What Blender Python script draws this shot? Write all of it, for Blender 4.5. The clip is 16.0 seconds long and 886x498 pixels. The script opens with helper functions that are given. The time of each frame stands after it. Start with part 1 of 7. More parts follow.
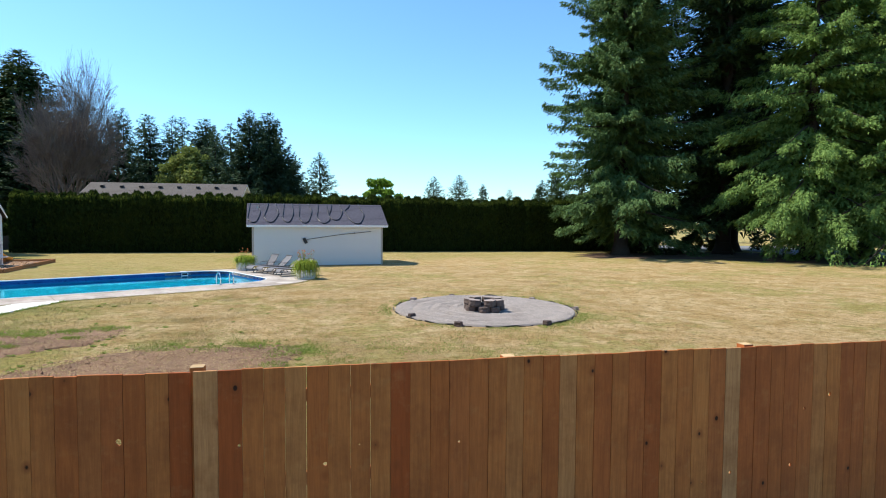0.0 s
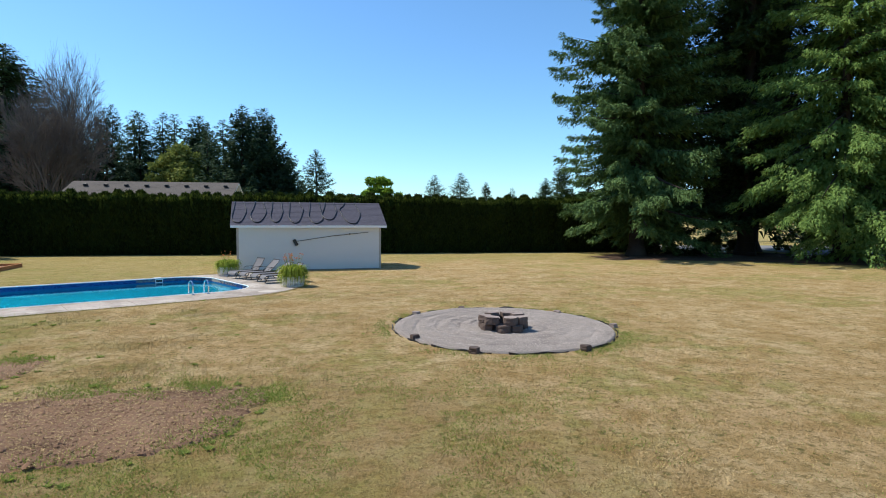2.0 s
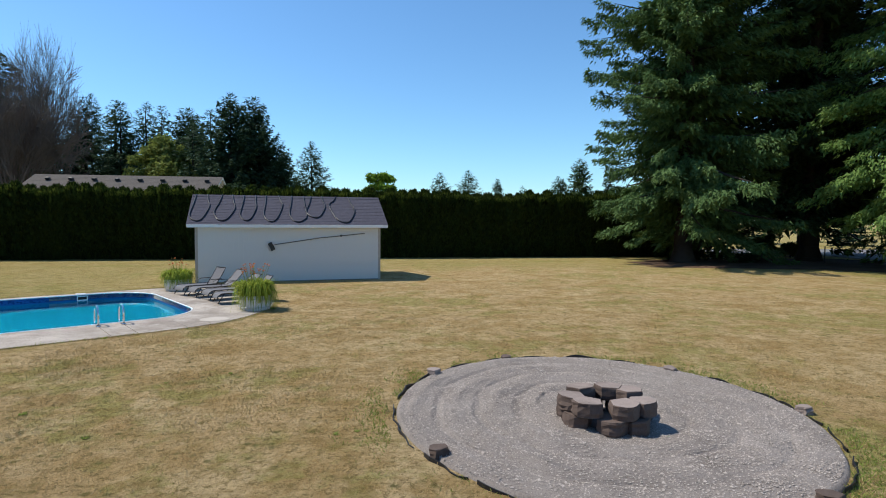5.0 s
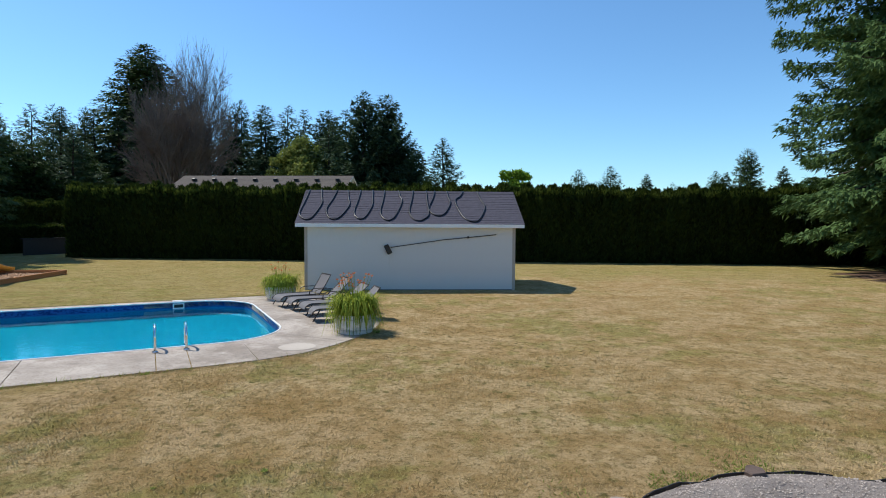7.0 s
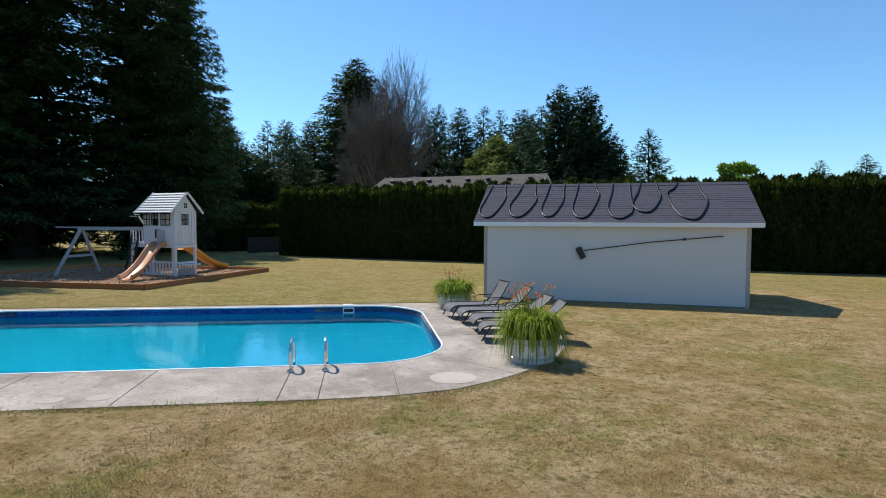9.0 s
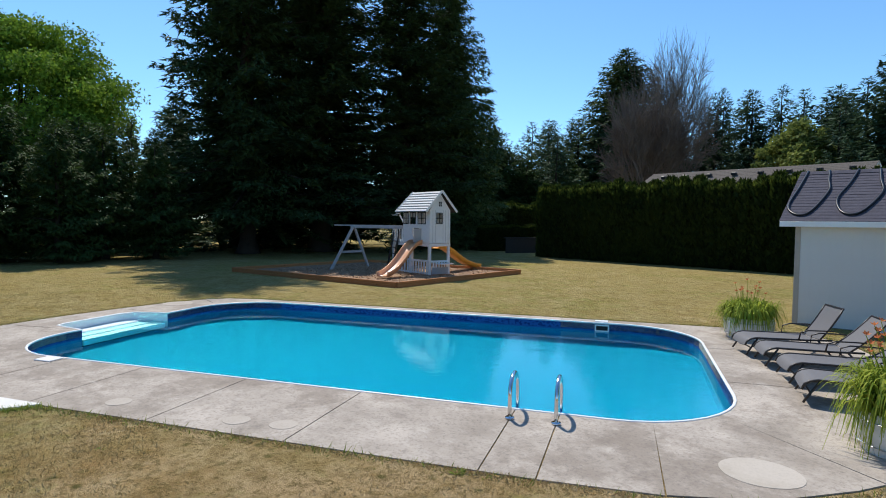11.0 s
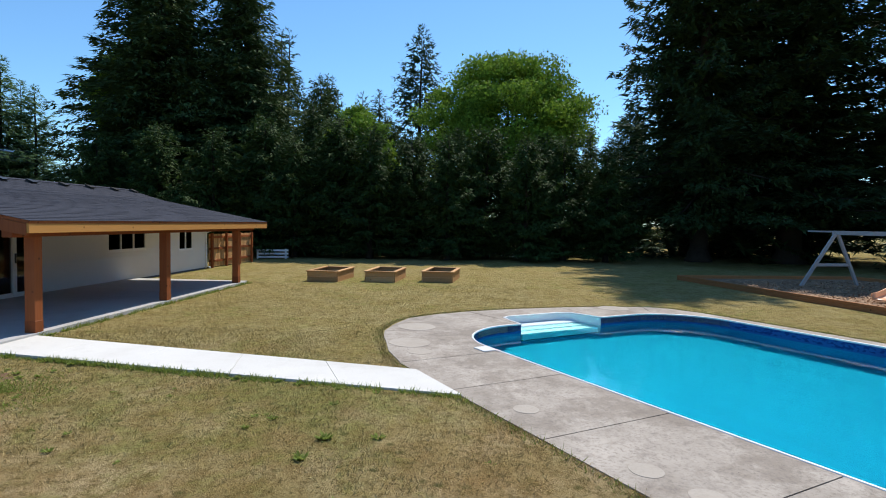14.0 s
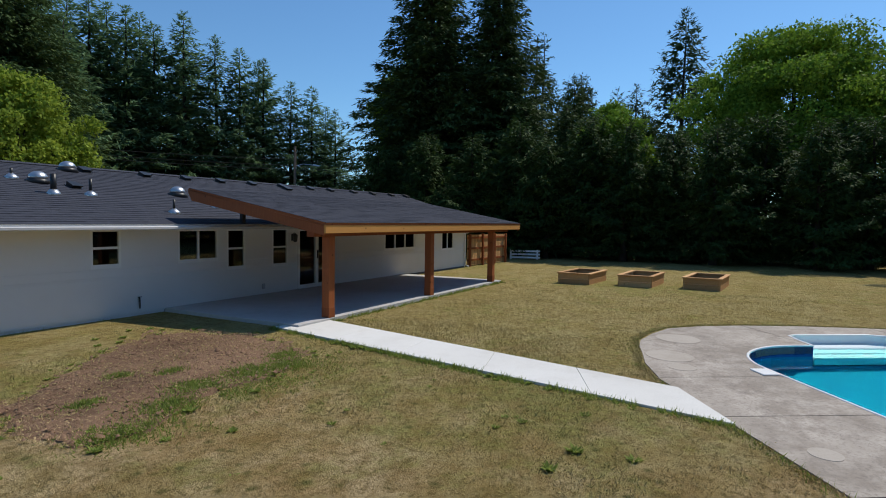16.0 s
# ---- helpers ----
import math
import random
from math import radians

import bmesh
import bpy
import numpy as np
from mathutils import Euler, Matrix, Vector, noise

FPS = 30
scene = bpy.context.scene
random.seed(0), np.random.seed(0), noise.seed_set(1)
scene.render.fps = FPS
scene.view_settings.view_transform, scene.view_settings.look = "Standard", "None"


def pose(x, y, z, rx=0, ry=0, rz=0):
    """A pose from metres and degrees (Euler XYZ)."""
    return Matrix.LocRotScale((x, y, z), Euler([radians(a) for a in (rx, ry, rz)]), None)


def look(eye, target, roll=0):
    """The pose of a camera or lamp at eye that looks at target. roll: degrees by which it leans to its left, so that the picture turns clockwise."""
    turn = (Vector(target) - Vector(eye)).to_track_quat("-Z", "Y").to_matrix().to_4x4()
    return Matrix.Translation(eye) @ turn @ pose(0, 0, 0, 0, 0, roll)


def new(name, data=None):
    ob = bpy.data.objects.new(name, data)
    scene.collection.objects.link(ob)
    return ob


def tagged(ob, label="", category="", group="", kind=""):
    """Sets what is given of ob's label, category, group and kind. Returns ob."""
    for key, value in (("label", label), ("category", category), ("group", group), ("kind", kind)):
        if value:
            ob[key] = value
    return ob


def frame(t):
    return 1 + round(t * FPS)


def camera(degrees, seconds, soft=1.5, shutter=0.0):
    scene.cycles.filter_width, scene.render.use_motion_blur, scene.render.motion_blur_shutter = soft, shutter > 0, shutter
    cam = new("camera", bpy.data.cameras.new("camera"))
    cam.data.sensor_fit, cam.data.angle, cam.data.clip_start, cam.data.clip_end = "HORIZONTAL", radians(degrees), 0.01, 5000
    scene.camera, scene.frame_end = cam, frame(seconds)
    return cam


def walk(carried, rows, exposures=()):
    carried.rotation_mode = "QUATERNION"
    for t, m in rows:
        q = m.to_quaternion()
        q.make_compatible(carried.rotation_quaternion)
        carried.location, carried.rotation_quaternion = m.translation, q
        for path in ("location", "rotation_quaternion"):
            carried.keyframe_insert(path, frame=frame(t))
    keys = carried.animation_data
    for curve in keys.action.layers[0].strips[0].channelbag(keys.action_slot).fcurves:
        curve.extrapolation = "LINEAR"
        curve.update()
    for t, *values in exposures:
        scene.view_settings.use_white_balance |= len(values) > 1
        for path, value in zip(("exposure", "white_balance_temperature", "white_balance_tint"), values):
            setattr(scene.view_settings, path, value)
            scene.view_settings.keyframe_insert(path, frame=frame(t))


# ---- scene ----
from mathutils.geometry import tessellate_polygon

cam = camera(75.4, 16.0, soft=1.0)
PATH = [
    (0, (1.255, -0.206, 2.734), (1.565, 1.767, 2.636), 0.4),
    (0.5, (1.302, 0.502, 2.745), (1.611, 2.475, 2.646), 0.3),
    (1, (1.339, 1.239, 2.749), (1.65, 3.212, 2.649), 0.3),
    (1.5, (1.416, 2.089, 2.72), (1.727, 4.062, 2.622), 0.3),
    (2, (1.512, 2.936, 2.713), (1.822, 4.91, 2.614), 0.2),
    (2.5, (1.592, 3.819, 2.704), (1.902, 5.792, 2.605), 0.2),
    (3, (1.713, 4.786, 2.675), (2.026, 6.759, 2.577), 0.3),
    (5.5, (2.023, 10.94, 2.576), (2.31, 12.917, 2.481), 0.4),
    (6, (2.056, 12.171, 2.545), (2.235, 14.161, 2.453), 0.6),
    (6.5, (2.088, 13.269, 2.543), (2.105, 15.267, 2.448), 0.5),
    (7, (2.12, 14.187, 2.536), (1.958, 16.178, 2.439), 0.4),
    (7.5, (2.061, 15.092, 2.489), (1.713, 17.06, 2.393), 0.5),
    (8, (2.016, 15.795, 2.446), (1.545, 17.737, 2.351), 0.4),
    (10.5, (0.847, 19.057, 2.378), (-0.548, 20.486, 2.282), 0.5),
    (11, (0.449, 19.509, 2.342), (-1.084, 20.79, 2.245), 0.6),
    (11.5, (0.079, 19.811, 2.327), (-1.584, 20.918, 2.23), 0.7),
    (12, (-0.26, 20.049, 2.312), (-2.055, 20.926, 2.214), 0.8),
    (12.5, (-0.579, 20.242, 2.27), (-2.478, 20.863, 2.175), 0.7),
    (13, (-0.885, 20.383, 2.175), (-2.848, 20.755, 2.087), 0.7),
    (13.5, (-0.938, 20.363, 2.174), (-2.933, 20.485, 2.085), 0.7),
    (14, (-1.0, 20.339, 2.174), (-2.995, 20.222, 2.083), 1.0),
    (14.5, (-1.071, 20.312, 2.173), (-3.037, 19.952, 2.08), 0.9),
    (15, (-1.119, 20.294, 2.173), (-3.036, 19.732, 2.077), 0.9),
    (15.5, (-1.183, 20.27, 2.172), (-3.034, 19.518, 2.074), 1.0),
    (16, (-1.259, 20.242, 2.171), (-3.022, 19.302, 2.071), 0.8),
]
walk(cam, [(t, look(eye, target, roll)) for t, eye, target, roll in PATH],
     [(0, 0.55, 6500, 10), (1.5, 0.3, 6500, 10), (3.0, 0.1, 6500, 10), (5.5, 0.0, 6500, 10), (15.5, 0.0, 6500, 10), (16.0, -0.4, 6500, 10)])

# world, sun and sky
SUN = Vector((-0.66, 0.28, 1.0)).normalized()
world = bpy.data.worlds.new("sky")
scene.world = world
world.use_nodes = True
wn = world.node_tree
wn.nodes.clear()
w_out = wn.nodes.new("ShaderNodeOutputWorld")
w_bg = wn.nodes.new("ShaderNodeBackground")
w_sky = wn.nodes.new("ShaderNodeTexSky")
w_sky.sky_type = "NISHITA"
w_sky.sun_disc = False
w_sky.sun_elevation = math.asin(SUN.z)
w_sky.sun_rotation = math.atan2(SUN.x, SUN.y)
w_sky.air_density = 1.0
w_sky.dust_density = 0.15
w_sky.ozone_density = 3.0
w_bg.inputs["Strength"].default_value = 0.148
w_tint = wn.nodes.new("ShaderNodeMix")
w_tint.data_type, w_tint.blend_type = "RGBA", "MULTIPLY"
w_tint.inputs[0].default_value = 1.0
w_tint.inputs[7].default_value = (0.70, 0.99, 1.15, 1)
wn.links.new(w_sky.outputs[0], w_tint.inputs[6])
wn.links.new(w_tint.outputs[2], w_bg.inputs["Color"])
wn.links.new(w_bg.outputs[0], w_out.inputs["Surface"])
sun = new("sun", bpy.data.lights.new("sun", "SUN"))
sun.data.energy = 4.9
sun.data.angle = radians(0.55)
sun.data.color = (1.0, 0.94, 0.84)
sun.matrix_basis = look((0, 0, 30), Vector((0, 0, 30)) - SUN)


# ---------- materials ----------
class Mat:
    """A node material around one Principled shader."""

    def __init__(self, name, rough=0.8, metal=0.0, spec=0.4):
        self.m = bpy.data.materials.new(name)
        self.m.use_nodes = True
        self.t = self.m.node_tree
        self.b = self.t.nodes["Principled BSDF"]
        self.out = self.t.nodes["Material Output"]
        self.b.inputs["Roughness"].default_value = rough
        self.b.inputs["Metallic"].default_value = metal
        self.b.inputs["Specular IOR Level"].default_value = spec
        self.co = None

    def n(self, kind, **kw):
        nd = self.t.nodes.new("ShaderNode" + kind)
        for k, v in kw.items():
            if k in nd.inputs:
                nd.inputs[k].default_value = v
        return nd

    def link(self, a, b):
        self.t.links.new(a, b)

    def coords(self, space="Object"):
        if self.co is None:
            self.co = self.n("TexCoord")
        return self.co.outputs[space]

    def scaled(self, vec, space="Object"):
        mp = self.n("Mapping")
        mp.inputs["Scale"].default_value = vec
        self.link(self.coords(space), mp.inputs["Vector"])
        return mp.outputs[0]

    def world(self):
        return self.n("NewGeometry").outputs["Position"]

    def noise(self, scale, detail=4, rough=0.55, vec=None):
        nd = self.n("TexNoise", Scale=scale, Detail=detail, Roughness=rough)
        self.link(vec if vec is not None else self.coords(), nd.inputs["Vector"])
        return nd.outputs["Fac"]

    def voronoi(self, scale, vec=None, out="Distance"):
        nd = self.n("TexVoronoi", Scale=scale)
        self.link(vec if vec is not None else self.coords(), nd.inputs["Vector"])
        return nd.outputs[out]

    def ramp(self, fac, stops):
        nd = self.n("ValToRGB")
        el = nd.color_ramp.elements
        while len(el) < len(stops):
            el.new(0.5)
        for e, (p, c) in zip(el, stops):
            e.position = p
            e.color = (*c, 1) if len(c) == 3 else c
        self.link(fac, nd.inputs["Fac"])
        return nd.outputs["Color"]

    def bw(self, fac, lo, hi):
        return self.ramp(fac, [(lo, (0, 0, 0)), (hi, (1, 1, 1))])

    def mix(self, fac, a, b, blend="MIX"):
        nd = self.n("Mix")
        nd.data_type = "RGBA"
        nd.blend_type = blend
        for i, v in ((0, fac), (6, a), (7, b)):
            if isinstance(v, (int, float)):
                nd.inputs[i].default_value = v
            elif isinstance(v, tuple):
                nd.inputs[i].default_value = (*v, 1)
            else:
                self.link(v, nd.inputs[i])
        return nd.outputs[2]

    def math(self, op, a, b=0.5):
        nd = self.n("Math")
        nd.operation = op
        for i, v in ((0, a), (1, b)):
            if isinstance(v, (int, float)):
                nd.inputs[i].default_value = v
            else:
                self.link(v, nd.inputs[i])
        return nd.outputs[0]

    def rnd(self):
        return self.n("ObjectInfo").outputs["Random"]

    def island(self):
        return self.n("NewGeometry").outputs["Random Per Island"]

    def colour(self, c):
        if isinstance(c, tuple):
            self.b.inputs["Base Color"].default_value = (*c, 1)
        else:
            self.link(c, self.b.inputs["Base Color"])
        return self

    def rough(self, fac):
        self.link(fac, self.b.inputs["Roughness"])
        return self

    def bump(self, fac, strength=0.3, dist=0.02):
        nd = self.n("Bump", Strength=strength, Distance=dist)
        self.link(fac, nd.inputs["Height"])
        self.link(nd.outputs[0], self.b.inputs["Normal"])
        return self


def plain(name, c, rough=0.6, metal=0.0, spec=0.4, vary=0.12, scale=6.0):
    """A nearly even surface with slight stains and grain."""
    m = Mat(name, rough, metal, spec)
    lo = tuple(v * (1 - vary) for v in c)
    hi = tuple(min(1, v * (1 + vary)) for v in c)
    m.colour(m.mix(m.noise(scale, 6), lo, hi))
    m.bump(m.noise(scale * 12, 3), 0.08, 0.004)
    return m.m


def lawn_colour(m, p):
    """Straw and green patches that the soil below and the blades share."""
    big = m.noise(0.20, 5, 0.6, p)
    mid = m.noise(0.9, 7, 0.72, p)
    straw = m.ramp(mid, [(0.36, (0.36, 0.225, 0.088)), (0.47, (0.47, 0.322, 0.150)), (0.58, (0.585, 0.436, 0.236))])
    straw = m.mix(m.math("MULTIPLY", m.bw(m.noise(0.45, 6, 0.65, p), 0.50, 0.66), 0.55), straw, (0.50, 0.325, 0.165))
    green = m.ramp(m.noise(6, 4, 0.6, p), [(0.3, (0.150, 0.180, 0.032)), (0.7, (0.33, 0.325, 0.080))])
    near = m.n("VectorMath")
    near.operation = "DISTANCE"
    m.link(p, near.inputs[0])
    near.inputs[1].default_value = (0.5, 9.0, 0.0)
    reach = m.math("ADD", m.math("MULTIPLY", near.outputs["Value"], 0.11), m.math("MULTIPLY", m.noise(0.7, 6, 0.7, p), 0.9))
    worn = m.mix(m.noise(2.4, 6, 0.7, p), (0.20, 0.122, 0.048), (0.38, 0.27, 0.115))
    worn = m.mix(m.math("MULTIPLY", m.bw(m.noise(1.3, 6, 0.65, p), 0.47, 0.55), 0.7), worn, green)
    straw = m.mix(m.math("MULTIPLY", m.math("SUBTRACT", 1.0, m.bw(reach, 0.82, 1.12)), 0.55), straw, worn)
    # the lawn near the house and the screen keeps more green
    far = m.n("VectorMath")
    far.operation = "DISTANCE"
    m.link(p, far.inputs[0])
    far.inputs[1].default_value = (12.0, 22.0, 0.0)
    outer = m.math("ADD", m.math("MULTIPLY", far.outputs["Value"], 0.03), m.math("MULTIPLY", m.noise(0.35, 5, 0.65, p), 0.7))
    straw = m.mix(m.math("MULTIPLY", m.bw(outer, 0.85, 1.35), 0.45), straw, green)
    mask = m.math("ADD", m.math("MULTIPLY", big, 0.6), m.math("MULTIPLY", m.noise(1.7, 6, 0.7, p), 0.5))
    return m.mix(m.math("MULTIPLY", m.bw(mask, 0.560, 0.625), 0.62), straw, green)


def lawn_material():
    m = Mat("dry_lawn", 0.95, spec=0.08)
    p = m.world()
    tuft = m.noise(9, 7, 0.8, p)
    fine = m.noise(26, 6, 0.8, p)
    blades = m.noise(95, 3, 0.75, p)
    clump = m.noise(3.2, 7, 0.75, p)
    c = lawn_colour(m, p)
    c = m.mix(m.math("MULTIPLY", m.bw(clump, 0.47, 0.60), 0.62), c, (0.24, 0.155, 0.050))
    c = m.mix(m.math("MULTIPLY", m.bw(tuft, 0.53, 0.570), 0.70), c, (0.155, 0.112, 0.038))
    c = m.mix(m.math("MULTIPLY", m.bw(fine, 0.48, 0.64), 0.5), c, (0.115, 0.080, 0.030))
    c = m.mix(m.math("MULTIPLY", m.bw(blades, 0.50, 0.66), 0.5), c, (0.55, 0.445, 0.19))
    weedy = m.math("MULTIPLY", m.math("SUBTRACT", 1.0, m.bw(m.voronoi(4.5, p), 0.12, 0.27)), m.bw(m.noise(0.8, 5, 0.6, p), 0.43, 0.55))
    c = m.mix(m.math("MULTIPLY", weedy, 0.72), c, (0.105, 0.105, 0.030))
    m.colour(c)
    m.bump(m.math("ADD", m.math("ADD", m.math("MULTIPLY", tuft, 2.0), fine), m.math("MULTIPLY", blades, 0.6)), 0.9, 0.04)
    return m.m


def blade_material():
    m = Mat("grass_blade", 0.7, spec=0.2)
    p = m.world()
    c = lawn_colour(m, p)
    c = m.mix(m.math("MULTIPLY", m.island(), 0.55), c, (0.56, 0.45, 0.20))
    m.colour(c)
    return m.m


def foliage(name, dark, light, glow=0.25, patch=0.5):
    """Leaf material: two-scale colour variation, some light through the leaf."""
    m = Mat(name, 0.7, spec=0.12)
    p = m.world()
    c = m.mix(m.island(), dark, light)
    c = m.mix(m.bw(m.noise(patch, 4, 0.6, p), 0.35, 0.7), c, m.mix(0.5, c, light))
    m.colour(c)
    tr = m.n("BsdfTranslucent")
    m.link(c, tr.inputs["Color"])
    mx = m.n("MixShader")
    mx.inputs[0].default_value = glow
    m.link(m.b.outputs[0], mx.inputs[1])
    m.link(tr.outputs[0], mx.inputs[2])
    m.link(mx.outputs[0], m.out.inputs["Surface"])
    return m.m


def wood(name, dark, light, grain=(14, 14, 1.2), rough=0.7, knots=True):
    """Boards: grain along the local z axis, each object its own tone."""
    m = Mat(name, rough, spec=0.25)
    add = m.n("VectorMath")
    sh = m.n("CombineXYZ")
    r = m.rnd()
    m.link(m.math("MULTIPLY", r, 37.0), sh.inputs[0])
    m.link(m.math("MULTIPLY", r, 91.0), sh.inputs[2])
    m.link(m.coords(), add.inputs[0])
    m.link(sh.outputs[0], add.inputs[1])
    mp = m.n("Mapping")
    mp.inputs["Scale"].default_value = grain
    m.link(add.outputs[0], mp.inputs["Vector"])
    g = m.noise(3.0, 7, 0.65, mp.outputs[0])
    c = m.mix(m.bw(g, 0.3, 0.72), dark, light)
    tone = m.mix(r, tuple(v * 0.70 for v in dark), tuple(min(1, v * 1.12) for v in light))
    c = m.mix(0.58, c, tone)
    if knots:
        k = m.voronoi(4.2, add.outputs[0])
        c = m.mix(m.math("MULTIPLY", m.math("SUBTRACT", 1.0, m.bw(k, 0.05, 0.13)), 0.85), c, tuple(v * 0.28 for v in dark))
    m.colour(c)
    m.bump(g, 0.25, 0.006)
    return m.m


def cedar_boards(name):
    """Rough cedar: each board its own hue from red-brown to straw or grey, streaked grain and sharp dark knots."""
    m = Mat(name, 0.75, spec=0.2)
    r = m.rnd()
    add = m.n("VectorMath")
    sh = m.n("CombineXYZ")
    m.link(m.math("MULTIPLY", r, 37.0), sh.inputs[0])
    m.link(m.math("MULTIPLY", r, 91.0), sh.inputs[2])
    m.link(m.coords(), add.inputs[0])
    m.link(sh.outputs[0], add.inputs[1])
    mp = m.n("Mapping")
    mp.inputs["Scale"].default_value = (16, 16, 0.9)
    m.link(add.outputs[0], mp.inputs["Vector"])
    grain = m.noise(3.0, 8, 0.7, mp.outputs[0])
    hue = m.ramp(r, [(0.0, (0.37, 0.085, 0.021)), (0.22, (0.47, 0.145, 0.038)), (0.45, (0.53, 0.195, 0.054)), (0.68, (0.44, 0.122, 0.033)), (0.90, (0.53, 0.215, 0.066)), (1.0, (0.54, 0.27, 0.11))])
    c = m.mix(m.math("MULTIPLY", m.bw(grain, 0.38, 0.62), 0.55), hue, m.mix(0.6, hue, (0.13, 0.035, 0.010)))
    c = m.mix(m.math("MULTIPLY", m.bw(m.noise(2.2, 6, 0.7, add.outputs[0]), 0.45, 0.66), 0.45), c, (0.20, 0.058, 0.018))
    c = m.mix(m.math("MULTIPLY", m.bw(m.noise(5.5, 5, 0.7, add.outputs[0]), 0.55, 0.75), 0.2), c, (0.60, 0.32, 0.12))
    kp = m.n("Mapping")
    kp.inputs["Scale"].default_value = (1.0, 1.0, 0.72)
    m.link(add.outputs[0], kp.inputs["Vector"])
    k = m.voronoi(5.0, kp.outputs[0])
    c = m.mix(m.math("MULTIPLY", m.math("SUBTRACT", 1.0, m.bw(k, 0.10, 0.20)), 0.55), c, (0.22, 0.062, 0.018))
    c = m.mix(m.math("SUBTRACT", 1.0, m.bw(k, 0.055, 0.085)), c, (0.035, 0.014, 0.008))
    m.colour(c)
    m.bump(grain, 0.4, 0.006)
    return m.m


def shingles(name, base, row=0.14, slope_axis=(0, 1, 0)):
    m = Mat(name, 0.93, spec=0.15)
    c = m.ramp(m.noise(7, 6, 0.7), [(0.3, tuple(v * 0.75 for v in base)), (0.7, tuple(v * 1.3 for v in base))])
    c = m.mix(m.math("MULTIPLY", m.rnd(), 0.35), c, tuple(v * 1.5 for v in base))
    c = m.mix(m.math("MULTIPLY", m.bw(m.noise(160, 2), 0.5, 0.75), 0.4), c, tuple(v * 2.2 for v in base))
    m.colour(c)
    m.bump(m.noise(150, 2), 0.5, 0.006)
    return m.m


def concrete(name, lo, hi, stain, rough=0.9, relief=(90, 0.25, 0.006), pits=0.22):
    m = Mat(name, rough, spec=0.2)
    p = m.world()
    c = m.mix(m.bw(m.noise(1.1, 8, 0.65, p), 0.32, 0.68), lo, hi)
    c = m.mix(m.math("MULTIPLY", m.bw(m.noise(0.55, 9, 0.75, p), 0.47, 0.60), 0.8), c, stain)
    c = m.mix(m.math("MULTIPLY", m.bw(m.noise(45, 4, 0.7, p), 0.47, 0.66), pits), c, tuple(v * 0.6 for v in lo))
    m.colour(c)
    m.bump(m.noise(relief[0], 7, 0.7, p), relief[1], relief[2])
    return m.m


def old_deck():
    """Worn pool concrete: bleached ground, brown water stains, grey scuffs and dark grit."""
    m = Mat("old_concrete", 0.9, spec=0.2)
    p = m.world()
    c = m.mix(m.bw(m.noise(0.9, 8, 0.65, p), 0.34, 0.66), (0.31, 0.268, 0.225), (0.51, 0.452, 0.390))
    c = m.mix(m.math("MULTIPLY", m.bw(m.noise(0.55, 9, 0.78, p), 0.49, 0.58), 0.65), c, (0.235, 0.195, 0.158))
    c = m.mix(m.math("MULTIPLY", m.bw(m.noise(2.7, 8, 0.8, p), 0.53, 0.63), 0.45), c, (0.20, 0.17, 0.145))
    c = m.mix(m.math("MULTIPLY", m.bw(m.noise(1.6, 7, 0.75, p), 0.57, 0.70), 0.4), c, (0.58, 0.53, 0.47))
    c = m.mix(m.math("MULTIPLY", m.bw(m.noise(24, 7, 0.8, p), 0.50, 0.64), 0.6), c, (0.17, 0.145, 0.125))
    c = m.mix(m.math("SUBTRACT", 1.0, m.bw(m.voronoi(7.0, p), 0.02, 0.05)), c, (0.10, 0.085, 0.07))
    m.colour(c)
    m.bump(m.noise(90, 7, 0.7, p), 0.3, 0.006)
    return m.m


LAWN = lawn_material()
GRASS = blade_material()
WEED = foliage("weed_leaf", (0.14, 0.20, 0.036), (0.30, 0.36, 0.085), 0.45, 3.0)
GUTTER = plain("weathered_gutter_paint", (0.55, 0.55, 0.56), 0.5)
DIRT = concrete("bare_soil", (0.150, 0.084, 0.048), (0.30, 0.185, 0.112), (0.095, 0.053, 0.030), relief=(9, 0.9, 0.05))
# brown soil made darker to hold the tall trees' shadow
SHADESOIL = concrete("shaded_bare_soil", (0.085, 0.050, 0.032), (0.17, 0.105, 0.068), (0.06, 0.038, 0.025), relief=(16, 0.5, 0.02))
CLOD = concrete("soil_clod", (0.165, 0.094, 0.056), (0.31, 0.192, 0.122), (0.11, 0.062, 0.036))
GRAVEL = concrete("gravel_bed", (0.21, 0.180, 0.158), (0.38, 0.335, 0.298), (0.26, 0.223, 0.195), relief=(130, 0.9, 0.015), pits=0.6)
PEBBLE = foliage("pebble_grey", (0.125, 0.107, 0.094), (0.46, 0.405, 0.358), 0.0, 2.0)
DECK = old_deck()
PATCH = concrete("patched_concrete", (0.42, 0.37, 0.315), (0.50, 0.445, 0.385), (0.37, 0.32, 0.268))
FRESHPATCH = concrete("fresh_patch_concrete", (0.47, 0.42, 0.36), (0.57, 0.515, 0.45), (0.41, 0.36, 0.30))
NEWCON = concrete("new_concrete", (0.66, 0.64, 0.60), (0.76, 0.745, 0.71), (0.60, 0.575, 0.53))
# darker copy of the new concrete, with the patio roof's shade in it
SHADEPATIO = concrete("shaded_patio_concrete", (0.46, 0.45, 0.44), (0.56, 0.55, 0.535), (0.41, 0.40, 0.385))
BLOCK = concrete("pit_block_stone", (0.085, 0.061, 0.050), (0.19, 0.142, 0.118), (0.055, 0.040, 0.034))
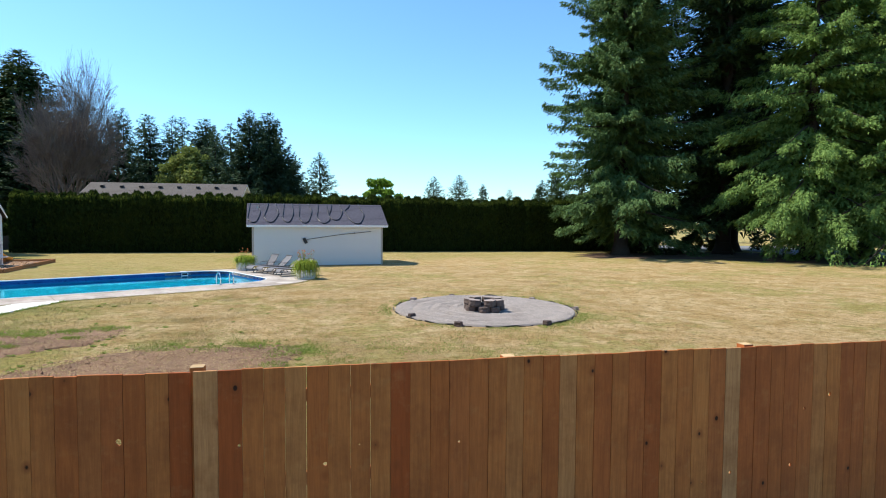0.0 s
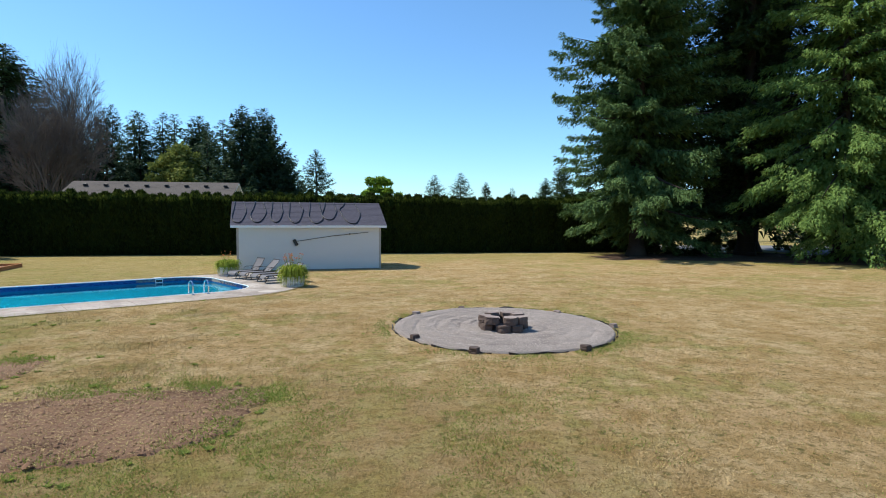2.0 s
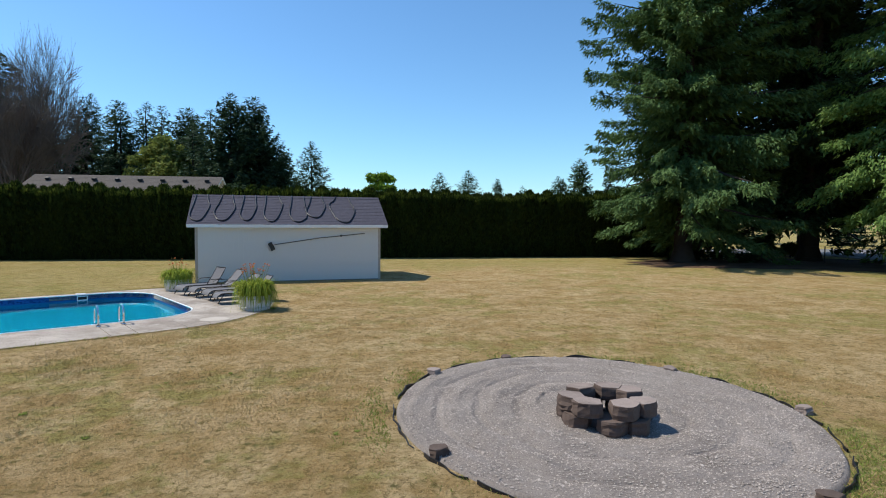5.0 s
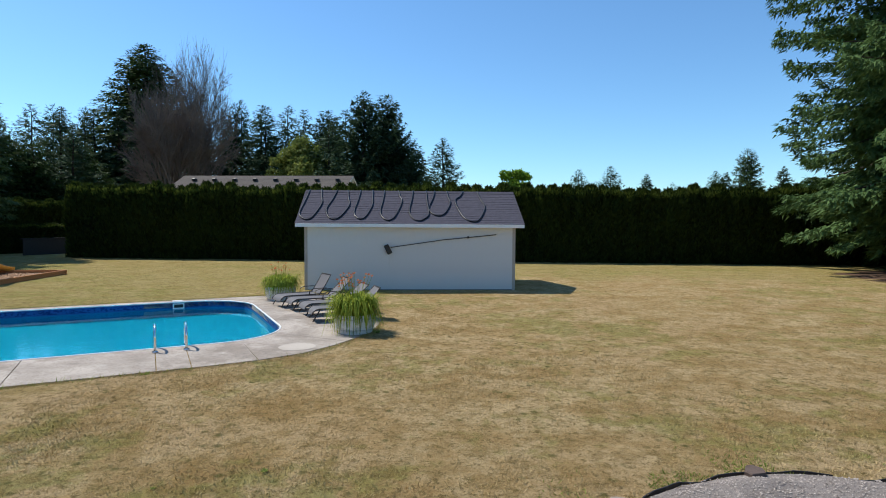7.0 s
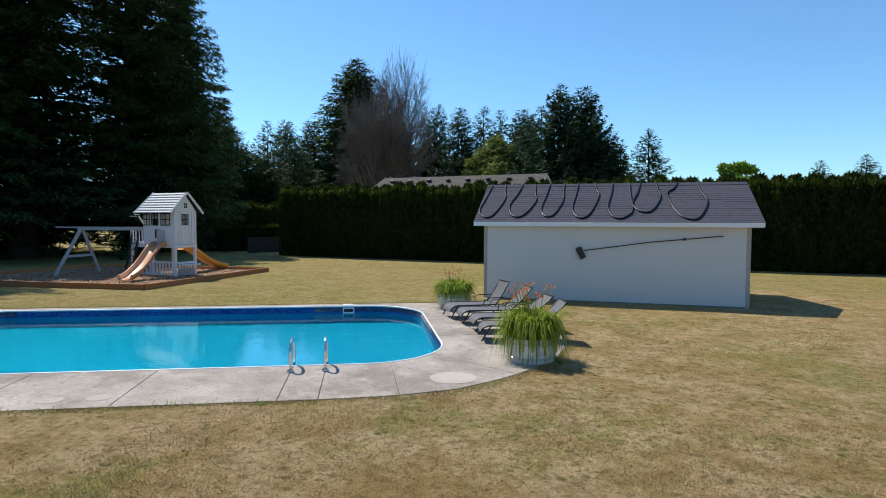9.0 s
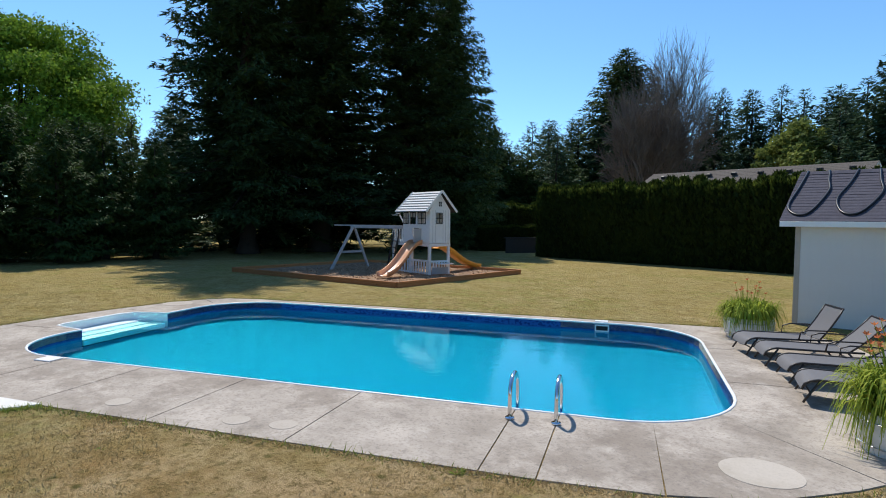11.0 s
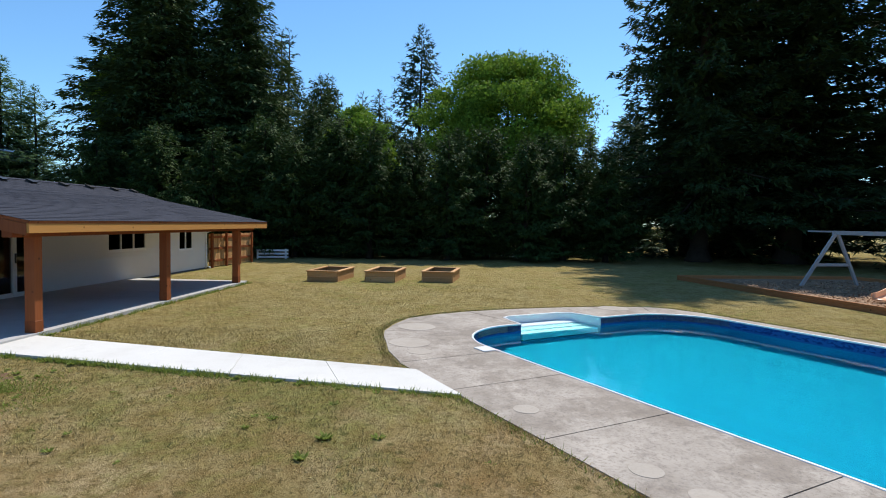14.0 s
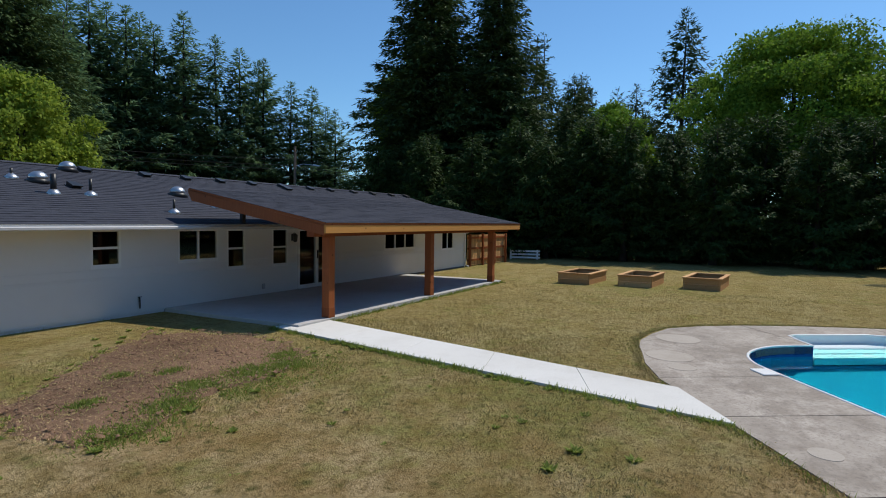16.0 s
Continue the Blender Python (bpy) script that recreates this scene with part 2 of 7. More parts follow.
# paler block stone for sunlit pit tops, also on every other edge stone
LITSTONE = concrete("sunlit_block_stone", (0.23, 0.180, 0.155), (0.37, 0.305, 0.268), (0.15, 0.118, 0.10))
PLASTIC = plain("black_edging", (0.018, 0.018, 0.02), 0.45)
ASPHALT = concrete("asphalt", (0.16, 0.16, 0.165), (0.22, 0.22, 0.22), (0.13, 0.13, 0.13))
CEDAR = cedar_boards("cedar_picket")
CEDAR_CUT = wood("cedar_end_grain", (0.42, 0.27, 0.12), (0.60, 0.42, 0.22), (20, 20, 20), knots=False)
BEAM = wood("beam_light_stain", (0.54, 0.235, 0.055), (0.66, 0.34, 0.10), (0.6, 9, 9))
STAIN = wood("post_redwood_stain", (0.24, 0.066, 0.022), (0.40, 0.125, 0.042), (9, 9, 0.7), 0.6)
FENCEWOOD = wood("side_fence_board", (0.48, 0.25, 0.095), (0.66, 0.40, 0.18), (9, 9, 0.6))
BEDWOOD = wood("bed_board", (0.48, 0.235, 0.09), (0.68, 0.41, 0.19), (0.7, 9, 9))
PLAYWOOD = wood("play_border_timber", (0.34, 0.125, 0.043), (0.56, 0.25, 0.095), (0.7, 9, 9))
SIDING = plain("house_siding_paint", (0.76, 0.745, 0.725), 0.6, vary=0.04, scale=2)
SHEDPAINT = plain("shed_siding_paint", (0.64, 0.62, 0.59), 0.6, vary=0.05, scale=2)
TRIM = plain("white_trim_paint", (0.83, 0.82, 0.80), 0.5, vary=0.04)
CORNERTRIM = plain("weathered_corner_trim", (0.42, 0.37, 0.31), 0.7, vary=0.15)
PLAYWHITE = plain("play_white_paint", (0.78, 0.76, 0.74), 0.55, vary=0.08, scale=9)
PLAYGREY = plain("play_grey_paint", (0.42, 0.41, 0.41), 0.6, vary=0.12, scale=9)
SHINGLE = shingles("charcoal_shingle", (0.046, 0.049, 0.063))
SHEDROOF = shingles("grey_shingle", (0.072, 0.069, 0.086))
FARROOF = shingles("brown_grey_shingle", (0.10, 0.088, 0.078))
# near-black that stands for shade inside rooms, openings and roof gaps
SHADEBLACK = plain("painted_interior_shade", (0.02, 0.02, 0.022), 0.8)
BLACK = plain("black_metal", (0.022, 0.021, 0.021), 0.4, vary=0.2)
GALV = plain("galvanised_metal", (0.55, 0.56, 0.57), 0.35, 0.9, vary=0.1)
CHROME = plain("polished_steel", (0.72, 0.73, 0.74), 0.12, 1.0, vary=0.03)
SLING = plain("grey_sling_fabric", (0.135, 0.133, 0.140), 0.75, vary=0.08, scale=30)
TUBE = plain("dark_bronze_tube", (0.035, 0.028, 0.024), 0.4, vary=0.1)
SLIDE_Y = plain("yellow_plastic", (0.76, 0.35, 0.05), 0.35, vary=0.08)
SLIDE_B = plain("tan_plastic", (0.72, 0.34, 0.165), 0.32, vary=0.1)
MULCH = concrete("wood_chips", (0.22, 0.125, 0.07), (0.40, 0.265, 0.17), (0.16, 0.092, 0.052))
SOIL = concrete("bed_soil", (0.045, 0.03, 0.02), (0.09, 0.06, 0.04), (0.03, 0.02, 0.015))
LINER = None
COPING = plain("white_coping", (0.84, 0.84, 0.83), 0.35, vary=0.03)
STEPWHITE = plain("pool_step_plastic", (0.78, 0.84, 0.85), 0.35, vary=0.04)
BARK = concrete("bark", (0.035, 0.027, 0.021), (0.075, 0.058, 0.045), (0.02, 0.016, 0.013))
GREYBARK = concrete("grey_bark", (0.165, 0.132, 0.110), (0.29, 0.236, 0.196), (0.12, 0.097, 0.08))
BROWNBARK = concrete("brown_bark", (0.150, 0.115, 0.092), (0.27, 0.215, 0.175), (0.11, 0.085, 0.07))
HOSE = plain("black_hose", (0.012, 0.012, 0.013), 0.35, vary=0.1)
SPRUCE = foliage("spruce_needles", (0.044, 0.094, 0.032), (0.122, 0.200, 0.064), 0.22)
FARNEEDLE = foliage("far_conifer_needles", (0.024, 0.056, 0.032), (0.070, 0.118, 0.060), 0.2)
CEDARLEAF = foliage("cedar_sprays", (0.040, 0.070, 0.022), (0.110, 0.155, 0.045), 0.2)
REDWOOD = foliage("redwood_needles", (0.034, 0.066, 0.026), (0.095, 0.145, 0.046), 0.14)
MAPLE = foliage("maple_leaves", (0.055, 0.130, 0.014), (0.28, 0.425, 0.050), 0.30)
OLIVE = foliage("olive_leaves", (0.105, 0.145, 0.032), (0.25, 0.29, 0.075), 0.4)
LIME = foliage("yellow_green_leaves", (0.135, 0.215, 0.022), (0.34, 0.42, 0.060), 0.40)
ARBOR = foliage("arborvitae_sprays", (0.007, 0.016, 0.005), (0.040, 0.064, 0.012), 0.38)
# paler copy of the hedge sprays, with sunlight on the tops in the colour
LITTIP = foliage("arborvitae_sunlit_tips", (0.055, 0.085, 0.014), (0.125, 0.165, 0.030), 0.4)
# lighter, bluer needles: haze over the far wood is mixed into the colour
HAZYFIR = foliage("hazy_fir_needles", (0.075, 0.145, 0.078), (0.175, 0.275, 0.130), 0.32)
# darker copy of the spruce needles, with the stand's self-shadowing in the colour
SHADESPRUCE = foliage("shaded_spruce_needles", (0.017, 0.040, 0.016), (0.054, 0.094, 0.032), 0.10)
HEMLOCK = foliage("bright_cedar_sprays", (0.082, 0.152, 0.040), (0.215, 0.330, 0.084), 0.36)
SCREEN = foliage("screen_needles", (0.016, 0.040, 0.014), (0.066, 0.118, 0.032), 0.2)
# near-black that puts the shade on the gate into its colour
SHADEGATE = plain("shaded_gate_timber", (0.022, 0.020, 0.018), 0.85, vary=0.25)
LILY = foliage("daylily_leaves", (0.09, 0.185, 0.014), (0.46, 0.50, 0.075), 0.40, 4.0)
BLOOM = foliage("orange_petals", (0.48, 0.13, 0.05), (0.70, 0.26, 0.11), 0.3, 4.0)


def liner_material():
    """Blue vinyl pool liner with a darker patterned band under the coping."""
    m = Mat("pool_liner", 0.85, spec=0.1)
    z = m.n("SeparateXYZ")
    m.link(m.coords(), z.inputs[0])
    wave = m.noise(13, 2, 0.5, m.scaled((1.0, 1.0, 1.6)))
    band = m.mix(m.bw(wave, 0.50, 0.56), (0.022, 0.105, 0.30), (0.008, 0.042, 0.17))
    low = m.mix(m.noise(3, 5), (0.008, 0.262, 0.405), (0.014, 0.315, 0.465))
    sel = m.math("GREATER_THAN", z.outputs[2], -0.14)
    rim = m.math("GREATER_THAN", z.outputs[2], -0.17)
    low = m.mix(rim, low, (0.018, 0.115, 0.30))
    m.colour(m.mix(sel, low, band))
    return m.m


def water_material():
    m = Mat("pool_water", 0.02)
    p = m.world()
    t = m.t
    for nd in list(t.nodes):
        if nd.type == "BSDF_PRINCIPLED":
            t.nodes.remove(nd)
    bump = m.n("Bump", Strength=0.09, Distance=0.04)
    h = m.math("ADD", m.noise(2.2, 4, 0.6, p), m.math("MULTIPLY", m.noise(9, 3, 0.6, p), 0.35))
    m.link(h, bump.inputs["Height"])
    gl = m.n("BsdfGlossy")
    gl.inputs["Roughness"].default_value = 0.02
    rf = m.n("BsdfRefraction")
    # the diving end's lost light is painted in: less red and green, floor level
    along_pool = m.n("VectorMath")
    along_pool.operation = "DOT_PRODUCT"
    m.link(p, along_pool.inputs[0])
    along_pool.inputs[1].default_value = (0.848, 0.530, 0.0)
    depth = m.n("MapRange")
    m.link(along_pool.outputs["Value"], depth.inputs["Value"])
    depth.inputs["From Min"].default_value, depth.inputs["From Max"].default_value = 3.5, 8.5
    m.link(m.mix(depth.outputs[0], (0.50, 1.0, 1.0), (0.36, 0.84, 0.90)), rf.inputs["Color"])
    rf.inputs["Roughness"].default_value = 0.0
    rf.inputs["IOR"].default_value = 1.333
    m.link(bump.outputs[0], rf.inputs["Normal"])
    fr = m.n("Fresnel")
    fr.inputs["IOR"].default_value = 1.333
    m.link(bump.outputs[0], fr.inputs["Normal"])
    m.link(bump.outputs[0], gl.inputs["Normal"])
    mx = m.n("MixShader")
    m.link(fr.outputs[0], mx.inputs[0])
    m.link(rf.outputs[0], mx.inputs[1])
    m.link(gl.outputs[0], mx.inputs[2])
    m.link(mx.outputs[0], m.out.inputs["Surface"])
    return m.m


def glass_material():
    m = Mat("window_glass", 0.03)
    m.t.nodes.remove(m.b)
    gl = m.n("BsdfGlossy")
    gl.inputs["Roughness"].default_value = 0.01
    tr = m.n("BsdfTransparent")
    tr.inputs["Color"].default_value = (0.55, 0.57, 0.56, 1)
    fr = m.n("Fresnel")
    fr.inputs["IOR"].default_value = 1.6
    mx = m.n("MixShader")
    m.link(fr.outputs[0], mx.inputs[0])
    m.link(tr.outputs[0], mx.inputs[1])
    m.link(gl.outputs[0], mx.inputs[2])
    m.link(mx.outputs[0], m.out.inputs["Surface"])
    return m.m


LINER = liner_material()
WATER = water_material()
GLASS = glass_material()


# ---------- mesh helpers ----------
class MB:
    """Collects boxes, tubes and polygons into one mesh."""

    def __init__(self):
        self.v, self.f = [], []

    def add(self, verts, faces):
        k = len(self.v)
        self.v += [tuple(p) for p in verts]
        self.f += [tuple(i + k for i in f) for f in faces]
        return self

    def box(self, x0, y0, z0, x1, y1, z1, m=None):
        vs = [Vector(p) for p in ((x0, y0, z0), (x1, y0, z0), (x1, y1, z0), (x0, y1, z0), (x0, y0, z1), (x1, y0, z1), (x1, y1, z1), (x0, y1, z1))]
        if m is not None:
            vs = [m @ p for p in vs]
        return self.add(vs, [(0, 3, 2, 1), (4, 5, 6, 7), (0, 1, 5, 4), (1, 2, 6, 5), (2, 3, 7, 6), (3, 0, 4, 7)])

    def bar(self, a, b, w, h, up=(0, 0, 1)):
        """A square bar from a to b."""
        a, b = Vector(a), Vector(b)
        d = (b - a).normalized()
        s = d.cross(Vector(up))
        s = s.normalized() if s.length > 1e-6 else Vector((1, 0, 0))
        u = s.cross(d)
        vs = []
        for p in (a, b):
            for i, j in ((-1, -1), (1, -1), (1, 1), (-1, 1)):
                vs.append(p + s * (i * w / 2) + u * (j * h / 2))
        return self.add(vs, [(3, 2, 1, 0), (4, 5, 6, 7), (0, 1, 5, 4), (1, 2, 6, 5), (2, 3, 7, 6), (3, 0, 4, 7)])

    def tube(self, pts, r, n=8, closed=False):
        pts = [Vector(p) for p in pts]
        rs = r if isinstance(r, (list, tuple)) else [r] * len(pts)
        k = len(self.v)
        ref = Vector((0.31, 0.17, 0.93))
        for i, p in enumerate(pts):
            a = pts[i - 1] if (i or closed) else p
            b = pts[(i + 1) % len(pts)] if (i + 1 < len(pts) or closed) else p
            d = (b - a).normalized()
            s = d.cross(ref)
            if s.length < 1e-3:
                s = d.cross(Vector((1, 0, 0)))
            s.normalize()
            u = s.cross(d)
            for j in range(n):
                t = 2 * math.pi * j / n
                self.v.append(tuple(p + (s * math.cos(t) + u * math.sin(t)) * rs[i]))
        m = len(pts)
        for i in range(m if closed else m - 1):
            for j in range(n):
                a, b = k + i * n + j, k + i * n + (j + 1) % n
                c, d2 = k + ((i + 1) % m) * n + (j + 1) % n, k + ((i + 1) % m) * n + j
                self.f.append((a, d2, c, b))
        if not closed:
            self.f.append(tuple(k + j for j in range(n)))
            self.f.append(tuple(k + (m - 1) * n + n - 1 - j for j in range(n)))
        return self

    def prism(self, poly, z0, z1):
        """An upright prism over a convex or plain polygon."""
        n = len(poly)
        self.add([(x, y, z0) for x, y in poly] + [(x, y, z1) for x, y in poly],
                 [tuple(range(n - 1, -1, -1)), tuple(range(n, 2 * n))] + [(i, (i + 1) % n, n + (i + 1) % n, n + i) for i in range(n)])
        return self

    def mesh(self, name, smooth=False, bevel=0.0):
        me = bpy.data.meshes.new(name)
        me.from_pydata(self.v, [], self.f)
        if name in ("wall", "window_frame", "door_frame", "skimmer", "seat", "backrest"):
            bm = bmesh.new()
            bm.from_mesh(me)
            bmesh.ops.remove_doubles(bm, verts=bm.verts[:], dist=0.001)
            bm.to_mesh(me)
            bm.free()
        if bevel:
            bm = bmesh.new()
            bm.from_mesh(me)
            bmesh.ops.bevel(bm, geom=bm.edges[:], offset=bevel, segments=1, affect="EDGES", profile=0.5)
            bm.to_mesh(me)
            bm.free()
        if smooth:
            bm = bmesh.new()
            bm.from_mesh(me)
            bmesh.ops.recalc_face_normals(bm, faces=bm.faces[:])
            bm.to_mesh(me)
            bm.free()
            me.shade_smooth()
        me.update()
        return me


def part(name, mb, material, parent=None, label="", smooth=False, bevel=0.0, m=None):
    """Links one mesh object, under parent if given."""
    me = mb.mesh(name, smooth, bevel) if isinstance(mb, MB) else mb
    if material is not None and not me.materials:
        me.materials.append(material)
    ob = new(name, me)
    ob.parent = parent
    if m is not None:
        ob.matrix_basis = m
    if label:
        ob["label"] = label
    return ob


def thing(name, m=None, label="", category="", group="", kind=""):
    ob = new(name)
    ob.empty_display_size = 0.2
    if m is not None:
        ob.matrix_basis = m
    return tagged(ob, label, category, group, kind)


def quads_mesh(name, quads, material):
    """A mesh of loose quads or triangles: array (n, 4 or 3, 3)."""
    n, c = quads.shape[:2]
    me = bpy.data.meshes.new(name)
    me.vertices.add(n * c)
    me.vertices.foreach_set("co", np.ascontiguousarray(quads, dtype=np.float32).ravel())
    me.loops.add(n * c)
    me.loops.foreach_set("vertex_index", np.arange(n * c, dtype=np.int32))
    me.polygons.add(n)
    me.polygons.foreach_set("loop_start", np.arange(0, n * c, c, dtype=np.int32))
    me.materials.append(material)
    me.update(calc_edges=True)
    return me


def spikes(p, d, w, length, width):
    """Slender pointed sprays, one triangle each."""
    l, b = length[:, None], width[:, None] * 0.5
    return np.stack([p - w * b, p + w * b, p + d * l], axis=1)


def unit(a):
    return a / np.maximum(np.linalg.norm(a, axis=1, keepdims=True), 1e-9)


def kites(p, d, w, length, width):
    """Pointed leaf quads from p along d, w across."""
    l, b = length[:, None], width[:, None] * 0.5
    return np.stack([p, p + d * l * 0.45 + w * b, p + d * l, p + d * l * 0.45 - w * b], axis=1)


# ---------- ground ----------
PA = radians(32)
PU, PV = Vector((math.cos(PA), math.sin(PA), 0)), Vector((-math.sin(PA), math.cos(PA), 0))


def uv(u, v, z=0.0):
    """From the pool's own axes to the world."""
    return PU * u + PV * v + Vector((0, 0, z))


def span(lo, hi, step):
    return [lo + i * (hi - lo) / max(1, round((hi - lo) / step)) for i in range(max(1, round((hi - lo) / step)) + 1)]


def ground_sheet():
    us = [-3000, -900, -300, -140, -80] + span(-60, -0.98, 2.0) + span(0.3, 12.2, 1.0) + span(14.0, 70, 2.0) + [90, 140, 300, 900, 3000]
    vs = [-3000, -900, -300, -120, -60] + span(-30, 23.2, 1.5) + span(24.5, 28.9, 1.0) + span(30.1, 75, 2.0) + [100, 150, 300, 900, 3000]
    mb = MB()
    for v in vs:
        for u in us:
            p = uv(u, v)
            near = 1.0 if (-6 < u < 17 and 19 < v < 33) else 0.0
            z = 0.017 if near else 0.0 if abs(u) > 65 or abs(v) > 75 else 0.025 * (noise.noise(p * 0.35) + 0.5 * noise.noise(p * 1.1))
            if p.x < -3.5 and p.y < 13.5:
                z = 0.0
            mb.v.append((p.x, p.y, z))
    nu = len(us)
    for j in range(len(vs) - 1):
        for i in range(nu - 1):
            cu, cv = (us[i] + us[i + 1]) / 2, (vs[j] + vs[j + 1]) / 2
            if -0.9 < cu < 12.15 and 23.6 < cv < 29.6:
                continue
            mb.f.append((j * nu + i, j * nu + i + 1, (j + 1) * nu + i + 1, (j + 1) * nu + i))
    me = mb.mesh("ground", True)
    me.materials.append(LAWN)
    return tagged(new("ground", me), "sun-dried straw-coloured lawn with green patches", "lawn", kind="structure")


ground_sheet()


def blob_sheet(name, poly, z, material, label, category, seed, dome=0.03, rings=10):
    """A low, uneven sheet with a ragged outline that melts into the ground."""
    rng = random.Random(seed)
    n = len(poly)
    cx, cy = sum(p[0] for p in poly) / n, sum(p[1] for p in poly) / n
    m = 220
    mb = MB()
    for r in range(rings + 1):
        for j in range(m):
            t = j / m * n
            i, f = int(t), t - int(t)
            f = f * f * (3 - 2 * f)
            a, b = poly[i % n], poly[(i + 1) % n]
            x, y = a[0] + (b[0] - a[0]) * f, a[1] + (b[1] - a[1]) * f
            k = r / rings
            if r == rings:
                k *= 1 + 0.16 * noise.noise(Vector((x * 1.7, y * 1.7, seed))) + 0.12 * noise.noise(Vector((x * 5.5, y * 5.5, seed)))
            px, py = cx + (x - cx) * k, cy + (y - cy) * k
            h = 0.0 if r == rings else dome * (1 - k * k) + 0.02 * noise.noise(Vector((px * 2.5, py * 2.5, seed + 3))) * (1 - k ** 6)
            mb.v.append((px, py, z + h + (-0.03 if r == rings else 0)))
    for r in range(rings):
        for j in range(m):
            a, b = r * m + j, r * m + (j + 1) % m
            if r:
                mb.f.append((a, b, b + m, a + m))
            else:
                mb.f.append((a, b + m, a + m))
    return tagged(part(name, mb, material, smooth=True), label, category, kind="structure")


DIRT_A = [(-3.3, 12.45), (-2.4, 12.5), (-1.4, 12.55), (-0.1, 12.38), (0.25, 11.8), (0.06, 11.1), (-0.1, 10.4), (-0.9, 9.8), (-1.9, 9.6), (-2.9, 9.4), (-4.3, 9.2), (-4.9, 10.6)]
DIRT_B = [(-4.2, 14.9), (-4.9, 15.0), (-5.7, 14.55), (-6.4, 14.5), (-7.3, 14.6), (-8.1, 14.15), (-8.7, 13.35), (-8.9, 12.5), (-8.6, 11.2), (-8.0, 10.5), (-6.4, 11.5), (-5.2, 12.4), (-4.5, 12.9), (-4.0, 13.9)]
blob_sheet("bare_soil", DIRT_A, 0.022, DIRT, "patch of bare brown soil in the lawn", "soil", 3, 0.02)
blob_sheet("bare_soil", DIRT_B, 0.022, DIRT, "trench of bare reddish soil beside the house", "soil", 7, 0.02)


# bare soil under the street stand, the trees' shadow painted into its colour
TREESHADE = [(19.0, 41.0), (23.5, 39.6), (28.0, 38.6), (31.5, 35.0), (36.0, 31.5), (41.0, 31.5), (42.0, 37.0), (38.5, 42.0), (36.5, 47.0), (31.0, 48.0), (25.0, 47.5), (20.0, 45.5)]
blob_sheet("shaded_soil", TREESHADE, 0.04, SHADESOIL, "bare brown soil under the tall trees, darkened for their shade", "soil", 11, 0.05)


# ---------- pool ----------
def arc(cu, cv, r, a0, a1, n=10):
    return [(cu + r * math.cos(radians(a0 + (a1 - a0) * i / n)), cv + r * math.sin(radians(a0 + (a1 - a0) * i / n))) for i in range(n + 1)]


U0, U1, V0, V1, RC = 0.0, 12.09, 23.25, 29.95, 1.55
B0, B1, BD = 25.15, 27.45, 0.95
pool_loop = (arc(U0 + RC, V0 + RC, RC, 180, 270) + arc(U1 - RC, V0 + RC, RC, 270, 360)
             + arc(U1 - RC, V1 - RC, RC, 0, 90) + arc(U0 + RC, V1 - RC, RC, 90, 180))
bay_loop = [(U0, B1), (U0 - BD * 0.45, B1 - 0.10), (U0 - BD * 0.85, B1 - 0.22), (U0 - BD, B1 - 0.5), (U0 - BD, B0 + 0.35), (U0 - BD * 0.92, B0 + 0.16), (U0 - BD * 0.5, B0 + 0.06), (U0, B0)]
inner_loop = pool_loop + bay_loop


def swept(name, loop, prof, closed=True):
    """A profile of (outward, z) swept along a loop in pool axes; outward is away from the water."""
    mb = MB()
    n, k = len(loop), len(prof)
    for i, (u, v) in enumerate(loop):
        a, b = loop[i - 1 if closed or i else 0], loop[(i + 1) % n if closed or i + 1 < n else i]
        du, dv = b[0] - a[0], b[1] - a[1]
        l = math.hypot(du, dv) or 1
        ou, ov = dv / l, -du / l
        for o, z in prof:
            mb.v.append(tuple(uv(u + ou * o, v + ov * o, z)))
    for i in range(n if closed else n - 1):
        for j in range(k - 1):
            a, b = i * k + j, ((i + 1) % n) * k + j
            mb.f.append((a, b, b + 1, a + 1))
    return mb


WATER_Z = -0.17
pool = thing("swimming_pool", label="in-ground swimming pool with blue vinyl liner", category="swimming pool", kind="structure")
liner_loop = pool_loop + [(U0, B1), (U0, B0)]
shell = swept("wall", liner_loop, [(0.0, 0.02), (0.0, -0.2), (0.0, -0.95), (-0.06, -1.05), (-1.3, -1.10)])
gap_at = len(pool_loop) * 4
shell.f = [f for i, f in enumerate(shell.f) if not gap_at <= i < gap_at + 2]
cu, cv = (U0 + U1) / 2, (V0 + V1) / 2
base = len(shell.v)
for u, v in liner_loop:
    shell.v.append(tuple(uv(cu + (u - cu) * 0.72, cv + (v - cv) * 0.50, -1.12)))
n_loop = len(liner_loop)
for i in range(n_loop):
    j = (i + 1) % n_loop
    shell.f.append((i * 5 + 4, j * 5 + 4, base + j, base + i))
floor_v = shell.v[base:]
part("pool_floor", MB().add(floor_v, [tuple(range(n_loop))]), LINER, pool, "pale blue pool floor")
part("liner", shell, LINER, pool, "blue vinyl liner with patterned band")
wl = [tuple(uv(cu + (u - cu) * 0.9999, cv + (v - cv) * 0.9999, WATER_Z)) for u, v in pool_loop]
part("water", MB().add(wl + [tuple(uv(u + 0.02, v, WATER_Z)) for u, v in bay_loop], [tuple(range(len(wl)))]), WATER, pool, "clear turquoise water").visible_shadow = False
bw = [uv(u, v, WATER_Z) for u, v in bay_loop]
part("water", MB().add([tuple(p) for p in bw], [tuple(range(len(bw)))]), WATER, pool).visible_shadow = False
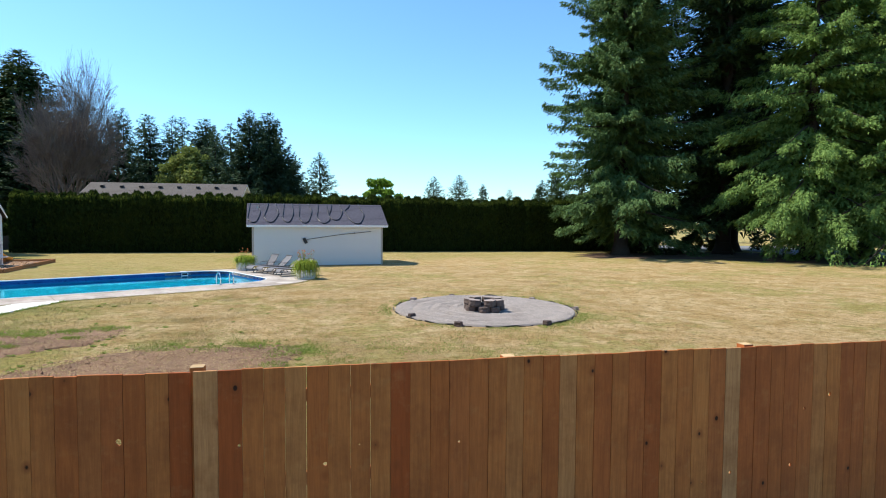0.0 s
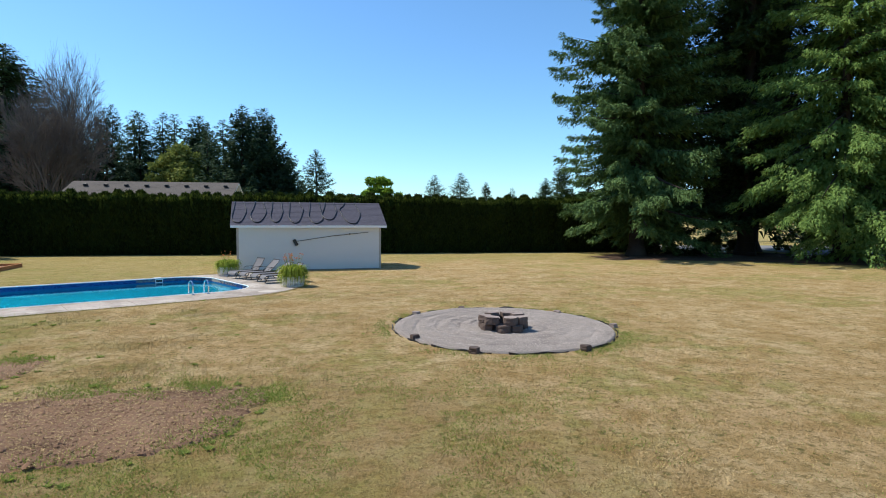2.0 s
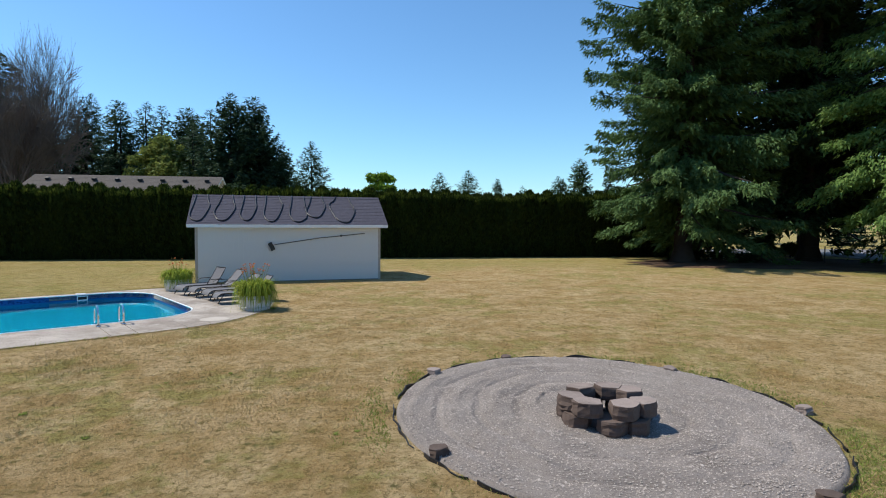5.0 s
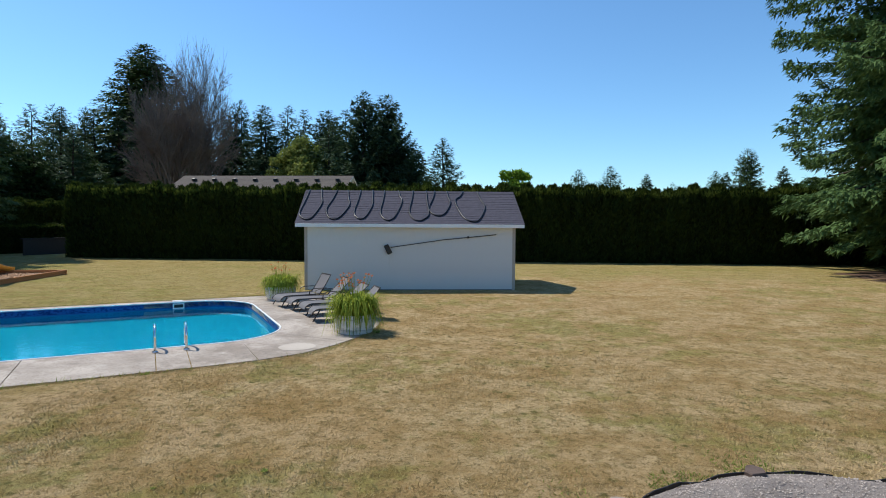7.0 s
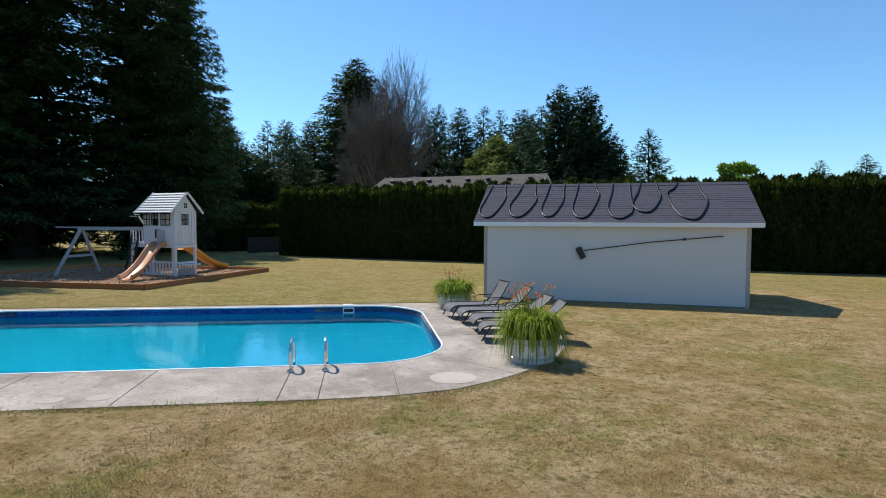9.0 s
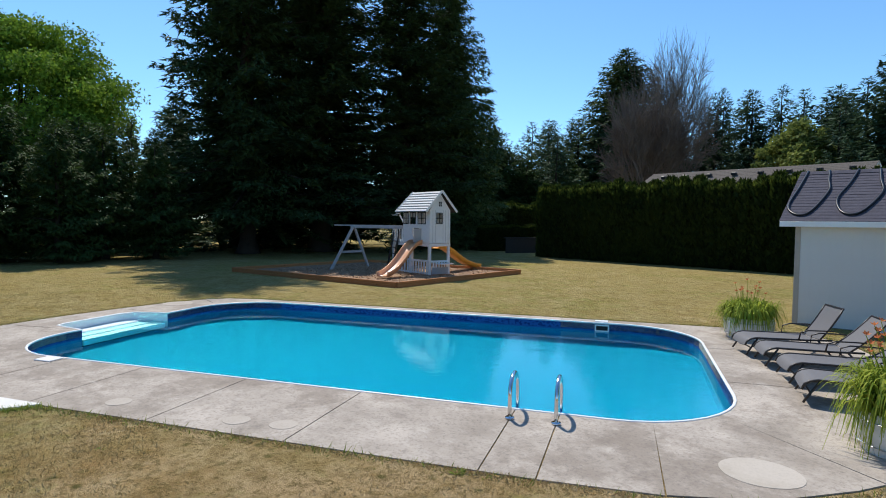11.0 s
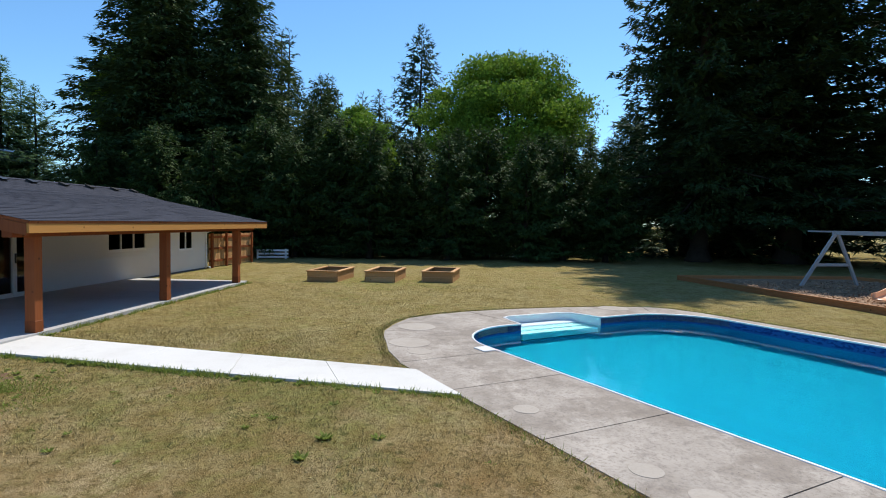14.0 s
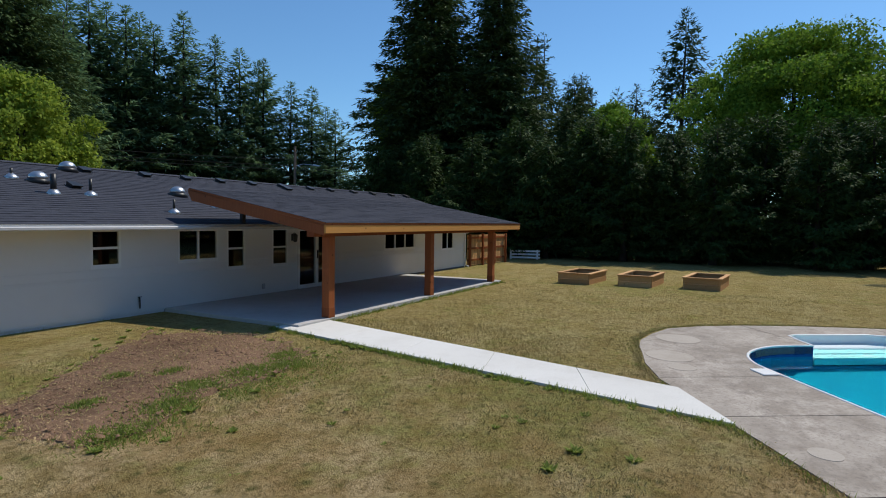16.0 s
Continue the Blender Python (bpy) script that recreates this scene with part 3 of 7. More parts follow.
coping_loop = arc(U0 + RC, V0 + RC, RC, 180, 270) + arc(U1 - RC, V0 + RC, RC, 270, 360) + arc(U1 - RC, V1 - RC, RC, 0, 90) + arc(U0 + RC, V1 - RC, RC, 90, 180) + bay_loop
part("coping", swept("coping", coping_loop, [(-0.004, 0.004), (-0.012, 0.016), (-0.012, 0.032), (-0.004, 0.040), (0.020, 0.041), (0.028, 0.036), (0.030, 0.0)]), COPING, pool, "white rounded coping strip", True)
# corner steps in the bay
bay = thing("pool_steps", label="white moulded plastic pool entry steps", category="pool steps")
part("shell", swept("shell", bay_loop, [(0.0, 0.03), (0.0, -0.9)], False), STEPWHITE, bay, smooth=True)
for i in range(3):
    u1 = U0 - BD + 0.34 + i * 0.30
    z1 = -0.15 - i * 0.085
    mb = MB()
    poly = [uv(U0 - BD + 0.01 + (0.02 if i == 0 else 0.3 * i), B0 + 0.08), uv(u1, B0 + 0.04), uv(u1, B1 - 0.06), uv(U0 - BD + 0.01 + (0.02 if i == 0 else 0.3 * i), B1 - 0.1)]
    mb.prism([(p.x, p.y) for p in poly], z1 - 0.6, z1)
    part("step", mb, STEPWHITE, bay, bevel=0.015)
# skimmer mouth
mb = MB()
for a0, a1, b0, b1 in ((0.0, 0.32, 0.0, 0.03), (0.0, 0.32, 0.13, 0.16), (0.0, 0.03, 0.03, 0.13), (0.29, 0.32, 0.03, 0.13)):
    mid = uv(9.98 + (a0 + a1) / 2, V1 - 0.016, -0.17 + (b0 + b1) / 2)
    mb.box(-(a1 - a0) / 2, -0.012, -(b1 - b0) / 2, (a1 - a0) / 2, 0.012, (b1 - b0) / 2, Matrix.Translation(mid) @ Matrix.Rotation(PA, 4, "Z"))
sk = part("skimmer", mb, TRIM, pool, "white skimmer opening")
# no hollow here: a flat near-black plate paints the opening's shade
part("skimmer_mouth", MB().box(-0.14, -0.004, -0.06, 0.14, 0.004, 0.06, Matrix.Translation(uv(10.14, V1 - 0.010, -0.09)) @ Matrix.Rotation(PA, 4, "Z")), SHADEBLACK, sk, "flat dark plate for the shaded opening")
# pool lights / return fitting
part("skimmer_lid", MB().prism([tuple(uv(u, v))[:2] for u, v in ((9.98, 30.04), (10.26, 30.04), (10.26, 30.24), (9.98, 30.24))], 0.02, 0.05), COPING, pool, "white square skimmer lid")

# concrete deck in slabs between the joints
deck = thing("pool_deck", label="weathered concrete pool deck with joints and stains", category="pool deck", kind="structure")
back = 30.36
DZ0, DZ1, GAP = -0.12, 0.03, 0.008


def slab(poly, label=""):
    pts = [tuple(uv(u, v))[:2] for u, v in poly]
    return part("slab", MB().prism(pts, DZ0, DZ1), DECK, deck, label)


fr = [2.0, 3.6, 5.48, 7.32, 9.42, 9.96]
for i in range(len(fr) - 1):
    slab([(fr[i] + GAP, 21.38), (fr[i + 1] - GAP, 21.38), (fr[i + 1] - GAP, V0 - 0.005), (fr[i] + GAP, V0 - 0.005)])
corner_r = arc(U1 - RC, V0 + RC, RC, 270, 360)
slab([(9.96 + GAP, 21.38), (11.06 - GAP, 21.44)] + list(reversed(corner_r[:3])) + [(9.96 + GAP, V0 - 0.005)])
slab([(11.06 + GAP, 21.45), (11.9, 21.64), (12.67, 22.1), (12.95, 22.32)] + list(reversed(corner_r[2:7])))
slab([(12.965, 22.33), (13.4, 22.7), (14.0, 23.4), (14.6, 24.5), (14.75, 25.5), (U1, 25.5)] + list(reversed(corner_r[6:])))
slab([(14.76, 25.52), (14.9, 27.3), (14.9, 27.9), (U1, 27.9), (U1, 25.52)])
corner_b = arc(U1 - RC, V1 - RC, RC, 0, 90)
slab([(14.9, 27.92), (14.8, 29.2), (14.3, 30.1), (13.5, back), (11.4, back)] + list(reversed(corner_b[1:6])) + [(U1, 27.92)])
slab([(11.39, back), (9.2, back), (9.2, V1)] + [(U1 - RC, V1)] + list(reversed(corner_b[5:])))
for a, b in ((6.4, 9.19), (3.7, 6.39), (1.56, 3.69)):
    slab([(a, V1 + 0.005), (b, V1 + 0.005), (b, back), (a, back)])
corner_l = arc(U0 + RC, V1 - RC, RC, 90, 180)
slab([(1.55, back), (0.5, back - 0.02), (-0.35, back - 0.2), (-0.85, 29.75), (-0.2, 29.3)] + list(reversed(corner_l[:7])))
slab([(-0.86, 29.73), (-1.35, 28.6), (-1.62, 27.6), (U0, B1 + 0.01)] + list(reversed(corner_l[6:])) + [(-0.21, 29.28)])
slab([(-1.63, 27.58), (-1.86, 26.3), (-1.95, 25.0), (U0, B0 - 0.01)] + [(u - 0.004, v) for u, v in reversed(bay_loop)])
corner_f = arc(U0 + RC, V0 + RC, RC, 180, 270)
slab([(-1.95, 24.98), (-1.85, 24.0), (-1.62, 23.24), (-1.07, 22.66), (-0.5, 22.2)] + list(reversed(corner_f[:6])) + [(U0, B0 - 0.02)])
slab([(-0.49, 22.19), (0.0, 21.96), (0.5, 21.80), (1.2, 21.55), (2.0 - GAP, 21.40), (2.0 - GAP, V0 - 0.005)] + list(reversed(corner_f[5:])))


def disc(u, v, a, b, mat, z=DZ1):
    mb = MB()
    pts = []
    for i in range(28):
        t = i / 28 * 2 * math.pi
        k = 1 + 0.05 * noise.noise(Vector((u + math.cos(t), v + math.sin(t), 0)))
        p = uv(u + a * k * math.cos(t), v + b * k * math.sin(t))
        pts.append((p.x, p.y))
    mb.prism(pts, z - 0.02, z + 0.004)
    return part("patch", mb, mat, deck, "pale round planter mark on concrete", bevel=0.0)


for u, v, a in ((-0.60, 22.95, 0.42), (-0.35 + 1.1, 22.15, 0.40), (1.46, 22.0, 0.22), (11.93, 22.22, 0.36), (4.65, 21.8, 0.16), (6.46, 21.75, 0.16), (7.05, 21.8, 0.16), (-0.95, 28.8, 0.4)):
    disc(u, v, a, a * 0.92, FRESHPATCH if u > 11 else PATCH)
lid = thing("deck_drain_cover", label="white square plastic cover on the deck", category="cover")
part("cover", MB().prism([tuple(uv(u, v))[:2] for u, v in ((1.62, 22.95), (1.95, 22.95), (1.95, 23.2), (1.62, 23.2))], 0.03, 0.05), COPING, lid, bevel=0.006)

# pale concrete path and patio slab
path_st = thing("garden_path", label="new pale concrete path from patio to pool", category="path", kind="structure")
PL = [(-9.55, 12.1), (-8.05, 20.2)]
PR = [(-10.73, 12.41), (-9.215, 19.50)]
for i in range(5):
    f0, f1 = i / 5 + 0.0004, (i + 1) / 5 - 0.0004
    q = lambda s, f: (s[0][0] + (s[1][0] - s[0][0]) * f, s[0][1] + (s[1][1] - s[0][1]) * f)
    part("slab", MB().prism([q(PL, f0), q(PL, f1), q(PR, f1), q(PR, f0)], -0.1, 0.045), NEWCON, path_st, bevel=0.003)
patio = thing("patio_slab", label="smooth concrete patio slab under the roof", category="patio", kind="structure")
xs = [-9.75, -13.2, -16.7, -20.1]
for i in range(3):
    part("slab", MB().box(xs[i + 1] + 0.006, 8.54, -0.1, xs[i], 12.54, 0.085), SHADEPATIO, patio, bevel=0.006)

# ladder rails at the pool's edge
ladder = thing("pool_ladder", label="polished steel pool ladder handrails", category="pool ladder")
for u in (9.42, 9.96):
    pts = []
    for s in range(15):
        a = math.pi * s / 14
        pts.append(uv(u, 22.86 + 0.24 - 0.24 * math.cos(a), 0.30 + 0.24 * math.sin(a) * 0.9))
    pts = [uv(u, 22.86, 0.0), uv(u, 22.86, 0.18)] + pts + [uv(u, V0 + 0.10, 0.2), uv(u, V0 + 0.14, -0.7)]
    rail = part("rail", MB().tube(pts, 0.024, 10), CHROME, ladder, "polished steel grab rail", True)
    part("flange", MB().tube([uv(u, 22.86, 0.03), uv(u, 22.86, 0.055)], 0.055, 14), CHROME, ladder, "round deck flange", True)
for z in (-0.25, -0.5):
    part("tread", MB().bar(uv(9.42, V0 + 0.14, z), uv(9.96, V0 + 0.14, z), 0.08, 0.03), STEPWHITE, ladder)


# ---------- trees ----------
def conifer(seed, H, R, base, per_m, sprays, length, droop=0.35, power=0.7, bulge=0.0, up=0.0, gap=0.1, tip=0.2, frond=0.32, sag=0.3, ragged=0.3, slim=0.4, hang=0.25, fill=0.10):
    """Needle sprays on flat, sagging boughs of a conifer of height H and lower radius R, and the lines of its limbs."""
    g = np.random.default_rng(seed)
    nb = int((H - base) * per_m)
    rel = np.clip((np.arange(nb) + g.uniform(-1.5, 1.5, nb)) / nb, 0.0, 0.995)
    h = base + rel * (H - base)
    az = (np.arange(nb) * 2.39996 + g.normal(0, 0.5, nb)) % (2 * np.pi)
    side = 1 + ragged * (0.45 * np.sin(az * 2 + h * 0.35 + seed) + 0.40 * np.sin(az * 3 - h * 0.8) + 0.35 * np.sin(az + h * 1.9 + seed * 2))
    ln = R * (1 - rel) ** power * (1 + bulge * np.sin(np.pi * np.minimum(1, rel * 1.4))) * np.clip(side, 0.5, 1.25) * (1 + ragged * g.uniform(-0.7, 0.3, nb)) + 0.16
    ln = np.where(g.random(nb) < gap, ln * 0.4, ln)
    tilt = 0.75 * rel ** 1.5 - droop * 0.45 * (1 - rel) + up + g.normal(0, 0.10, nb)
    k = np.maximum(11, (sprays * (ln / R) ** 1.55).astype(int))
    idx = np.repeat(np.arange(nb), k)
    n = len(idx)
    L, ca, sa = ln[idx], np.cos(az[idx]), np.sin(az[idx])
    s = 0.10 + 0.90 * g.random(n) ** 0.75
    out = np.stack([ca, sa, np.zeros(n)], 1)
    lat = np.stack([-sa, ca, np.zeros(n)], 1)
    z = h[idx] + L * (tilt[idx] * s - droop * 0.6 * s * s + tip * s ** 4)
    p = np.stack([ca * s * L, sa * s * L, z], 1)
    # side branchlets in steps along the limb, longest at its middle
    step = np.round(s * 9 + g.normal(0, 0.18, n)) / 9
    sg = g.choice([-1.0, 1.0], n)
    bl = frond * L * np.clip(1.06 - s, 0, 1) ** 0.7 * np.clip(s + 0.25, 0, 1) ** 0.5 * (0.75 + 0.35 * np.sin(step * 40 + idx * 1.7))
    u = g.random(n) ** 0.6
    br = out * 0.62 + lat * (sg * 0.78)[:, None]
    p = p + br * (u * bl)[:, None]
    p[:, 2] -= sag * u * u * bl + np.abs(g.normal(0, 0.035, n)) * L * hang
    p = p + g.normal(0, 0.05, (n, 3))
    d = unit(br * 0.75 + out * 0.45 + g.normal(0, 0.42, (n, 3)) + np.array([0, 0, 1.0]) * (1.1 * (1 - np.clip((1 - rel[idx]) / 0.09, 0, 1)) - hang * g.uniform(0.2, 1.6, n))[:, None])
    w = unit(np.cross(d, np.stack([g.normal(0, 0.45, n), g.normal(0, 0.45, n), np.ones(n)], 1)))
    near_top = np.clip((1 - rel[idx]) / 0.14, 0, 1)
    sl = length * g.uniform(0.55, 1.3, n) * (1.15 - 0.35 * s) * (0.42 + 0.58 * near_top)
    inner = g.random(n) < fill
    p = np.where(inner[:, None], p * np.array([0.5, 0.5, 1.0]), p)
    sl = np.where(inner, sl * 1.8, sl)
    return spikes(p, d, w, sl, sl * slim * g.uniform(0.7, 1.25, n)), (h, az, ln, tilt, tip)


def trunk_mesh(name, H, r0, limbs=None, step=5, material=None, flare=1.5, droop=0.35):
    mb = MB()
    pts = [(0, 0, -0.2), (0, 0, 0.25), (0, 0, 0.8)] + [(0.05 * math.sin(i), 0.05 * math.cos(i * 1.3), H * i / 8) for i in range(1, 8)] + [(0, 0, H * 0.985)]
    rs = [r0 * flare * 1.25, r0 * flare, r0 * 1.1] + [r0 * (1 - i / 8) ** 0.9 + 0.02 for i in range(1, 8)] + [0.015]
    mb.tube(pts, rs, 9)
    if limbs is not None:
        h, az, ln, tilt, tip = limbs
        for i in range(0, len(h), step):
            pp = [(math.cos(az[i]) * ln[i] * s, math.sin(az[i]) * ln[i] * s, h[i] + ln[i] * (tilt[i] * s - droop * 0.6 * s * s + tip * s ** 4)) for s in (0, 0.3, 0.6, 0.85)]
            b = max(0.015, 0.018 * ln[i])
            mb.tube(pp, [b, b * 0.75, b * 0.45, 0.006], 4)
    me = mb.mesh(name, True)
    me.materials.append(material or BARK)
    return me


def tree_proto(name, label, category, trunk, crown, m, group="", kind=""):
    t = thing(name, m, label, category, group, kind)
    part("trunk", trunk, None, t)
    part("crown", crown, None, t)
    return t


protos = {}


def conifer_kind(key, leaf, seed, H, R, base, per_m, sprays, length, r0, step=6, **kw):
    q, limbs = conifer(seed, H, R, base, per_m, sprays, length, **kw)
    protos[key] = (trunk_mesh("trunk", H, r0, limbs, step, droop=kw.get("droop", 0.35)), quads_mesh("crown", q, leaf), H)


# detailed ones for the near stands, coarser ones for the skyline
conifer_kind("spruce_a", SPRUCE, 11, 30, 6.2, 2.5, 17, 760, 0.32, 0.5, step=3, droop=0.42, power=0.50, gap=0.16, tip=0.18, ragged=0.50, frond=0.26, sag=0.6, hang=0.75)
conifer_kind("spruce_b", SHADESPRUCE, 12, 30, 7.0, 3.4, 11, 440, 0.43, 0.55, step=2, droop=0.36, power=0.55, gap=0.10, tip=0.20, ragged=0.30, frond=0.38, sag=0.4, hang=0.3, fill=0.24)
conifer_kind("cedar_a", HEMLOCK, 13, 26, 6.6, 3.4, 18, 640, 0.30, 0.45, step=3, droop=0.52, power=0.52, gap=0.16, tip=0.10, ragged=0.46, frond=0.22, sag=0.8, hang=1.0)
conifer_kind("redwood", REDWOOD, 14, 24, 4.6, 1.0, 30, 150, 0.38, 0.60, step=10, droop=0.46, power=0.64, bulge=0.28, up=0.10, gap=0.0, tip=0.08, ragged=0.09, frond=0.58, hang=0.6, fill=0.2)
conifer_kind("fir_far", FARNEEDLE, 15, 16, 4.2, 0.5, 11, 105, 0.48, 0.22, step=8, droop=0.28, power=0.80, gap=0.06, tip=0.2, ragged=0.24, frond=0.36, slim=0.34)
conifer_kind("fir_far_b", FARNEEDLE, 16, 16, 4.0, 0.5, 11, 105, 0.48, 0.20, step=8, droop=0.20, power=0.78, gap=0.08, tip=0.2, ragged=0.30, frond=0.36, slim=0.34)
conifer_kind("cone_far", REDWOOD, 17, 16, 4.0, 0.4, 15, 150, 0.46, 0.3, step=8, droop=0.15, power=0.62, bulge=0.12, up=0.12, gap=0.03, tip=0.1, ragged=0.2, frond=0.42, slim=0.4)
conifer_kind("cypress_far", FARNEEDLE, 21, 16, 4.0, 0.4, 14, 230, 0.46, 0.3, step=8, droop=0.10, power=0.70, bulge=0.18, up=0.30, gap=0.06, tip=0.25, ragged=0.34, frond=0.36, slim=0.42)
conifer_kind("fir_tall", HAZYFIR, 22, 22, 4.6, 0.8, 11, 125, 0.54, 0.25, step=6, droop=0.26, power=0.76, gap=0.08, tip=0.2, ragged=0.36, frond=0.34, slim=0.36)
conifer_kind("fir_back", FARNEEDLE, 24, 16, 4.2, 0.4, 10, 50, 0.70, 0.22, step=20, droop=0.24, power=0.90, gap=0.06, tip=0.2, ragged=0.36, frond=0.38, slim=0.42)
conifer_kind("fir_lone", FARNEEDLE, 27, 16, 4.9, 0.4, 14, 130, 0.46, 0.22, step=10, droop=0.22, power=0.80, gap=0.02, tip=0.2, ragged=0.14, frond=0.46, slim=0.36)
conifer_kind("sparse", FARNEEDLE, 18, 16, 1.9, 3.0, 5, 90, 0.36, 0.18, step=1, droop=0.25, power=0.7, gap=0.2, ragged=0.5)
conifer_kind("understorey", SCREEN, 19, 8.5, 2.7, 0.55, 21, 155, 0.31, 0.16, step=5, droop=0.22, power=0.50, bulge=0.25, up=0.20, gap=0.08, tip=0.15, ragged=0.40, frond=0.38, hang=0.4)
conifer_kind("understorey_b", SCREEN, 20, 8.5, 2.5, 0.65, 21, 150, 0.31, 0.15, step=5, droop=0.30, power=0.58, bulge=0.2, up=0.12, gap=0.10, tip=0.15, ragged=0.46, frond=0.38, hang=0.5)


def in_glade(x, y):
    """The open strip between the stands through which the sunlit meadow shows."""
    a, b = x + 33.6, y - 42.0
    return a * -0.843 + b * 0.538 > 6.5 and abs(a * 0.538 + b * 0.843) < 3.6


def plant(key, x, y, height, label, name="conifer_tree", category="tree", rz=None, wide=1.0, group="", kind=""):
    if in_glade(x, y):
        return None
    tr, cr, H = protos[key]
    k = height / H
    m = pose(x, y, 0, 0, 0, rz if rz is not None else (x * 37 + y * 91) % 360) @ Matrix.Diagonal((k * wide, k * wide, k, 1))
    return tree_proto(name, label, category, tr, cr, m, group, kind)


# stand by the street
tall = "tall dark green spruce with drooping lower branches"
plant("spruce_a", 23.1, 44.3, 34, tall, "spruce_tree", wide=0.93, rz=20)
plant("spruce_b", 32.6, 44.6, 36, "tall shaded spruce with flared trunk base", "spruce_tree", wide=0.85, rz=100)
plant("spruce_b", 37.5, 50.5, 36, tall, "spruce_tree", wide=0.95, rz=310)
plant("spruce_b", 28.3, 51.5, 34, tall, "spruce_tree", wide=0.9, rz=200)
plant("cedar_a", 34.4, 37.3, 27, "broad bright green cedar with hanging sprays", "cedar_tree", wide=1.0, rz=60)
plant("cedar_a", 39.5, 33.0, 28, "broad bright green cedar with hanging sprays", "cedar_tree", wide=1.0, rz=170)
plant("spruce_a", 43.5, 41.5, 32, tall, "spruce_tree", rz=250, wide=0.9)

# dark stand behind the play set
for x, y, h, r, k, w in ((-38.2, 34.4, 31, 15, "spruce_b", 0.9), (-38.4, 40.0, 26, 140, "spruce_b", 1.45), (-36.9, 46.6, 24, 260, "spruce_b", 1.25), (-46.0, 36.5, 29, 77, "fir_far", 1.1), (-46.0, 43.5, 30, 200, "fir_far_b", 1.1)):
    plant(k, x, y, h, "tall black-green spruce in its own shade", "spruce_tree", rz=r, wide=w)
plant("redwood", -38.2, 52.2, 26, "tall narrow black-green redwood", "redwood_tree", rz=30, wide=0.95)
plant("cone_far", -59.5, 35.4, 14.2, "conical dark conifer behind the screen", "conifer_tree")

# redwoods past the house
plant("redwood", -42.8, -3.2, 23.8, "huge dense conical redwood", "redwood_tree", rz=10, wide=1.50)
plant("redwood", -44.3, 2.0, 22.6, "huge dense conical redwood", "redwood_tree", rz=120, wide=1.32)
plant("redwood", -18.3, -17.5, 20, "huge dense conical redwood", "redwood_tree", rz=220, wide=1.3)

# screen of dark evergreens along the yard's edge
row = [(-34.4, 4.6, 7.4), (-35.4, 7.4, 8.2), (-34.2, 9.6, 7.0), (-36.0, 11.8, 8.4), (-34.6, 14.0, 7.7), (-36.2, 16.3, 7.4), (-34.8, 18.6, 7.2), (-36.6, 20.9, 7.9), (-34.9, 23.2, 7.2), (-36.6, 25.6, 7.4), (-35.6, 28.0, 6.6), (-40.0, 9.0, 10.2), (-41.2, 5.6, 11.0), (-34.6, 1.2, 7.6), (-40.6, 14.0, 9.4), (-34.5, -2.6, 7.0), (-40.5, 19.0, 8.6), (-41.0, 25.0, 8.4), (-44.0, 30.0, 8.6), (-45.5, 45.0, 8.0), (-46.0, 50.0, 8.5), (-49.0, 41.0, 9.0)]
for i, (x, y, h) in enumerate(row):
    plant(("understorey" if i % 2 else "understorey_b") if x > -38 else "cone_far", x, y, h, "dark evergreen in the boundary screen", "evergreen_tree", rz=i * 73, wide=1.05, group="boundary evergreens")
plant("fir_lone", -60.3, 14.3, 22.1, "tall blue-green spruce behind the screen", "conifer_tree", wide=0.95)
plant("cone_far", -56.5, 4.9, 16.1, "conical dark conifer behind the screen", wide=0.8)
plant("sparse", -52.6, 2.4, 19.5, "thin tall conifer with bare stem", wide=1.2)
plant("fir_far_b", -50.2, 4.7, 14.5, "shaggy green conifer behind the screen")
plant("sparse", -58.2, 1.2, 21.3, "thin tall conifer with bare stem")
plant("cone_far", -65.1, 3.5, 18.3, "conical dark conifer behind the screen", wide=0.8)
plant("fir_far_b", -69.8, 6.3, 17.5, "narrow dark conifer behind the screen")
plant("fir_far_b", -44.8, 28.7, 9.3, "narrow dark conifer behind the screen")
plant("fir_far", -66.0, 9.0, 17.0, "narrow dark conifer behind the screen")

# tall firs behind the house
firs = [(-27.0, -33.5, 24.5), (-30.0, -36.0, 23.0), (-32.7, -33.2, 22.5), (-35.0, -31.5, 21.6), (-37.4, -30.8, 20.6), (-39.0, -28.6, 21.8), (-41.4, -27.0, 20.0), (-43.0, -25.4, 19.0), (-44.8, -24.0, 18.3), (-46.6, -22.0, 16.2), (-48.0, -20.4, 15.8), (-49.6, -18.6, 13.6), (-24.0, -34.0, 23.5), (-21.0, -36.5, 24.5), (-17.0, -38.0, 23.0), (-36.0, -36.0, 23.0), (-41.5, -32.0, 20.0), (-29.0, -30.5, 19.0), (-33.5, -38.0, 24.0), (-38.5, -34.5, 22.5), (-46.5, -26.5, 18.8), (-51.5, -21.5, 14.5)]
for i, (x, y, h) in enumerate(firs):
    plant("fir_tall", x, y, h, "tall fir in a wood beyond the house", "fir_tree", rz=i * 61, wide=1.3, group="firs beyond the house")

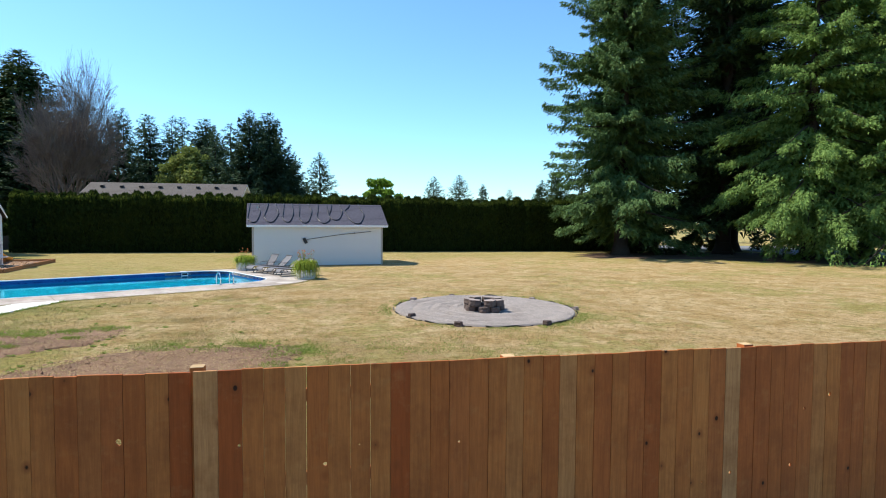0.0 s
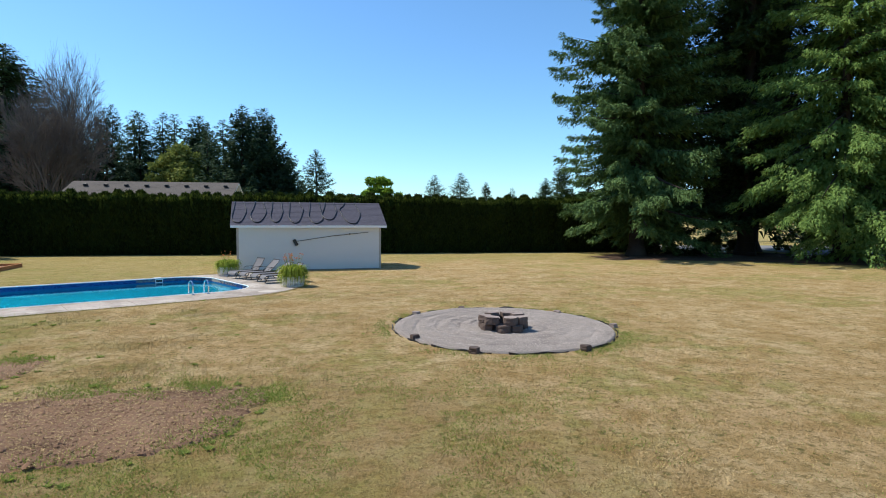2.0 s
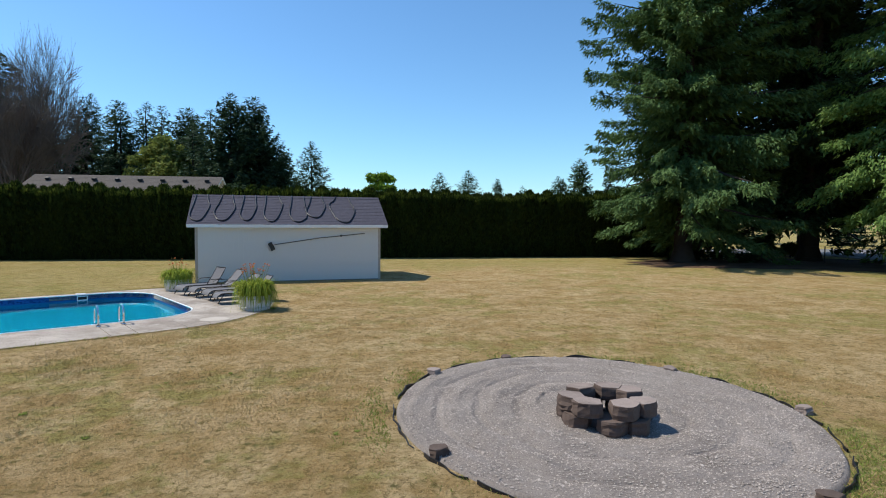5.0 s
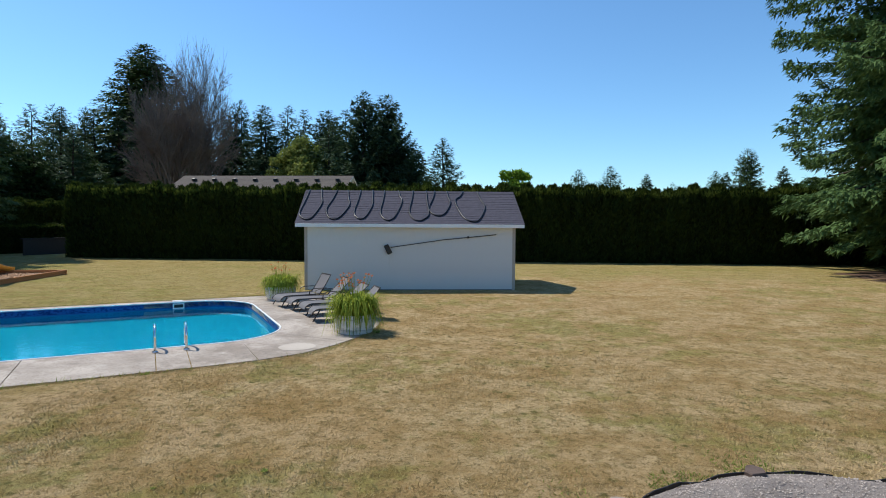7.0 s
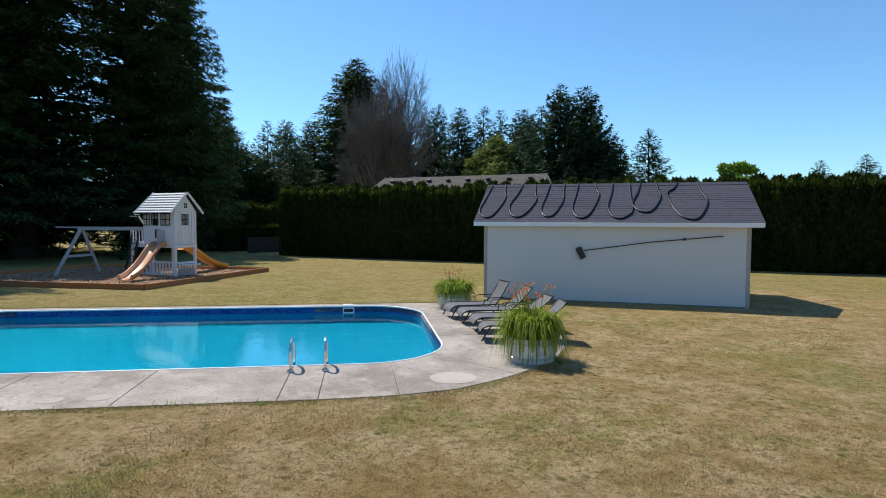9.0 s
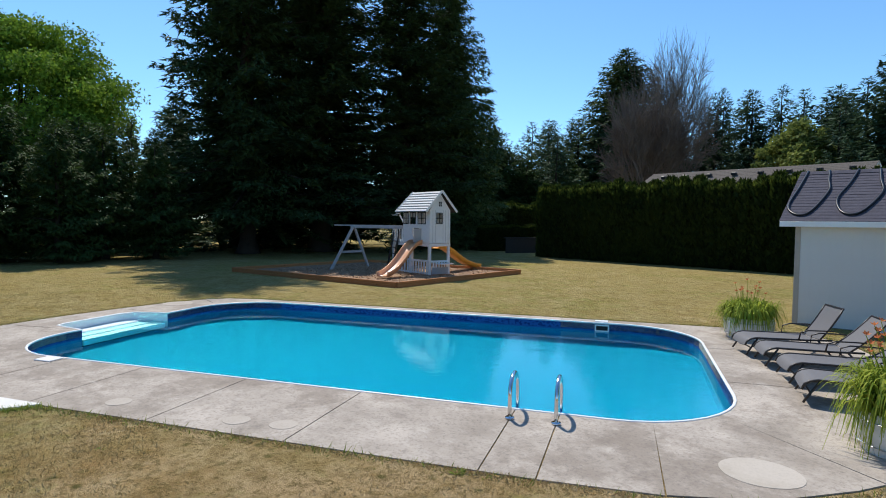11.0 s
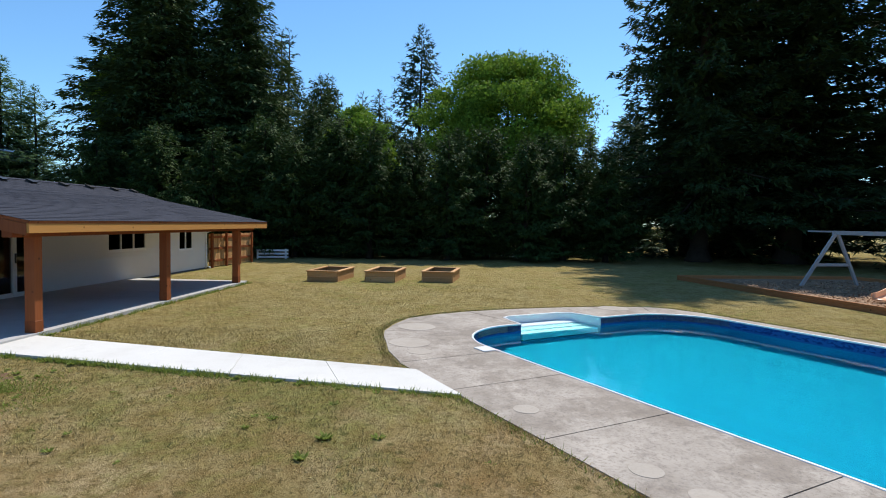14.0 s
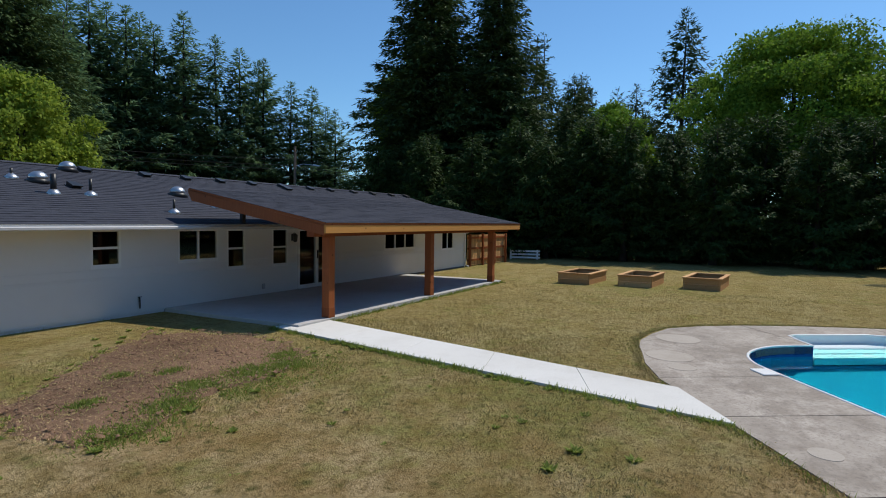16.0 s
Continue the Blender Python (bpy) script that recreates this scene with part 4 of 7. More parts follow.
# skyline over the hedge
sky = [("redwood", -46.0, 91.5, 26.6, 2.0), ("fir_lone", -32.4, 91.9, 18.9, 0.85), ("fir_lone", -27.6, 88.5, 17.4, 1.1), ("fir_far", -27.6, 104.4, 20.0, 1.2), ("cypress_far", -23.5, 104.0, 19.5, 1.2), ("fir_far_b", -21.9, 100.9, 18.0, 1.2), ("fir_far", -17.2, 82.0, 14.0, 1.3), ("cypress_far", -12.0, 77.7, 16.6, 1.15), ("cypress_far", -9.9, 81.2, 16.9, 1.15), ("fir_far", -15.6, 84.0, 16.0, 1.4), ("cypress_far", -7.4, 80.5, 12.0, 1.15), ("fir_lone", -3.0, 76.0, 11.4, 1.25), ("fir_lone", 18.5, 123.0, 12.2, 1.35), ("fir_lone", 22.1, 112.2, 11.8, 1.35), ("fir_lone", 40.9, 117.1, 11.4, 1.4), ("cone_far", 31.6, 83.2, 11.0, 1.1), ("fir_far", -6.0, 84.0, 9.0, 1.3), ("fir_far_b", 34.0, 118.0, 9.5, 1.3), ("fir_far_b", 46.0, 116.0, 9.5, 1.3)]
sky += [("fir_back", -46 + i * 3.1, 98 + (i * 7 % 5), 13.0 + (i * 5 % 4) * 0.9, 1.35) for i in range(13)]
for k, x, y, h, w in sky:
    if h:
        plant(k, x, y, h, "distant dark green conifer beyond the hedge", rz=(x * 53) % 360, wide=w, group="skyline conifers")
for i, (x, y, h) in enumerate(((-44.0, 60.0, 12.5), (-47.0, 66.0, 14.0), (-40.5, 70.0, 12.0), (-50.0, 58.0, 13.0), (-45.0, 74.0, 14.5))):
    plant("cone_far" if i % 2 else "fir_far", x, y, h, "distant dark green conifer beyond the hedge", rz=i * 50, wide=1.25, group="skyline conifers")
far_row = [(-66 + i * 3.3 + (i * 7 % 5) * 0.4, 80 + (i * 13 % 7) * 1.6 + i * 0.5, 15.0 + (i * 17 % 9) * 0.42) for i in range(13)]
for i, (x, y, h) in enumerate(far_row):
    plant("fir_far" if i % 2 else "fir_far_b", x, y, h, "distant dark green conifer beyond the hedge", rz=i * 47, wide=1.2, group="skyline conifers")
for i in range(11):
    plant("fir_back", -72 + (i % 3) * 2.5, 34 + i * 4.6, 12.5 + (i * 5 % 4), "distant dark green conifer", rz=i * 31, wide=1.25, group="skyline conifers")

for i in range(8):
    plant("fir_back", -64 - (i % 2) * 3.0, 8 + i * 3.9, 8.2 + (i * 5 % 3) * 0.5, "distant dark green conifer", rz=i * 67, wide=1.5, group="skyline conifers")


def broadleaf(seed, H, R, base, clumps, leaves, size, flat=0.8, lump=(0.17, 0.32)):
    """Leaf quads on many small clumps spread over an uneven dome, and the limbs that carry them."""
    g = np.random.default_rng(seed)
    cs, quads = [], []
    for i in range(clumps):
        t = i / clumps
        zz = 1 - 1.75 * t
        rr = math.sqrt(max(0.0, 1 - min(1, abs(zz)) ** 2.3))
        a = i * 2.39996 + g.normal(0, 0.2)
        k = g.uniform(0.35, 1.08) ** 0.6 * (1 + 0.13 * math.sin(3 * a + seed) + 0.11 * math.sin(5 * a + 4 * zz))
        c = np.array([math.cos(a) * rr * R * k, math.sin(a) * rr * R * k, base + (H - base) * (0.48 + 0.46 * zz * g.uniform(0.8, 1.06))])
        cr = R * g.uniform(*lump)
        cs.append((c, cr))
        n = int(leaves * (cr / R / 0.24) ** 2)
        d = unit(g.normal(0, 1, (n, 3)))
        rad = cr * g.uniform(0.55, 1.08, n) * (1 + 0.25 * np.sin(d[:, 0] * 5 + i) * np.cos(d[:, 1] * 4))
        p = c + d * rad[:, None] * np.array([1.15, 1.15, flat])
        t1 = unit(g.normal(0, 1, (n, 3)) + d * 0.5 + np.array([0, 0, -0.25]))
        w = unit(np.cross(t1, d + g.normal(0, 0.5, (n, 3))))
        sl = size * g.uniform(0.6, 1.3, n)
        quads.append(spikes(p, t1, w, sl, sl * g.uniform(0.7, 1.0, n)))
    return np.concatenate(quads), cs


def broadleaf_trunk(name, H, base, cs, r0, material):
    mb = MB()
    mb.tube([(0, 0, -0.2), (0.02, 0, 0.3), (0.05, 0.03, base), (0.1, 0.0, base + (H - base) * 0.35), (0, 0.1, base + (H - base) * 0.7)], [r0 * 1.5, r0 * 1.1, r0 * 0.9, r0 * 0.55, r0 * 0.15], 9)
    for i, (c, cr) in enumerate(cs[::3]):
        z0 = base + (c[2] - base) * 0.35
        mb.tube([(0.05, 0, z0), (c[0] * 0.45, c[1] * 0.45, z0 + (c[2] - z0) * 0.55), tuple(c)], [r0 * 0.16, r0 * 0.10, 0.015], 5)
    me = mb.mesh(name, True)
    me.materials.append(material)
    return me


def add_broadleaf(x, y, seed, H, R, base, clumps, leaves, size, leaf, label, r0=0.3, flat=0.8, name="broadleaf_tree", group="", lump=(0.17, 0.32)):
    q, cs = broadleaf(seed, H, R, base, clumps, leaves, size, flat, lump)
    return tree_proto(name, label, "tree", broadleaf_trunk("trunk", H, base, cs, r0, BARK), quads_mesh("crown", q, leaf), pose(x, y, 0), group)


add_broadleaf(-48.6, 22.6, 31, 15.9, 6.1, 2.5, 190, 900, 0.20, MAPLE, "large round bright green maple", 0.5, flat=0.62, name="maple_tree", lump=(0.12, 0.26))
add_broadleaf(-38.1, 12.5, 36, 9.6, 2.3, 1.6, 60, 620, 0.17, MAPLE, "bright green broadleaf tree behind the screen", 0.3, name="maple_tree")
add_broadleaf(-16.2, -11.1, 32, 9.3, 2.6, 1.2, 70, 480, 0.17, LIME, "yellow-green broadleaf tree behind the house", 0.3, name="maple_tree")
add_broadleaf(-46.9, -7.3, 33, 17.0, 3.4, 2.0, 70, 380, 0.34, MAPLE, "tall green broadleaf tree beside redwoods", 0.35)
add_broadleaf(5.8, 89.1, 34, 9.6, 2.4, 1.5, 34, 260, 0.34, MAPLE, "small round light green tree", 0.2)
add_broadleaf(-20.6, 82.5, 35, 12.2, 3.4, 2.0, 60, 260, 0.36, OLIVE, "olive green round tree", 0.25)


def bare_tree(x, y, H, R, seed, bark, label, spread=1.0, stems=6):
    """A leafless tree with forking twigs."""
    rng = random.Random(seed)
    limbs, twigs = MB(), MB()

    def grow(p, d, l, r, depth):
        q = p + d * l
        mid = p + d * l * 0.5 + Vector((rng.uniform(-1, 1), rng.uniform(-1, 1), rng.uniform(-0.3, 0.5))) * l * 0.06
        (limbs if depth < 3 else twigs).tube([p, mid, q], [r, r * 0.8, r * 0.6], 6 if depth < 2 else 3)
        if depth > 5:
            return
        for _ in range(4):
            nd = (d + Vector((rng.uniform(-1, 1), rng.uniform(-1, 1), rng.uniform(-0.45, 0.5))) * spread).normalized()
            grow(p + d * l * rng.uniform(0.35, 1.0), nd, l * rng.uniform(0.58, 0.86), max(0.018, r * 0.56), depth + 1)

    base_p = Vector((0, 0, 0))
    for i in range(stems):
        a = i * 6.283 / stems + rng.random()
        grow(base_p + Vector((math.cos(a), math.sin(a), 0)) * 0.4, Vector((math.cos(a) * 0.5, math.sin(a) * 0.5, 1)).normalized(), H * 0.24, 0.17, 1)
    top = sorted(v[2] for v in twigs.v)[int(len(twigs.v) * 0.995)]
    wide = sorted(math.hypot(v[0], v[1]) for v in twigs.v)[int(len(twigs.v) * 0.97)]
    t = thing("bare_tree", pose(x, y, 0) @ Matrix.Diagonal((R / wide, R / wide, H / top, 1)), label, "tree")
    part("limb", limbs, bark, t)
    part("twig", twigs, bark, t)


bare_tree(-35.0, 84.6, 23.2, 5.0, 4, GREYBARK, "leafless grey tree with fine upright twigs", 0.85)
bare_tree(-34.4, 77.8, 17.8, 5.2, 9, BROWNBARK, "dense leafless brown tree with tangled twigs", 0.72, 7)


# ---------- arborvitae hedge ----------
def arborvitae(seed, H, R, n):
    g = np.random.default_rng(seed)
    z = g.random(n) ** 0.9 * H
    rel = z / H
    prof = R * np.minimum(1.0, (1 - rel) * 5.5 + 0.06) ** 0.6 * (0.9 + 0.1 * np.sin(rel * 9 + seed))
    a = g.random(n) * 2 * np.pi
    rad = prof * g.uniform(0.82, 1.1, n)
    p = np.stack([np.cos(a) * rad, np.sin(a) * rad, z], 1)
    out = np.stack([np.cos(a), np.sin(a), np.zeros(n)], 1)
    d = unit(out * g.uniform(0.2, 0.8, n)[:, None] + np.stack([g.normal(0, 0.25, n), g.normal(0, 0.25, n), np.ones(n)], 1))
    w = unit(np.cross(d, out + g.normal(0, 0.6, (n, 3))))
    sl = g.uniform(0.14, 0.32, n)
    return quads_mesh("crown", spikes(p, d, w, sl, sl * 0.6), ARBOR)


def sunlit_tips(seed, H, R, n):
    """Soft sprays on the crown of a hedge plant, coloured lighter for its sunlit top."""
    g = np.random.default_rng(seed)
    a = g.random(n) * 2 * np.pi
    rad = R * np.sqrt(g.random(n)) * 0.85
    z = H * (0.985 - 0.085 * (rad / R) ** 2 - 0.05 * g.random(n))
    p = np.stack([np.cos(a) * rad, np.sin(a) * rad, z], 1)
    d = unit(np.stack([np.cos(a) * 0.35 + g.normal(0, 0.3, n), np.sin(a) * 0.35 + g.normal(0, 0.3, n), np.ones(n)], 1))
    w = unit(np.cross(d, g.normal(0, 1, (n, 3))))
    sl = g.uniform(0.12, 0.26, n)
    return quads_mesh("lit_tips", spikes(p, d, w, sl, sl * 0.5), LITTIP)


arbs = []
for s in range(4):
    # added thick leaf-coloured core that blocks light through the plant, no true trunk
    light_block = MB().tube([(0, 0, -0.1), (0, 0, 0.2), (0, 0, 3.9), (0, 0, 4.5)], [0.36, 0.40, 0.38, 0.08], 8)
    cm = light_block.mesh("trunk", True)
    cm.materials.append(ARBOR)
    arbs.append((arborvitae(50 + s, 4.75, 0.56, 2500), cm, sunlit_tips(70 + s, 4.75, 0.56, 420)))


def hedge_row(x0, y0, x1, y1, n, top, label, group):
    rng = random.Random(int(x0 * 7 + n))
    for i in range(n):
        f = (i + 0.5) / n
        cr, tr, tp = arbs[rng.randrange(4)]
        k = top / 4.75 * rng.uniform(0.955, 1.03)
        m = pose(x0 + (x1 - x0) * f + rng.uniform(-0.06, 0.06), y0 + (y1 - y0) * f + rng.uniform(-0.12, 0.12), 0, 0, 0, rng.uniform(0, 360)) @ Matrix.Diagonal((1.08, 1.08, k, 1))
        hp = tree_proto("hedge_plant", label, "hedge", tr, cr, m, group)
        tagged(part("lit_tips", tp, None, hp, "lighter green sprays for the sunlit hedge top"), kind="stuff")


hedge_row(-25.2, 49.6, 27.0, 51.6, 66, 4.75, "tall clipped arborvitae in a dense hedge", "arborvitae hedge")
hedge_row(-38.8, 57.0, -35.8, 66.2, 11, 4.1, "clipped arborvitae in a second hedge row", "second hedge")
hedge_row(-32.7, 51.0, -30.0, 59.2, 10, 2.15, "lower clipped arborvitae in front of a second hedge", "low hedge")
gw = thing("garden_gate", label="low timber gate beside the hedge, coloured dark for shade", category="gate")
part("panel", MB().bar((-29.45, 50.6, 0.55), (-27.95, 55.2, 0.55), 0.08, 1.1), SHADEGATE, gw, bevel=0.01)
part("top_rail", MB().bar((-29.5, 50.45, 1.14), (-27.9, 55.35, 1.14), 0.14, 0.07), SHADEGATE, gw, bevel=0.01)
for i, (x, y, h) in enumerate(((-44.5, 61.5, 9.5), (-45.5, 65.0, 11.0), (-44.0, 69.0, 10.0), (-49.0, 71.5, 11.5), (-42.5, 74.0, 10.5), (-48.0, 63.5, 11.0))):
    plant("understorey" if i % 2 else "understorey_b", x, y, h, "dark evergreen beyond the second hedge", "evergreen_tree", rz=i * 83, wide=1.25, group="evergreens beyond the hedge")


# ---------- house ----------
def cells(x0, x1, z0, z1, openings):
    """Rectangles of a wall face left over by the openings."""
    xs = sorted({x0, x1, *[o[0] for o in openings], *[o[1] for o in openings]})
    zs = sorted({z0, z1, *[o[2] for o in openings], *[o[3] for o in openings]})
    for i in range(len(xs) - 1):
        for j in range(len(zs) - 1):
            cx, cz = (xs[i] + xs[i + 1]) / 2, (zs[j] + zs[j + 1]) / 2
            if x0 < cx < x1 and z0 < cz < z1 and not any(o[0] < cx < o[1] and o[2] < cz < o[3] for o in openings):
                yield xs[i], xs[i + 1], zs[j], zs[j + 1]


HX0, HX1, HY0, HY1 = -25.4, -4.6, -0.6, 8.53
EZ, EY, SLOPE, RY = 1.97, 9.12, 0.284, 3.95
RZ = EZ + SLOPE * (EY - RY)
house = thing("house", label="white single-storey house with charcoal shingle roof", category="house")
# windows: x from, x to, sill, head, columns, rows
WINS = [(-8.70, -8.20, 1.17, 1.85, 1, 2), (-11.22, -10.15, 1.17, 1.84, 2, 1), (-12.10, -11.57, 0.92, 1.84, 1, 2), (-13.68, -13.14, 0.90, 1.84, 1, 2),
        (-20.80, -18.74, 1.12, 1.84, 3, 1), (-24.18, -23.14, 0.96, 1.84, 2, 1)]
DOOR = (-15.75, -14.12, 0.10, 1.86)
WINS = [(a - 0.04, b + (0.10 if i == 0 else 0.04), c - 0.06, d + 0.04, e, f) for i, (a, b, c, d, e, f) in enumerate(WINS)]
ops = [w[:4] for w in WINS] + [DOOR]
mb = MB()
for a, b, c, d in cells(HX0, HX1, -0.15, 2.02, ops):
    mb.box(a, HY1 - 0.14, c, b, HY1 - 0.02, d)
part("wall", mb, SIDING, house, "white painted wall")
for x in (HX0, HX1 - 0.14):
    mb = MB()
    mb.add([(x, HY0, -0.15), (x + 0.14, HY0, -0.15), (x + 0.14, HY1 - 0.14, -0.15), (x, HY1 - 0.14, -0.15), (x, HY0, 2.1), (x + 0.14, HY0, 2.1), (x + 0.14, HY1 - 0.14, 2.1), (x, HY1 - 0.14, 2.1), (x, RY, RZ - 0.12), (x + 0.14, RY, RZ - 0.12)],
           [(0, 3, 7, 8, 4), (1, 5, 9, 6, 2), (0, 4, 5, 1), (3, 2, 6, 7), (4, 8, 9, 5), (8, 7, 6, 9), (0, 1, 2, 3)])
    part("wall", mb, SIDING, house)
part("wall", MB().box(HX0, HY0, -0.15, HX1, HY0 + 0.14, 2.1), SIDING, house)
# floor and back wall coloured near-black for the unlit rooms behind the glass
part("floor", MB().box(HX0 + 0.14, HY0 + 0.14, 0.0, HX1 - 0.14, HY1 - 0.14, 0.1), SHADEBLACK, house)
part("inner_wall", MB().box(HX0 + 0.2, 4.6, 0.1, HX1 - 0.2, 4.7, 2.3), SHADEBLACK, house)
part("foundation", MB().box(HX0 - 0.01, HY1 - 0.03, -0.2, -9.76, HY1 + 0.0, 0.055), ASPHALT, house, "grey concrete foundation edge")
# lap boards
rows_z = [0.06 + i * 0.165 for i in range(12)]
for i in range(11):
    for a, b, c, d in cells(HX0 + 0.06, HX1, rows_z[i], rows_z[i + 1], ops):
        if d - c < 0.01:
            continue
        m2 = MB().add([(a, HY1 - 0.02, c), (b, HY1 - 0.02, c), (b, HY1 - 0.02, d), (a, HY1 - 0.02, d), (a, HY1 + 0.004, c), (b, HY1 + 0.004, c), (b, HY1 - 0.001, d), (a, HY1 - 0.001, d)],
                     [(4, 7, 6, 5), (0, 4, 5, 1), (0, 3, 7, 4), (1, 5, 6, 2), (3, 2, 6, 7)])
        part("siding_board", m2, SIDING, house)
part("corner_trim", MB().box(HX0 - 0.01, HY1 - 0.1, 0.0, HX0 + 0.07, HY1 + 0.015, 2.0), TRIM, house)


def window(parent, x0, x1, z0, z1, cols, rows, y, depth=0.1, frame_mat=None, fw=0.05):
    fm = frame_mat or TRIM
    w = part("window", MB().box(x0, y - depth, z0 - 0.035, x1, y + 0.025, z0), fm, parent, "white framed window with dark panes")
    f = MB()
    f.box(x0, y - 0.04, z0, x0 + fw, y + 0.02, z1).box(x1 - fw, y - 0.04, z0, x1, y + 0.02, z1)
    f.box(x0 + fw, y - 0.04, z0, x1 - fw, y + 0.02, z0 + fw).box(x0 + fw, y - 0.04, z1 - fw, x1 - fw, y + 0.02, z1)
    for i in range(1, cols):
        c = x0 + (x1 - x0) * i / cols
        f.box(c - 0.025, y - 0.035, z0 + fw, c + 0.025, y + 0.012, z1 - fw)
    for i in range(1, rows):
        c = z0 + (z1 - z0) * i / rows
        f.box(x0 + fw, y - 0.035, c - 0.025, x1 - fw, y + 0.012, c + 0.025)
    part("window_frame", f, fm, w)
    for i in range(cols):
        for j in range(rows):
            a, b = x0 + fw + (x1 - x0 - 2 * fw) * i / cols, x0 + fw + (x1 - x0 - 2 * fw) * (i + 1) / cols
            c, d = z0 + fw + (z1 - z0 - 2 * fw) * j / rows, z0 + fw + (z1 - z0 - 2 * fw) * (j + 1) / rows
            part("pane", MB().box(a, y - 0.022, c, b, y - 0.014, d), GLASS, w)
    return w


for w in WINS:
    window(house, *w, HY1 - 0.02)
# sliding glass door
sd = part("sliding_door", MB().box(DOOR[0], HY1 - 0.12, DOOR[2] - 0.02, DOOR[1], HY1 + 0.03, DOOR[2] + 0.02), TRIM, house, "sliding glass patio door")
f = MB()
for a, b in ((DOOR[0], DOOR[0] + 0.09), (-15.04, -14.92), (DOOR[1] - 0.09, DOOR[1])):
    f.box(a, HY1 - 0.09, DOOR[2] + 0.02, b, HY1 + 0.01, DOOR[3])
f.box(DOOR[0] + 0.06, HY1 - 0.08, DOOR[3] - 0.06, DOOR[1] - 0.06, HY1 + 0.0, DOOR[3])
f.box(DOOR[0] + 0.06, HY1 - 0.08, DOOR[2] + 0.02, DOOR[1] - 0.06, HY1 + 0.0, DOOR[2] + 0.09)
part("door_frame", f, TRIM, sd)
for a, b in ((DOOR[0] + 0.06, -15.01), (-14.95, DOOR[1] - 0.06)):
    part("pane", MB().box(a, HY1 - 0.05, DOOR[2] + 0.09, b, HY1 - 0.04, DOOR[3] - 0.06), GLASS, sd)
part("door_handle", MB().box(-14.99, HY1 + 0.01, 0.95, -14.97, HY1 + 0.05, 1.2), BLACK, sd)


def roof_plane(parent, name, x0, x1, y0, z0, y1, z1, thick, material, under, course=0.15, label=""):
    """A roof slope from the eave (y0, z0) to the top (y1, z1): deck below, overlapping shingle courses above."""
    L = math.hypot(y1 - y0, z1 - z0)
    dy, dz = (y1 - y0) / L, (z1 - z0) / L
    ny, nz = (-dz, dy) if dy > 0 else (dz, -dy)
    mb = MB()
    v = []
    for s, o in ((0, 0), (L, 0), (L, -thick), (0, -thick)):
        for x in (x0, x1):
            v.append((x, y0 + dy * s + ny * o, z0 + dz * s + nz * o))
    mb.add(v, [(0, 1, 3, 2), (2, 3, 5, 4), (4, 5, 7, 6), (6, 7, 1, 0), (0, 2, 4, 6), (1, 7, 5, 3)])
    deck_ob = part(name, mb, under, parent, label)
    n = int(L / course)
    rng = random.Random(int(abs(x0) * 100 + n))
    sh = MB()
    for i in range(n):
        s0, s1 = L * i / n - 0.012, L * (i + 1) / n
        x = x0 - 0.015
        off = rng.uniform(0, 0.6)
        while x < x1:
            xe = min(x1 + 0.015, x + 0.9 + off)
            off = 0
            t = 0.009 + rng.uniform(0, 0.006)
            q = [(x, s0, 0.002), (xe, s0, 0.002), (x, s0, t), (xe, s0, t), (xe, s1, 0.004), (x, s1, 0.004)]
            sh.add([(px, y0 + dy * s + ny * o, z0 + dz * s + nz * o) for px, s, o in q], [(0, 1, 3, 2), (2, 3, 4, 5), (0, 2, 5), (1, 4, 3)])
            x = xe
    ob = part("shingle_course", sh, material, deck_ob, "overlapping shingle courses")
    tagged(ob, kind="stuff")
    return deck_ob


GX0, GX1 = -27.1, -4.1
roof_plane(house, "roof", GX0, GX1, EY, EZ + 0.03, RY, RZ + 0.03, 0.12, SHINGLE, TRIM, 0.16, "charcoal shingle roof slope")
roof_plane(house, "roof", GX0, GX1, 2 * RY - EY, EZ + 0.03, RY, RZ + 0.03, 0.12, SHINGLE, TRIM, 0.3)
part("ridge_cap", MB().add([(GX0, RY - 0.15, RZ + 0.015), (GX1, RY - 0.15, RZ + 0.015), (GX0, RY, RZ + 0.065), (GX1, RY, RZ + 0.065), (GX0, RY + 0.15, RZ + 0.015), (GX1, RY + 0.15, RZ + 0.015)], [(0, 1, 3, 2), (2, 3, 5, 4), (0, 2, 4), (1, 5, 3)]), SHINGLE, house)
part("gutter", MB().box(GX0, EY, EZ - 0.085, GX1, EY + 0.09, EZ - 0.01), GUTTER, house, "white painted gutter", bevel=0.015)
part("soffit", MB().box(GX0, HY1 + 0.012, EZ - 0.06, GX1, EY - 0.01, EZ - 0.03), TRIM, house)
dsp = [(HX0 + 0.1, EY + 0.03, EZ - 0.1), (HX0 + 0.1, EY - 0.1, EZ - 0.25), (HX0 + 0.1, HY1 + 0.06, EZ - 0.4), (HX0 + 0.1, HY1 + 0.06, 0.12), (HX0 + 0.1, HY1 + 0.25, 0.05)]
part("downspout", MB().tube(dsp, 0.035, 6), TRIM, house, "white downspout")


def roof_z(y):
    return EZ + 0.045 + SLOPE * (EY - y)


